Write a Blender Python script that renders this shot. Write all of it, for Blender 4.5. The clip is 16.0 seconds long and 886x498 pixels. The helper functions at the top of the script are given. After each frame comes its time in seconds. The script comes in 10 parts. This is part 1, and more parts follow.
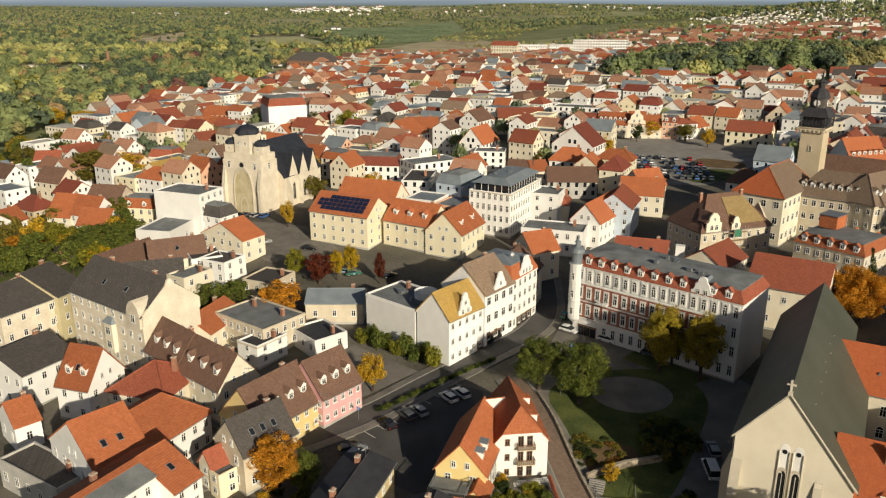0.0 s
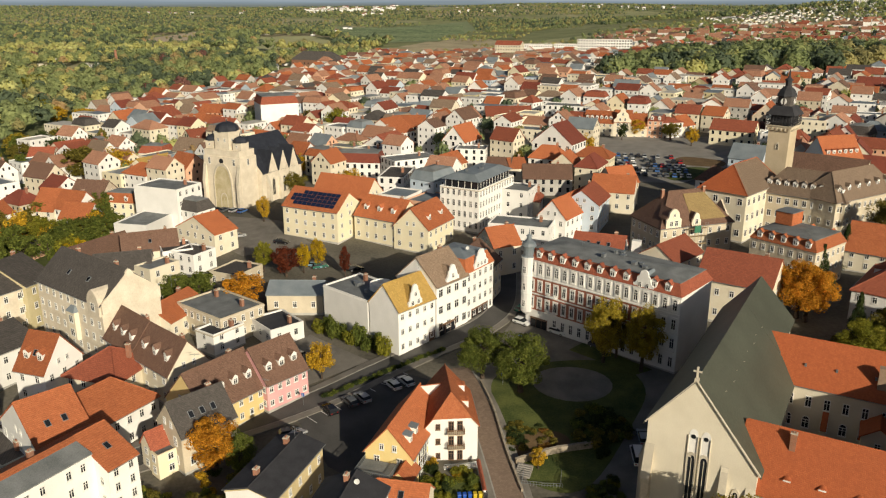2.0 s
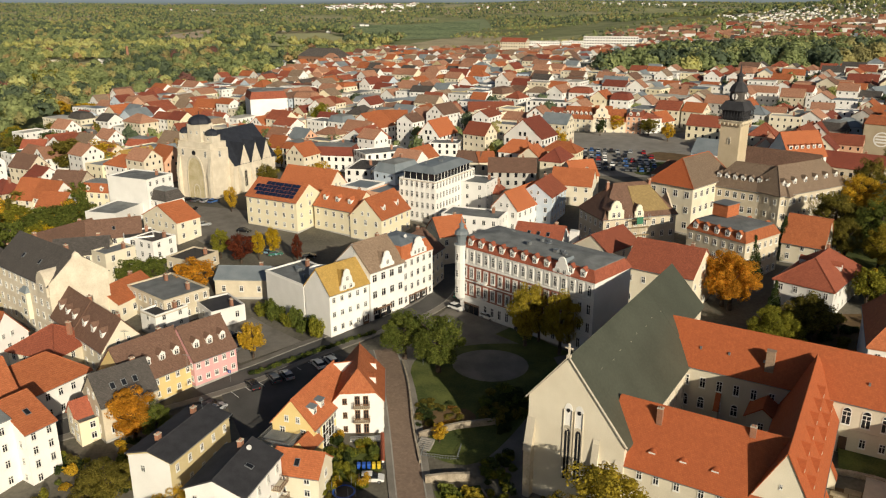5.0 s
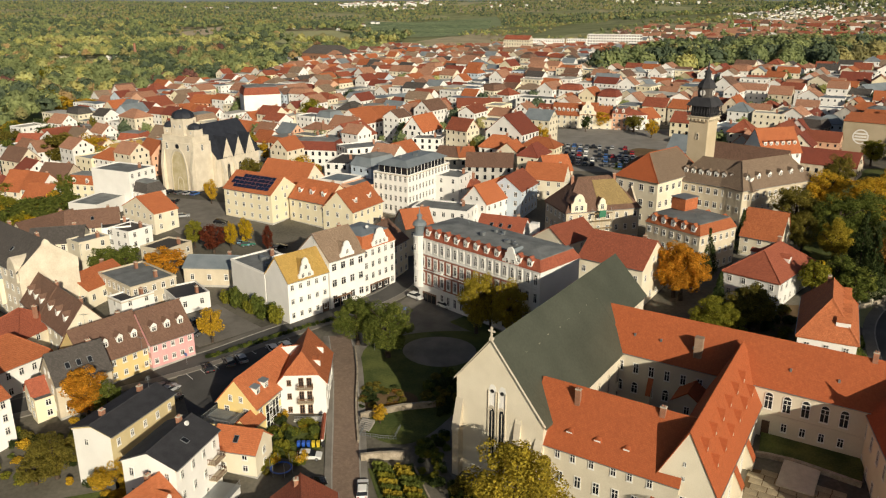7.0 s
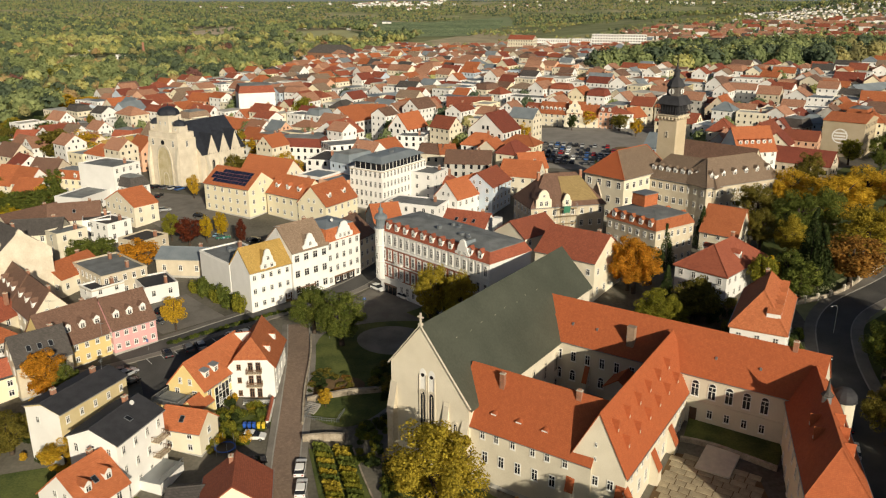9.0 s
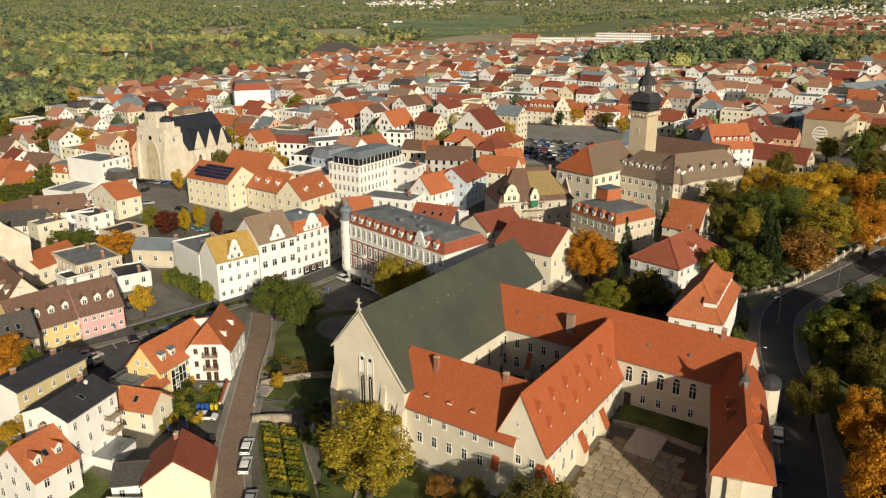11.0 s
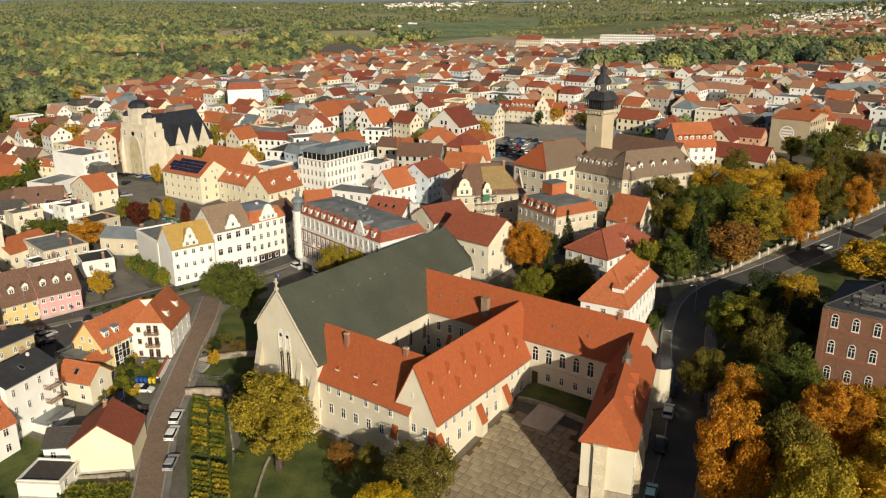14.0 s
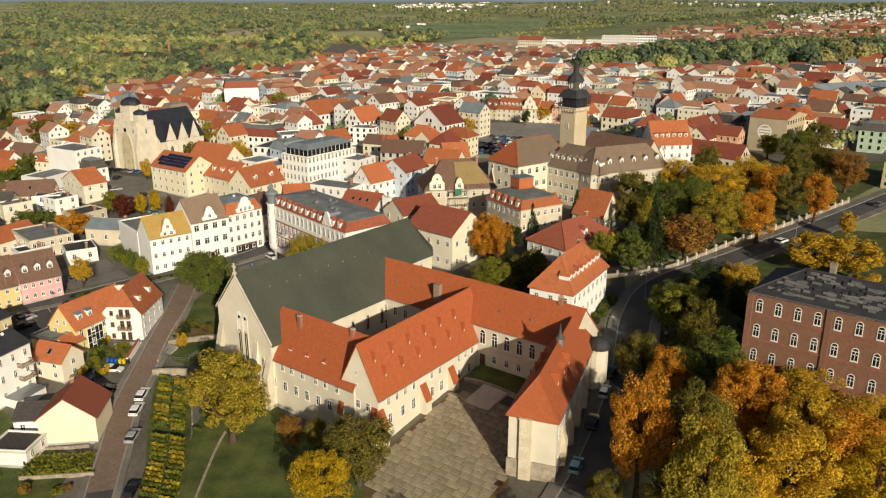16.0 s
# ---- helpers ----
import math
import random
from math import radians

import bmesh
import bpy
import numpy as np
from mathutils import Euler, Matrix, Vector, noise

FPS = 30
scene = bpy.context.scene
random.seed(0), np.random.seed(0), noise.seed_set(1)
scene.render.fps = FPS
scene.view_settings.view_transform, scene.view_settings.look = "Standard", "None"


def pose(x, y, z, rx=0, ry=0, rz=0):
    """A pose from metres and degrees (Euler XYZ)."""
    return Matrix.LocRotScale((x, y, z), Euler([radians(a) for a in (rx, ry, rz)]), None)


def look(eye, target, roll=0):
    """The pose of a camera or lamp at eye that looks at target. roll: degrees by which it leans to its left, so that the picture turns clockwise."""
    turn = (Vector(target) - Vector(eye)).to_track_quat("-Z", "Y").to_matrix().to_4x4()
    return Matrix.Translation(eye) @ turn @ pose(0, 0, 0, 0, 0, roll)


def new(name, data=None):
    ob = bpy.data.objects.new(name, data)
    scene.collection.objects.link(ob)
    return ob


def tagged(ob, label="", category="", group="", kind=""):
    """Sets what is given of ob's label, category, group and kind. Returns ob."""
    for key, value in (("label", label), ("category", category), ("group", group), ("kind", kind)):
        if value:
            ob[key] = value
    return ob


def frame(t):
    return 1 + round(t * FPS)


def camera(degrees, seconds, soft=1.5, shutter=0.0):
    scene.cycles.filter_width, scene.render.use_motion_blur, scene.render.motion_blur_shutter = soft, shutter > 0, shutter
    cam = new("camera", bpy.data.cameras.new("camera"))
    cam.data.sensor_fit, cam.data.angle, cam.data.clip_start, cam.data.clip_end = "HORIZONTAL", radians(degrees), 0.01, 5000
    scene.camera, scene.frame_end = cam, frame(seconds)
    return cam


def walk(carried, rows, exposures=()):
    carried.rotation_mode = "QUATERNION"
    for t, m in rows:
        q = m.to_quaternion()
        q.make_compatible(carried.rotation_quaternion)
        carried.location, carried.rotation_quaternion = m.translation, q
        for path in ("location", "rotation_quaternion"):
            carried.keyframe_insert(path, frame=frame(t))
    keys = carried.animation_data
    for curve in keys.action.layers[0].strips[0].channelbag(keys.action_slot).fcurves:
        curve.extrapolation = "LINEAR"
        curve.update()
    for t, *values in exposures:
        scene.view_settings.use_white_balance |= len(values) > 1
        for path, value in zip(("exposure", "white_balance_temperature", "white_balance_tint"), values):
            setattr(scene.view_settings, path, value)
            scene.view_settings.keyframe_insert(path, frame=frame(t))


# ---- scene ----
cam = camera(58.9, 16.0, 1.2)
METRES, EYE, TILT, LEAN, TURN = 117.0, 75.0, -17.6, 0.0, 0.0
ROWS = [
    (0.0, 0.0, 0.0, 0.0, 0.0, 0.0, -0.0),
    (0.5, 0.0283, -0.0093, -0.0028, 0.27, -0.01, -0.07),
    (1.0, 0.0588, -0.019, -0.006, 0.55, -0.02, -0.16),
    (1.5, 0.0871, -0.0281, -0.0089, 0.82, -0.02, -0.24),
    (2.0, 0.1179, -0.0376, -0.012, 1.11, -0.03, -0.32),
    (2.5, 0.1464, -0.0465, -0.0148, 1.38, -0.05, -0.38),
    (3.0, 0.1772, -0.0565, -0.0179, 1.67, -0.05, -0.46),
    (3.5, 0.2052, -0.0653, -0.021, 1.92, -0.06, -0.55),
    (4.0, 0.2353, -0.0747, -0.0243, 2.19, -0.11, -0.64),
    (6.5, 0.3812, -0.1209, -0.0401, 3.51, -0.36, -1.09),
    (7.0, 0.4118, -0.1308, -0.0438, 3.77, -0.39, -1.19),
    (7.5, 0.4404, -0.1401, -0.0464, 4.03, -0.41, -1.29),
    (8.0, 0.4715, -0.1507, -0.0491, 4.33, -0.4, -1.39),
    (8.5, 0.5005, -0.1596, -0.0524, 4.59, -0.39, -1.49),
    (9.0, 0.5319, -0.1692, -0.0555, 4.87, -0.42, -1.57),
    (11.5, 0.6784, -0.2149, -0.0702, 6.21, -0.53, -1.98),
    (12.0, 0.7092, -0.2245, -0.0732, 6.49, -0.52, -2.07),
    (12.5, 0.7377, -0.2335, -0.0761, 6.74, -0.5, -2.15),
    (13.0, 0.7685, -0.2438, -0.0795, 6.98, -0.48, -2.24),
    (13.5, 0.7969, -0.2541, -0.083, 7.2, -0.45, -2.31),
    (14.0, 0.8271, -0.2665, -0.087, 7.42, -0.45, -2.38),
    (14.5, 0.8551, -0.2786, -0.0909, 7.62, -0.46, -2.46),
    (15.0, 0.8851, -0.292, -0.0951, 7.84, -0.45, -2.53),
    (15.5, 0.9122, -0.3046, -0.0994, 8.06, -0.44, -2.6),
    (16.0, 0.9409, -0.319, -0.104, 8.3, -0.43, -2.67),
]
walk(cam, [(t, pose(0, 0, EYE, TILT, LEAN, TURN) @ pose(METRES * x, METRES * y, METRES * z, 90 + pitch, roll, yaw)) for t, x, y, z, yaw, pitch, roll in ROWS])
# ---- light ----
SUN_AZ, SUN_EL = 152.5, 20.0          # degrees clockwise from +y, and above the horizon
world = bpy.data.worlds.new("sky")
scene.world = world
world.use_nodes = True
wn = world.node_tree
sky = wn.nodes.new("ShaderNodeTexSky")
sky.sky_type, sky.sun_disc = "NISHITA", False
sky.sun_elevation, sky.sun_rotation = radians(SUN_EL), radians(SUN_AZ)
sky.air_density, sky.dust_density, sky.ozone_density = 0.8, 1.6, 0.4
wn.nodes["Background"].inputs["Strength"].default_value = 0.05
wn.links.new(sky.outputs[0], wn.nodes["Background"].inputs["Color"])
sun = new("sun", bpy.data.lights.new("sun", "SUN"))
sun.data.energy, sun.data.angle, sun.data.color = 5.0, radians(0.6), (1.0, 0.895, 0.70)
to_sun = Vector((math.sin(radians(SUN_AZ)) * math.cos(radians(SUN_EL)), math.cos(radians(SUN_AZ)) * math.cos(radians(SUN_EL)), math.sin(radians(SUN_EL))))
sun.matrix_world = look(to_sun * 300, (0, 0, 0))
scene.view_settings.exposure = -0.02

# ---- terrain ----
HILLS = np.array([
    (1.4, 150, 2), (29, 167, 2.5), (14, 139, 2), (-15, 132, 1), (-26, 122, 0.6), (-2, 123, 1), (26, 96, -3.5), (32, 81, -5.2),
    (37, 70, -6), (85, 85, -1.6), (100, 95, 0.3), (120, 99, 1.8), (130, 145, 7), (-40, 223, 5.8), (81, 326, 10.5), (102, 308, 9.7),
    (-65, 131, 0), (-120, 274, 3), (-64, 242, 6), (-200, 200, -1), (-270, 510, -5)], float)
SLOPES = np.array([
    (0, 400, 10.5), (0, 600, 13), (200, 600, 16), (200, 450, 14), (250, 250, 12), (180, 160, 9), (200, 100, 8), (-150, 100, -3),
    (-100, 60, -5), (0, 30, -9), (60, 20, -9), (120, 20, -5), (160, 60, 3), (-350, 870, -6), (400, 800, 25), (80, 900, 14),
    (-500, 300, -5), (-200, 700, -2), (400, 300, 14), (400, 0, 8), (-400, 0, -8)], float)
KNOTS = np.vstack((HILLS, SLOPES))


def bump_of(r):
    return np.sqrt(r * r + 625.0)


WEIGHTS = np.linalg.solve(bump_of(np.hypot(KNOTS[:, None, 0] - KNOTS[None, :, 0], KNOTS[:, None, 1] - KNOTS[None, :, 1])), KNOTS[:, 2] - 6)


def step01(a, b, v):
    s = np.clip((v - a) / (b - a), 0, 1)
    return s * s * (3 - 2 * s)


def heights(x, y):
    """Ground height at arrays of x and y."""
    x, y = np.asarray(x, float), np.asarray(y, float)
    near = np.full(x.shape, 6.0)
    for (kx, ky, _), w in zip(KNOTS, WEIGHTS):
        near = near + w * bump_of(np.hypot(x - kx, y - ky))
    r = np.hypot(x, y)
    far = 2 + 32 * step01(1900, 4700, r) + 7 * np.sin(x / 420 + 1) * np.sin(y / 510) * step01(900, 2000, r)
    far = far + 62 * np.exp(-(((x - 1150) / 620) ** 2 + ((y - 1750) / 620) ** 2)) + 12 * step01(50, 400, x)
    k = step01(650, 1050, r)
    return near * (1 - k) + far * k


def ground_z(x, y):
    return float(heights(np.array([x]), np.array([y]))[0])


# ---- meshes ----
class Shape:
    """Vertices, faces and material numbers of one mesh."""

    def __init__(self):
        self.v, self.f, self.m = [], [], []

    def face(self, points, m=0):
        n = len(self.v)
        self.v += [tuple(p) for p in points]
        self.f.append(tuple(range(n, n + len(points))))
        self.m.append(m)

    def solid(self, ring, top, m=0, caps=True):
        """A closed solid between two rings of the same number of points."""
        n, k = len(self.v), len(ring)
        self.v += [tuple(p) for p in ring] + [tuple(p) for p in top]
        for i in range(k):
            j = (i + 1) % k
            self.f.append((n + i, n + j, n + k + j, n + k + i))
            self.m.append(m)
        if caps:
            self.f += [tuple(range(n + k - 1, n - 1, -1)), tuple(range(n + k, n + 2 * k))]
            self.m += [m, m]
        return self

    def box(self, x0, y0, z0, x1, y1, z1, m=0):
        return self.solid([(x0, y0, z0), (x1, y0, z0), (x1, y1, z0), (x0, y1, z0)], [(x0, y0, z1), (x1, y0, z1), (x1, y1, z1), (x0, y1, z1)], m)

    def tube(self, x, y, z0, z1, r0, r1, n=10, m=0):
        a = [2 * math.pi * i / n for i in range(n)]
        return self.solid([(x + r0 * math.cos(t), y + r0 * math.sin(t), z0) for t in a], [(x + r1 * math.cos(t), y + r1 * math.sin(t), z1) for t in a], m)

    def lathe(self, x, y, profile, n=10, m=0):
        """One turned solid through (radius, height) pairs, from the foot up."""
        a, o = [2 * math.pi * i / n for i in range(n)], len(self.v)
        for r, z in profile:
            self.v += [(x + r * math.cos(q), y + r * math.sin(q), z) for q in a]
        for k in range(len(profile) - 1):
            for i in range(n):
                j = (i + 1) % n
                self.f.append((o + k * n + i, o + k * n + j, o + (k + 1) * n + j, o + (k + 1) * n + i))
                self.m.append(m)
        self.f.append(tuple(range(o + n - 1, o - 1, -1)))
        self.f.append(tuple(range(o + (len(profile) - 1) * n, o + len(profile) * n)))
        self.m += [m, m]
        return self

    def mesh(self, name, mats, smooth=False):
        me = bpy.data.meshes.new(name)
        me.from_pydata(self.v, [], self.f)
        for mt in mats:
            me.materials.append(mt)
        me.polygons.foreach_set("material_index", self.m)
        if smooth:
            me.polygons.foreach_set("use_smooth", [True] * len(self.f))
        me.update()
        return me


def empty(name, m, label, category, group="", kind=""):
    ob = new(name)
    ob.empty_display_size = 0.5
    ob.matrix_world = m
    return tagged(ob, label, category, group, kind)


def part(name, data, parent, m=None, label=""):
    ob = new(name, data)
    ob.parent = parent
    if m is not None:
        ob.matrix_local = m
    return tagged(ob, label)


def shift(x, y, z, rz=0):
    return pose(x, y, z, 0, 0, rz)


# ---- materials ----
def surface(name, c1, c2, scale=0.4, rough=0.85, bump=0.0, fine=6.0, spread=0.10, metal=0.0, island=False, spec=0.3):
    """A two-scale noisy surface; each object (or island) is a little lighter or darker."""
    mt = bpy.data.materials.new(name)
    mt.use_nodes = True
    nt = mt.node_tree
    bs = nt.nodes["Principled BSDF"]
    co = nt.nodes.new("ShaderNodeTexCoord")
    big, small = nt.nodes.new("ShaderNodeTexNoise"), nt.nodes.new("ShaderNodeTexNoise")
    big.inputs["Scale"].default_value, small.inputs["Scale"].default_value = scale, fine
    big.inputs["Detail"].default_value = 5
    nt.links.new(co.outputs["Object"], big.inputs["Vector"])
    nt.links.new(co.outputs["Object"], small.inputs["Vector"])
    mid = nt.nodes.new("ShaderNodeMix")
    mid.data_type = "FLOAT"
    mid.inputs[0].default_value = 0.35
    nt.links.new(big.outputs["Fac"], mid.inputs[2])
    nt.links.new(small.outputs["Fac"], mid.inputs[3])
    ramp = nt.nodes.new("ShaderNodeValToRGB")
    ramp.color_ramp.elements[0].position, ramp.color_ramp.elements[1].position = 0.36, 0.64
    ramp.color_ramp.elements[0].color, ramp.color_ramp.elements[1].color = (*c1, 1), (*c2, 1)
    nt.links.new(mid.outputs[0], ramp.inputs[0])
    hsv = nt.nodes.new("ShaderNodeHueSaturation")
    nt.links.new(ramp.outputs[0], hsv.inputs["Color"])
    rnd = nt.nodes.new("ShaderNodeNewGeometry" if island else "ShaderNodeObjectInfo")
    rng = nt.nodes.new("ShaderNodeMapRange")
    rng.inputs["To Min"].default_value, rng.inputs["To Max"].default_value = 1 - spread, 1 + spread
    nt.links.new(rnd.outputs["Random Per Island" if island else "Random"], rng.inputs["Value"])
    nt.links.new(rng.outputs[0], hsv.inputs["Value"])
    nt.links.new(hsv.outputs[0], bs.inputs["Base Color"])
    bs.inputs["Roughness"].default_value, bs.inputs["Metallic"].default_value = rough, metal
    bs.inputs["Specular IOR Level"].default_value = spec
    if island:                                         # thin leaves let some light through
        tl, mx = nt.nodes.new("ShaderNodeBsdfTranslucent"), nt.nodes.new("ShaderNodeMixShader")
        mx.inputs[0].default_value = 0.42
        nt.links.new(hsv.outputs[0], tl.inputs["Color"])
        nt.links.new(bs.outputs[0], mx.inputs[1])
        nt.links.new(tl.outputs[0], mx.inputs[2])
        nt.links.new(mx.outputs[0], nt.nodes["Material Output"].inputs["Surface"])
    if bump:
        bp = nt.nodes.new("ShaderNodeBump")
        bp.inputs["Strength"].default_value, bp.inputs["Distance"].default_value = bump, 0.1
        nt.links.new(small.outputs["Fac"], bp.inputs["Height"])
        nt.links.new(bp.outputs[0], bs.inputs["Normal"])
    return mt


def tiles(name, c1, c2, dark, course=0.28, wide=0.24, rough=0.8, spread=0.14, flat=False, worn=0.42):
    """Roof tiles in courses, weathered in patches."""
    mt = bpy.data.materials.new(name)
    mt.use_nodes = True
    nt = mt.node_tree
    bs = nt.nodes["Principled BSDF"]
    co, sep, com = nt.nodes.new("ShaderNodeTexCoord"), nt.nodes.new("ShaderNodeSeparateXYZ"), nt.nodes.new("ShaderNodeCombineXYZ")
    nt.links.new(co.outputs["Object"], sep.inputs[0])
    add = nt.nodes.new("ShaderNodeMath")
    nt.links.new(sep.outputs["X"], add.inputs[0])
    nt.links.new(sep.outputs["Y"], add.inputs[1])
    mul = nt.nodes.new("ShaderNodeMath")
    mul.operation = "MULTIPLY"
    mul.inputs[1].default_value = 1.35
    nt.links.new(sep.outputs["Z"], mul.inputs[0])
    nt.links.new(sep.outputs["X"] if flat else add.outputs[0], com.inputs[0])
    nt.links.new(sep.outputs["Y"] if flat else mul.outputs[0], com.inputs[1])
    br = nt.nodes.new("ShaderNodeTexBrick")
    br.inputs["Scale"].default_value = 1.0
    br.inputs["Brick Width"].default_value, br.inputs["Row Height"].default_value = wide, course
    br.inputs["Mortar Size"].default_value, br.inputs["Mortar Smooth"].default_value = 0.03, 0.6
    br.inputs["Color1"].default_value, br.inputs["Color2"].default_value, br.inputs["Mortar"].default_value = (*c1, 1), (*c2, 1), (*[0.5 * p + 0.5 * q for p, q in zip(c1, dark)], 1)
    nt.links.new(com.outputs[0], br.inputs["Vector"])
    no = nt.nodes.new("ShaderNodeTexNoise")
    no.inputs["Scale"].default_value, no.inputs["Detail"].default_value = 0.35, 8
    nt.links.new(co.outputs["Object"], no.inputs["Vector"])
    rp = nt.nodes.new("ShaderNodeMapRange")
    rp.inputs["From Min"].default_value, rp.inputs["From Max"].default_value = 0.48, 0.72
    rp.inputs["To Max"].default_value = worn
    nt.links.new(no.outputs["Fac"], rp.inputs["Value"])
    mx = nt.nodes.new("ShaderNodeMix")
    mx.data_type = "RGBA"
    nt.links.new(rp.outputs[0], mx.inputs[0])
    nt.links.new(br.outputs["Color"], mx.inputs[6])
    mx.inputs[7].default_value = (*[0.55 * a + 0.45 * b for a, b in zip(c1, dark)], 1)
    st, sr, sm = nt.nodes.new("ShaderNodeTexNoise"), nt.nodes.new("ShaderNodeMapRange"), nt.nodes.new("ShaderNodeMix")
    st.inputs["Scale"].default_value, st.inputs["Detail"].default_value = 1.7, 4
    nt.links.new(co.outputs["Object"], st.inputs["Vector"])
    sr.inputs["From Min"].default_value, sr.inputs["From Max"].default_value, sr.inputs["To Min"].default_value, sr.inputs["To Max"].default_value = 0.3, 0.7, 1 - worn * 0.24, 1 + worn * 0.2
    nt.links.new(st.outputs["Fac"], sr.inputs["Value"])
    sm.data_type, sm.blend_type = "RGBA", "MULTIPLY"
    sm.inputs[0].default_value = 1.0
    nt.links.new(mx.outputs[2], sm.inputs[6])
    nt.links.new(sr.outputs[0], sm.inputs[7])
    hsv, oi, rng = nt.nodes.new("ShaderNodeHueSaturation"), nt.nodes.new("ShaderNodeObjectInfo"), nt.nodes.new("ShaderNodeMapRange")
    rng.inputs["To Min"].default_value, rng.inputs["To Max"].default_value = 1 - spread, 1 + spread
    nt.links.new(oi.outputs["Random"], rng.inputs["Value"])
    nt.links.new(rng.outputs[0], hsv.inputs["Value"])
    nt.links.new(sm.outputs[2], hsv.inputs["Color"])
    nt.links.new(hsv.outputs[0], bs.inputs["Base Color"])
    bp = nt.nodes.new("ShaderNodeBump")
    bp.inputs["Strength"].default_value, bp.inputs["Distance"].default_value = 0.5, 0.04
    bp.invert = True
    nt.links.new(br.outputs["Fac"], bp.inputs["Height"])
    nt.links.new(bp.outputs[0], bs.inputs["Normal"])
    bs.inputs["Roughness"].default_value = rough
    bs.inputs["Specular IOR Level"].default_value = 0.3
    return mt


def plain(name, c, rough=0.5, metal=0.0, spec=0.5):
    mt = bpy.data.materials.new(name)
    mt.use_nodes = True
    bs = mt.node_tree.nodes["Principled BSDF"]
    bs.inputs["Base Color"].default_value, bs.inputs["Roughness"].default_value, bs.inputs["Metallic"].default_value = (*c, 1), rough, metal
    bs.inputs["Specular IOR Level"].default_value = spec
    return mt


WALLS = {
    "white": surface("white_render", (0.73, 0.715, 0.68), (0.82, 0.805, 0.77), 0.25),
    "cream": surface("cream_render", (0.66, 0.59, 0.45), (0.76, 0.70, 0.56), 0.25),
    "cream2": surface("pale_yellow_render", (0.72, 0.63, 0.44), (0.79, 0.71, 0.52), 0.2),
    "yellow": surface("yellow_render", (0.74, 0.66, 0.46), (0.79, 0.72, 0.53), 0.25),
    "yellow2": surface("mustard_render", (0.54, 0.44, 0.24), (0.63, 0.53, 0.31), 0.3),
    "yellow3": surface("bright_yellow_render", (0.72, 0.56, 0.24), (0.78, 0.63, 0.30), 0.3),
    "ochre": surface("ochre_render", (0.66, 0.50, 0.21), (0.73, 0.57, 0.27), 0.3),
    "ochregrey": surface("ochre_grey_render", (0.42, 0.36, 0.20), (0.55, 0.48, 0.30), 0.3),
    "pink": surface("pink_render", (0.66, 0.34, 0.34), (0.73, 0.42, 0.41), 0.3),
    "salmon": surface("salmon_render", (0.60, 0.34, 0.22), (0.70, 0.43, 0.29), 0.3),
    "beige": surface("beige_sandstone_render", (0.48, 0.41, 0.30), (0.62, 0.55, 0.42), 0.3, bump=0.2),
    "tan": surface("tan_render", (0.44, 0.36, 0.24), (0.54, 0.45, 0.32), 0.2),
    "grey": surface("grey_render", (0.34, 0.33, 0.30), (0.50, 0.48, 0.44), 0.3),
    "blue": surface("pale_blue_render", (0.42, 0.50, 0.58), (0.54, 0.60, 0.66), 0.3),
    "green": surface("pale_green_render", (0.34, 0.46, 0.33), (0.48, 0.57, 0.44), 0.3),
    "limewash": surface("limewashed_stone", (0.56, 0.49, 0.38), (0.71, 0.64, 0.52), 0.35, bump=0.3, fine=3.0),
    "halftimber": surface("timber_frame_infill", (0.46, 0.38, 0.28), (0.62, 0.54, 0.42), 0.5),
    "brick": tiles("red_brick", (0.21, 0.094, 0.055), (0.28, 0.13, 0.078), (0.20, 0.15, 0.11), 0.09, 0.28),
    "facebrick": tiles("facing_brick", (0.30, 0.09, 0.055), (0.38, 0.125, 0.075), (0.30, 0.20, 0.15), 0.09, 0.28),
    "stone": surface("sandstone_block", (0.46, 0.39, 0.28), (0.66, 0.58, 0.44), 0.5, bump=0.4, fine=3.0),
    "abbey": surface("abbey_render", (0.62, 0.56, 0.44), (0.73, 0.67, 0.54), 0.2, bump=0.15),
}
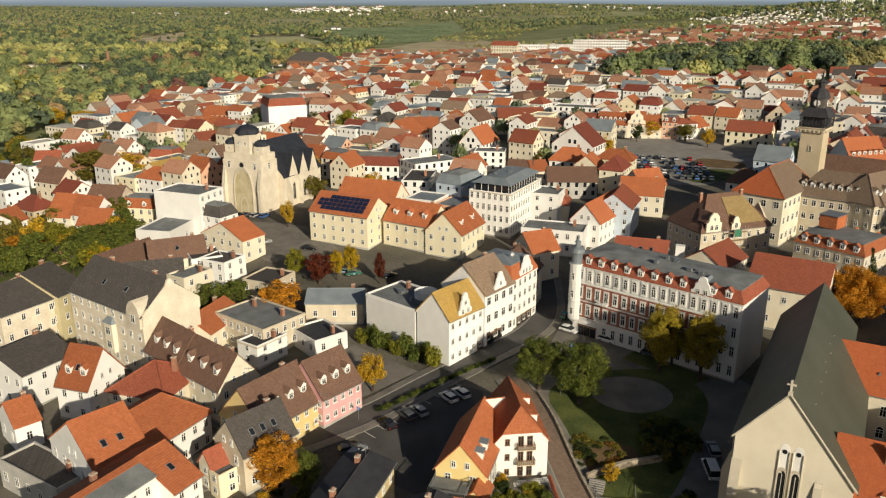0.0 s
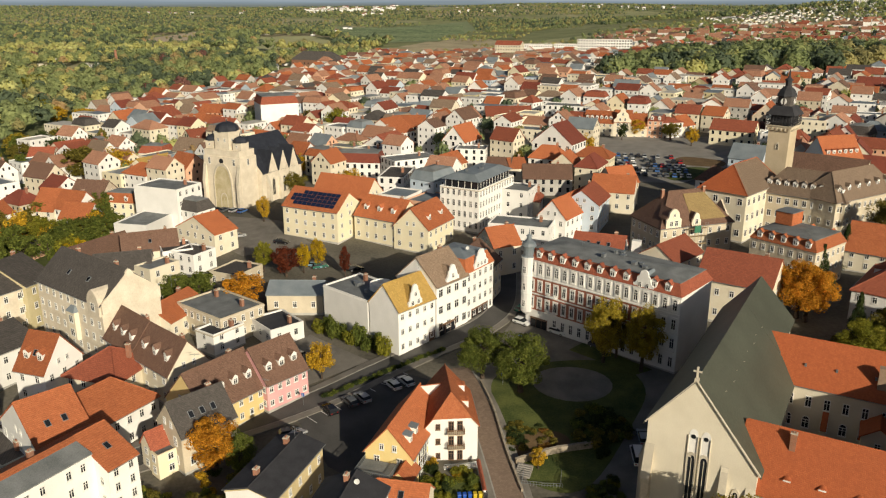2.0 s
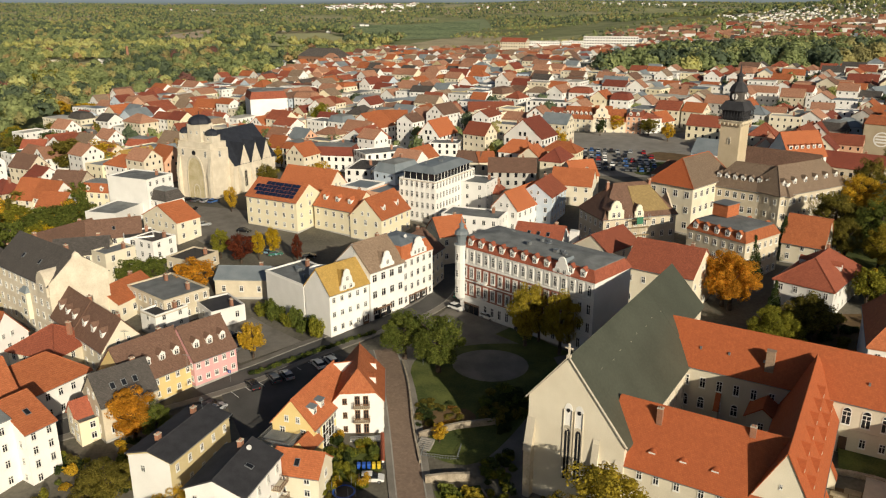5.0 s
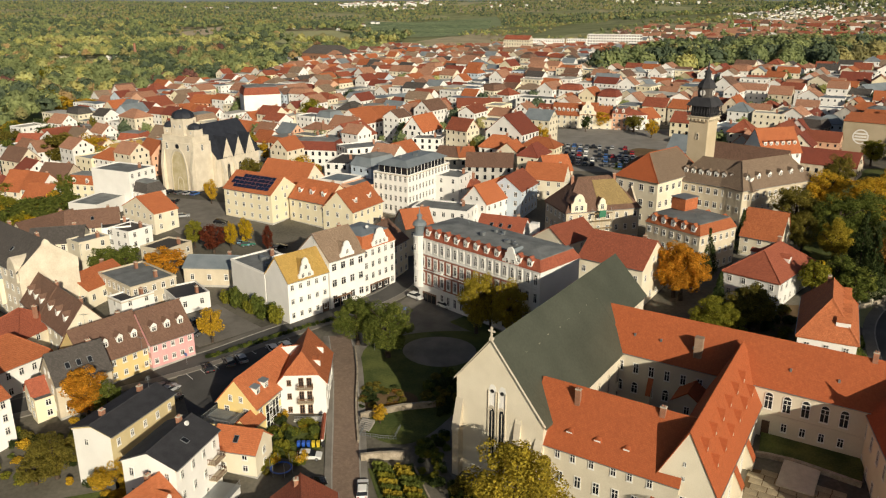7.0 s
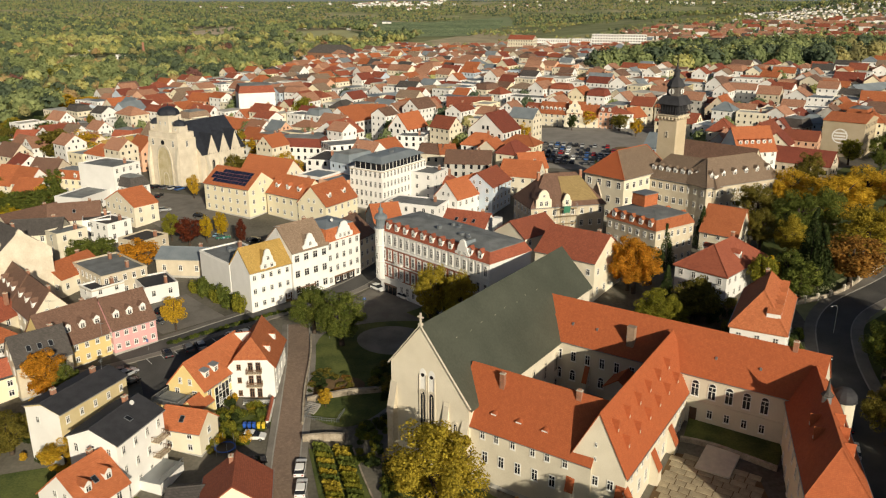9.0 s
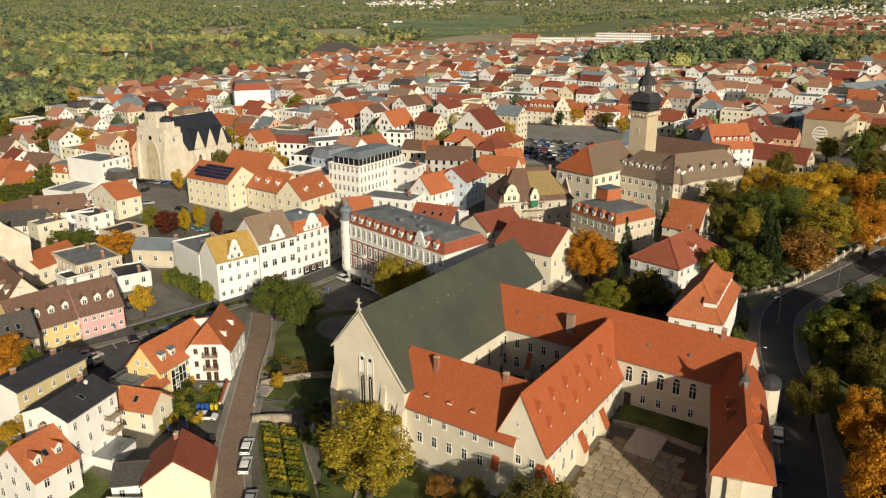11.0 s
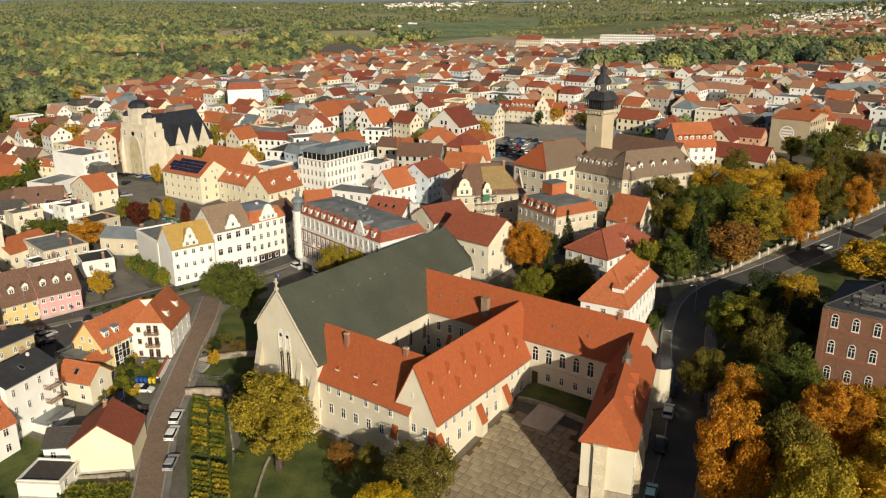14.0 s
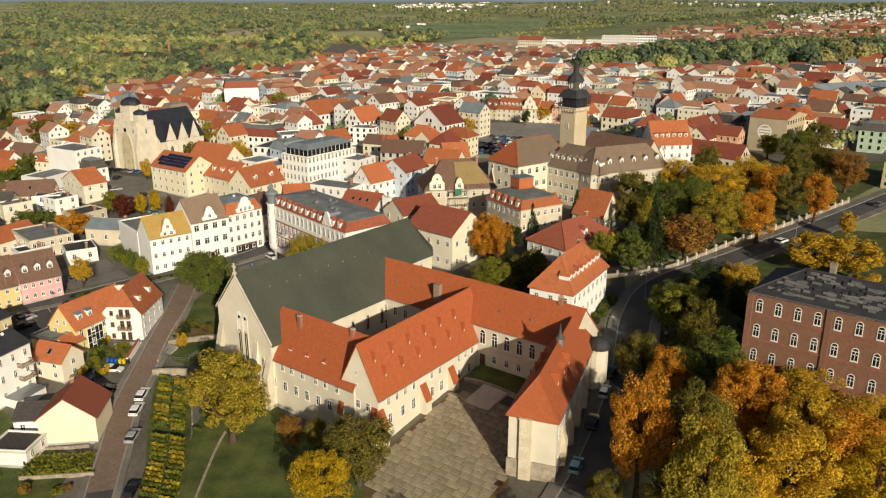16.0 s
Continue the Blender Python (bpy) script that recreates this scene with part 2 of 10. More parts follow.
ROOFS = {
    "orange": tiles("orange_tile", (0.39, 0.118, 0.045), (0.48, 0.162, 0.065), (0.20, 0.06, 0.03), spread=0.22),
    "red": tiles("red_tile", (0.28, 0.08, 0.043), (0.36, 0.108, 0.058), (0.13, 0.04, 0.03), spread=0.24),
    "abbeyred": tiles("abbey_tile", (0.38, 0.098, 0.034), (0.44, 0.122, 0.043), (0.30, 0.08, 0.035), spread=0.05, worn=0.35),
    "faded": tiles("faded_orange_tile", (0.37, 0.185, 0.115), (0.46, 0.245, 0.155), (0.20, 0.10, 0.065), spread=0.22),
    "darkred": tiles("dark_red_tile", (0.21, 0.055, 0.035), (0.27, 0.07, 0.04), (0.08, 0.03, 0.025)),
    "brown": tiles("brown_tile", (0.17, 0.095, 0.065), (0.23, 0.135, 0.095), (0.07, 0.045, 0.035)),
    "tanbrown": tiles("faded_brown_tile", (0.25, 0.175, 0.12), (0.32, 0.235, 0.165), (0.13, 0.09, 0.065)),
    "hallbrown": tiles("hall_brown_tile", (0.175, 0.125, 0.088), (0.235, 0.172, 0.122), (0.10, 0.07, 0.05)),
    "moss": tiles("mossy_tile", (0.27, 0.19, 0.08), (0.36, 0.26, 0.11), (0.14, 0.10, 0.05)),
    "dark": tiles("dark_grey_tile", (0.075, 0.068, 0.062), (0.12, 0.105, 0.095), (0.035, 0.032, 0.03)),
    "black": surface("bitumen_black", (0.03, 0.03, 0.034), (0.05, 0.05, 0.055), 0.5, 0.7),
    "slate": surface("blue_grey_metal_roof", (0.16, 0.19, 0.21), (0.24, 0.27, 0.29), 0.3, 0.5),
    "churchslate": surface("blue_black_slate", (0.020, 0.023, 0.032), (0.036, 0.040, 0.052), 0.6, 0.55, bump=0.2),
    "flatgrey": surface("roofing_felt", (0.13, 0.14, 0.14), (0.24, 0.25, 0.25), 0.3, 0.9, bump=0.2),
    "palefelt": surface("pale_roofing_felt", (0.42, 0.40, 0.36), (0.56, 0.54, 0.48), 0.3, 0.9),
    "khaki": tiles("ochre_tile", (0.42, 0.27, 0.07), (0.52, 0.34, 0.10), (0.22, 0.14, 0.05)),
    "copper": surface("dark_green_grey_slate", (0.054, 0.059, 0.044), (0.080, 0.086, 0.065), 0.12, 0.55, bump=0.25, fine=2.5),
}
WALL_WORD = dict(white="white rendered", cream="cream rendered", cream2="pale yellow rendered", yellow="yellow rendered", yellow2="mustard rendered", yellow3="bright yellow", ochre="ochre yellow", ochregrey="grey-ochre", pink="pink rendered", salmon="salmon rendered", beige="beige stone", tan="tan rendered", grey="grey rendered", blue="pale blue", green="pale green", halftimber="timber-framed", brick="red brick", stone="sandstone", limewash="limewashed stone", abbey="cream rendered")
ROOF_WORD = dict(orange="bright orange tiled roof", red="red tiled roof", faded="faded orange tiled roof", abbeyred="orange-red tiled roof", darkred="dark red tiled roof", brown="brown tiled roof", tanbrown="faded brown tiled roof", hallbrown="brown tiled roof", dark="dark grey tiled roof", black="black bitumen roof", slate="blue-grey metal roof", flatgrey="flat grey felt roof", palefelt="flat pale felt roof", khaki="ochre tiled roof", copper="dark green-grey slate roof")
FRAME = plain("white_window_frame", (0.72, 0.71, 0.67), 0.5)
FRAME_BROWN = plain("brown_window_frame", (0.16, 0.09, 0.05), 0.5)
GLASS = plain("window_glass", (0.018, 0.02, 0.024), 0.12, 0.0, 0.35)
STONE_TRIM = surface("stone_trim", (0.50, 0.45, 0.36), (0.62, 0.56, 0.45), 0.8)
WHITE_TRIM = surface("white_trim", (0.72, 0.70, 0.66), (0.80, 0.78, 0.74), 0.8)
CHIMNEY = tiles("chimney_brick", (0.34, 0.13, 0.07), (0.42, 0.18, 0.10), (0.30, 0.24, 0.19), 0.09, 0.26)
CHIMNEY_PALE = tiles("weathered_chimney_brick", (0.36, 0.23, 0.15), (0.46, 0.32, 0.22), (0.36, 0.29, 0.22), 0.09, 0.26)
ZINC = plain("zinc", (0.30, 0.32, 0.33), 0.45, 0.6)
DOOR = surface("door_wood", (0.09, 0.05, 0.03), (0.14, 0.08, 0.045), 2.0, 0.6)
ASPHALT = surface("asphalt", (0.062, 0.060, 0.057), (0.105, 0.101, 0.095), 0.15, 0.9, bump=0.2)
PAVING = surface("stone_paving", (0.135, 0.123, 0.106), (0.225, 0.207, 0.18), 0.25, 0.9, bump=0.3)
MARKET = surface("market_paving", (0.19, 0.178, 0.16), (0.28, 0.262, 0.235), 0.2, 0.9, bump=0.2)
COBBLE = tiles("cobble", (0.20, 0.142, 0.105), (0.27, 0.195, 0.145), (0.09, 0.07, 0.055), 0.3, 0.42, 0.85, 0.03, True)
SLAB = surface("courtyard_slab", (0.25, 0.205, 0.135), (0.40, 0.335, 0.225), 0.45, 0.9, bump=0.3, spread=0.16)
KERB = surface("kerb_stone", (0.22, 0.21, 0.19), (0.32, 0.30, 0.27), 1.0)
LAWN = surface("lawn", (0.036, 0.055, 0.013), (0.115, 0.13, 0.034), 0.22, 0.95, bump=0.8, fine=3.5)
DRY = surface("bare_earth_and_leaves", (0.10, 0.062, 0.03), (0.16, 0.105, 0.05), 0.3, 0.95, bump=0.5)
RUBBLE = surface("rubble_wall", (0.22, 0.185, 0.135), (0.42, 0.36, 0.28), 0.9, 0.9, bump=0.6, fine=4)
BARK = surface("bark", (0.05, 0.035, 0.025), (0.10, 0.075, 0.055), 2.0, 0.95, bump=0.6)
WHITE_PAINT = plain("road_paint", (0.6, 0.6, 0.58), 0.8)

# ---- camera's distance of ground: one sheet ----
def ground_sheet():
    n = 300
    u = np.linspace(-1, 1, n + 1)
    k = 4.4
    xs = 40 + 4880 * np.sinh(k * u) / math.sinh(k)
    ys = 160 + 4880 * np.sinh(k * u) / math.sinh(k)
    gx, gy = np.meshgrid(xs, ys)
    gz = heights(gx, gy)
    v = np.stack((gx, gy, gz), -1).reshape(-1, 3)
    i = np.arange(n * (n + 1)).reshape(n, n + 1)[:, :n].ravel()
    f = np.stack((i, i + 1, i + n + 2, i + n + 1), -1)
    me = bpy.data.meshes.new("ground")
    me.from_pydata(v.tolist(), [], f.tolist())
    me.materials.append(surface("town_ground", (0.085, 0.078, 0.06), (0.165, 0.15, 0.12), 0.06, 0.95, bump=0.3, fine=1.5))
    me.materials.append(LAND)
    cx, cy = v[f].mean(1)[:, 0], v[f].mean(1)[:, 1]
    me.polygons.foreach_set("material_index", np.where(in_town(cx, cy), 0, 1).tolist())
    me.polygons.foreach_set("use_smooth", [True] * len(f))
    return tagged(new("ground", me), "paved and grassy ground of the town and fields", "ground", kind="structure")


def in_town(x, y):
    left = np.interp(y, (0, 100, 200, 330, 480, 560, 640, 760, 860, 1000), (-140, -150, -190, -200, -235, -245, -200, -155, -135, -95))
    right = np.interp(y, (0, 70, 150, 230, 300, 700, 1000), (112, 120, 126, 150, 330, 430, 330))
    return (x > left) & (x < right) & (y > 40) & (y < 1000)


def land_material():
    mt = bpy.data.materials.new("fields_and_meadows")
    mt.use_nodes = True
    nt = mt.node_tree
    bs = nt.nodes["Principled BSDF"]
    co, vo, no, no2 = (nt.nodes.new("ShaderNode" + k) for k in ("TexCoord", "TexVoronoi", "TexNoise", "TexNoise"))
    mp = nt.nodes.new("ShaderNodeMapping")
    mp.inputs["Rotation"].default_value[2], mp.inputs["Scale"].default_value = 0.5, (1.0, 0.45, 0.0)
    nt.links.new(co.outputs["Object"], mp.inputs["Vector"])
    vo.inputs["Scale"].default_value, no.inputs["Scale"].default_value, no2.inputs["Scale"].default_value = 0.0042, 0.02, 0.4
    vo.distance = "MANHATTAN"
    nt.links.new(mp.outputs[0], vo.inputs["Vector"])
    for k in (no, no2):
        k.inputs["Detail"].default_value = 6
        nt.links.new(co.outputs["Object"], k.inputs["Vector"])
    sep, ramp = nt.nodes.new("ShaderNodeSeparateColor"), nt.nodes.new("ShaderNodeValToRGB")
    nt.links.new(vo.outputs["Color"], sep.inputs[0])
    nt.links.new(sep.outputs[0], ramp.inputs[0])
    el = ramp.color_ramp.elements
    el[0].color, el[1].color = (0.23, 0.25, 0.135, 1), (0.48, 0.41, 0.29, 1)
    for p, c in ((0.35, (0.26, 0.285, 0.15)), (0.6, (0.34, 0.35, 0.20)), (0.8, (0.41, 0.38, 0.25))):
        el.new(p).color = (*c, 1)
    mx = nt.nodes.new("ShaderNodeMix")
    mx.data_type, mx.blend_type = "RGBA", "MULTIPLY"
    mx.inputs[0].default_value = 0.7
    r2 = nt.nodes.new("ShaderNodeValToRGB")
    r2.color_ramp.elements[0].color, r2.color_ramp.elements[0].position = (0.5, 0.5, 0.5, 1), 0.3
    r2.color_ramp.elements[1].color, r2.color_ramp.elements[1].position = (1.45, 1.38, 1.25, 1), 0.7
    mf = nt.nodes.new("ShaderNodeMix")
    mf.data_type = "FLOAT"
    mf.inputs[0].default_value = 0.4
    nt.links.new(no.outputs["Fac"], mf.inputs[2])
    nt.links.new(no2.outputs["Fac"], mf.inputs[3])
    nt.links.new(mf.outputs[0], r2.inputs[0])
    nt.links.new(ramp.outputs[0], mx.inputs[6])
    nt.links.new(r2.outputs[0], mx.inputs[7])
    nt.links.new(mx.outputs[2], bs.inputs["Base Color"])
    bs.inputs["Roughness"].default_value = 1.0
    bs.inputs["Specular IOR Level"].default_value = 0.05
    return mt


LAND = land_material()
ground_sheet()


def area(name, corners, lift, mat, label, category, step=3.0, kind="structure"):
    """A patch of ground cover laid on the terrain: a polygon filled by a fine grid, clipped to its outline."""
    bm = bmesh.new()
    bm.faces.new([bm.verts.new((x, y, 0)) for x, y in corners])
    xs, ys = [c[0] for c in corners], [c[1] for c in corners]
    for lo, hi, axis in ((min(xs), max(xs), 0), (min(ys), max(ys), 1)):
        p = lo + step
        while p < hi:
            n, o = [0, 0, 0], [0, 0, 0]
            n[axis], o[axis] = 1, p
            bmesh.ops.bisect_plane(bm, geom=bm.verts[:] + bm.edges[:] + bm.faces[:], plane_co=o, plane_no=n)
            p += step
    bm.verts.ensure_lookup_table()
    z = heights([v.co.x for v in bm.verts], [v.co.y for v in bm.verts])
    for v, h in zip(bm.verts, z):
        v.co.z = h + lift
    me = bpy.data.meshes.new(name)
    bm.to_mesh(me)
    bm.free()
    me.materials.append(mat)
    return tagged(new(name, me), label, category, kind=kind)


def rounded(points, n=5):
    """A closed outline through the points, without corners."""
    out, k = [], len(points)
    for i in range(k):
        a, b, c, d = (Vector(points[(i + j) % k]) for j in (-1, 0, 1, 2))
        for q in range(n):
            u = q / n
            p = 0.5 * (2 * b + (c - a) * u + (2 * a - 5 * b + 4 * c - d) * u * u + (3 * b - a - 3 * c + d) * u ** 3)
            out.append((p.x, p.y))
    return out


def spline(points, step=2.5):
    """Points along a smooth line through the given ones."""
    p = [Vector((*q, 0)) for q in points]
    p = [2 * p[0] - p[1]] + p + [2 * p[-1] - p[-2]]
    out = []
    for i in range(1, len(p) - 2):
        n = max(1, int((p[i + 1] - p[i]).length / step))
        for k in range(n):
            t = k / n
            a, b, c, d = p[i - 1:i + 3]
            out.append(0.5 * (2 * b + (c - a) * t + (2 * a - 5 * b + 4 * c - d) * t * t + (3 * b - a - 3 * c + d) * t ** 3))
    return out + [p[-2]]


def ribbon(points, width, lift, offset=0.0, thick=0.0):
    """A strip of ground cover along a line; with thickness, a kerb or a wall."""
    c = spline(points)
    rows = []
    for i, q in enumerate(c):
        d = (c[min(i + 1, len(c) - 1)] - c[max(i - 1, 0)]).normalized()
        s = Vector((d.y, -d.x, 0))
        rows.append([q + s * (offset + width * k) for k in (-0.5, -0.17, 0.17, 0.5)])
    sh = Shape()
    flat = [p for r in rows for p in r]
    zs = heights([p.x for p in flat], [p.y for p in flat])
    top = [(p.x, p.y, float(z) + lift) for p, z in zip(flat, zs)]
    sh.v = top[:]
    n = len(rows)
    for i in range(n - 1):
        for j in range(3):
            a = 4 * i + j
            sh.f.append((a, a + 1, a + 5, a + 4))
    if thick:
        sh.v += [(x, y, z - thick) for x, y, z in top]
        o = len(top)
        for i in range(n - 1):
            for j in (0, 3):
                a = 4 * i + j
                sh.f.append((a, a + 4, a + 4 + o, a + o))
        for a in (0, 4 * (n - 1)):
            sh.f.append((a, a + 3, a + 3 + o, a + o))
    sh.m = [0] * len(sh.f)
    return sh


def road(name, points, width, mat, label, pavement=0.0, lift=0.14):
    ob = tagged(new(name, ribbon(points, width, lift).mesh(name, [mat])), label, "road", kind="structure")
    if pavement:
        for s in (-1, 1):
            part("kerb", ribbon(points, 0.25, lift + 0.12, s * (width / 2 + 0.12), 0.5).mesh("kerb", [KERB]), ob, None, "grey stone kerb")
            part("pavement_strip", ribbon(points, pavement, lift + 0.11, s * (width / 2 + 0.25 + pavement / 2), 0.5).mesh("pavement_strip", [PAVING]), ob, None, "grey paved footway")
    return ob


def low_wall(points, thick, height, mat, label, name="garden_wall"):
    return tagged(new(name, ribbon(points, thick, height, 0, height + 1.0).mesh(name, [mat])), label, "wall")
# ---- houses ----
CACHE = {}


def relief(xs, zs, cell, back=0.02):
    """One connected relief facing -y: cell(i, j) gives the y and the material of each field, or None for a hole."""
    s, seen = Shape(), {}

    def at(x, y, z):
        k = (round(x, 4), round(y, 4), round(z, 4))
        if k not in seen:
            seen[k] = len(s.v)
            s.v.append(k)
        return seen[k]
    nx, nz = len(xs) - 1, len(zs) - 1
    get = lambda i, j: cell(i, j) if 0 <= i < nx and 0 <= j < nz else None
    for i in range(nx):
        for j in range(nz):
            c = get(i, j)
            if c is None:
                continue
            y, m = c
            x0, x1, z0, z1 = xs[i], xs[i + 1], zs[j], zs[j + 1]
            s.f.append((at(x0, y, z0), at(x1, y, z0), at(x1, y, z1), at(x0, y, z1)))
            s.m.append(m)
            for di, dj, p, q in ((-1, 0, (x0, z1), (x0, z0)), (1, 0, (x1, z0), (x1, z1)), (0, -1, (x0, z0), (x1, z0)), (0, 1, (x1, z1), (x0, z1))):
                o = get(i + di, j + dj)
                y2 = back if o is None else o[0]
                if y2 > y + 1e-6:
                    s.f.append((at(p[0], y, p[1]), at(p[0], y2, p[1]), at(q[0], y2, q[1]), at(q[0], y, q[1])))
                    s.m.append(m)
    s.seen = seen
    return s


def window_mesh(w, h, frame_mat, bars=1, arch=False):
    """A window's frame with bars and sill, facing -y, standing on its sill's middle."""
    key = ("win", w, h, frame_mat.name, bars, arch)
    if key not in CACHE:
        t, d, b = 0.13, 0.10, 0.05
        xs = [-w / 2 - 0.06, -w / 2, -w / 2 + t, -b, b, w / 2 - t, w / 2, w / 2 + 0.06]
        zs = [-0.10, 0, t, h * 0.64, h * 0.64 + 0.08, h - t, h]

        def cell(i, j):
            if j == 0:
                return -d - 0.06, 0
            if i in (0, 6):
                return None
            if i in (1, 5) or j in (1, 5):
                return -d, 0
            return (-d + 0.02, 0) if bars and (i == 3 or j == 3) else None
        s = relief(xs, zs, cell)
        if arch:
            a = [math.pi * i / 8 for i in range(9)]
            outer = [(w / 2 * math.cos(q), h + w / 2 * math.sin(q)) for q in a]
            inner = [((w / 2 - t) * math.cos(q), h + (w / 2 - t) * math.sin(q)) for q in a]
            k = [s.seen.get((round(x, 4), -d, round(h, 4))) for x in (w / 2, w / 2 - t)]
            for y in (-d, 0.02):
                for p, q in zip(outer, inner):
                    s.v += [(p[0], y, p[1]), (q[0], y, q[1])]
            n = len(s.v) - 36
            for i in range(8):
                e = n + 2 * i
                s.f += [(e, e + 2, e + 3, e + 1), (e + 18, e + 20, e + 2, e), (e + 1, e + 3, e + 21, e + 19)]
                s.m += [0, 0, 0]
            s.f.append((k[0], n, n + 1, k[1]) if None not in k else (n, n + 1, n + 19, n + 18))
            s.m.append(0)
        CACHE[key] = s.mesh("window", [frame_mat])
    return CACHE[key]


def pane_mesh(w, h, arch=False):
    key = ("pane", w, h, arch)
    if key not in CACHE:
        s, t = Shape(), 0.1
        pts = [(-w / 2 + t, t), (w / 2 - t, t), (w / 2 - t, h - t)]
        pts += [((w / 2 - t) * math.cos(math.pi * i / 8), h + (w / 2 - t) * math.sin(math.pi * i / 8)) for i in range(9)] if arch else []
        pts += [(-w / 2 + t, h - t)]
        s.solid([(x, -0.045, z) for x, z in pts], [(x, 0.015, z) for x, z in pts])
        CACHE[key] = s.mesh("pane", [GLASS])
    return CACHE[key]


def window(parent, m, w, h, frame_mat=None, arch=False, bars=1):
    frame_mat = frame_mat or FRAME
    wi = part("window", window_mesh(w, h, frame_mat, bars, arch), parent, m)
    part("pane", pane_mesh(w, h, arch), wi)
    return wi


def simple_window_mesh(w, h):
    key = ("simple", w, h)
    if key not in CACHE:
        t, z = min(0.11, w * 0.1), h * 0.66
        xs = [-w / 2 - 0.05, -w / 2, -w / 2 + t, -0.045, 0.045, w / 2 - t, w / 2, w / 2 + 0.05]
        zs = [-0.09, 0, t, z, z + 0.07, h - t, h]

        def cell(i, j):
            if j == 0:
                return -0.13, 0
            if i in (0, 6):
                return None
            return (-0.075, 0) if i in (1, 3, 5) or j in (1, 3, 5) else (-0.03, 1)
        CACHE[key] = relief(xs, zs, cell).mesh("window", [FRAME, GLASS])
    return CACHE[key]


def chimney_mesh(h):
    key = ("chimney", h)
    if key not in CACHE:
        s = Shape()
        s.box(-0.42, -0.34, -1.6, 0.42, 0.34, h, 0)
        s.box(-0.48, -0.40, h, 0.48, 0.40, h + 0.12, 1)
        for x in (-0.18, 0.18):
            s.tube(x, 0, h + 0.12, h + 0.4, 0.12, 0.10, 8, 0)
        CACHE[key] = s.mesh("chimney", [CHIMNEY, STONE_TRIM])
    return CACHE[key]


def dormer_meshes(kind, roof):
    """A dormer's body and roof, facing -y, its sill at the origin and running back into the slope."""
    key = ("dormer", kind, roof)
    if key not in CACHE:
        a, b = Shape(), Shape()
        w, h, d = 1.35, 1.45, 1.25 if kind == "short" else 2.4
        a.box(-w / 2, 0, -0.2, w / 2, d, h)
        if kind in ("gable", "short"):
            a.solid([(-w / 2, 0, h), (w / 2, 0, h), (0, 0, h + 0.6)], [(-w / 2, d, h), (w / 2, d, h), (0, d, h + 0.6)])
            for s in (-1, 1):
                b.solid([(s * (w / 2 + 0.18), -0.18, h - 0.12), (0, -0.18, h + 0.68), (0, -0.18, h + 0.80), (s * (w / 2 + 0.18), -0.18, h)], [(s * (w / 2 + 0.18), d, h - 0.12), (0, d, h + 0.68), (0, d, h + 0.80), (s * (w / 2 + 0.18), d, h)])
        else:
            b.solid([(-w / 2 - 0.15, -0.2, h), (w / 2 + 0.15, -0.2, h), (w / 2 + 0.15, -0.2, h + 0.14), (-w / 2 - 0.15, -0.2, h + 0.14)], [(-w / 2 - 0.15, d + 1, h + 0.45), (w / 2 + 0.15, d + 1, h + 0.45), (w / 2 + 0.15, d + 1, h + 0.59), (-w / 2 - 0.15, d + 1, h + 0.59)])
        CACHE[key] = (a.mesh("dormer", [WHITE_TRIM]), b.mesh("dormer_roof", [ROOFS[roof]]))
    return CACHE[key]


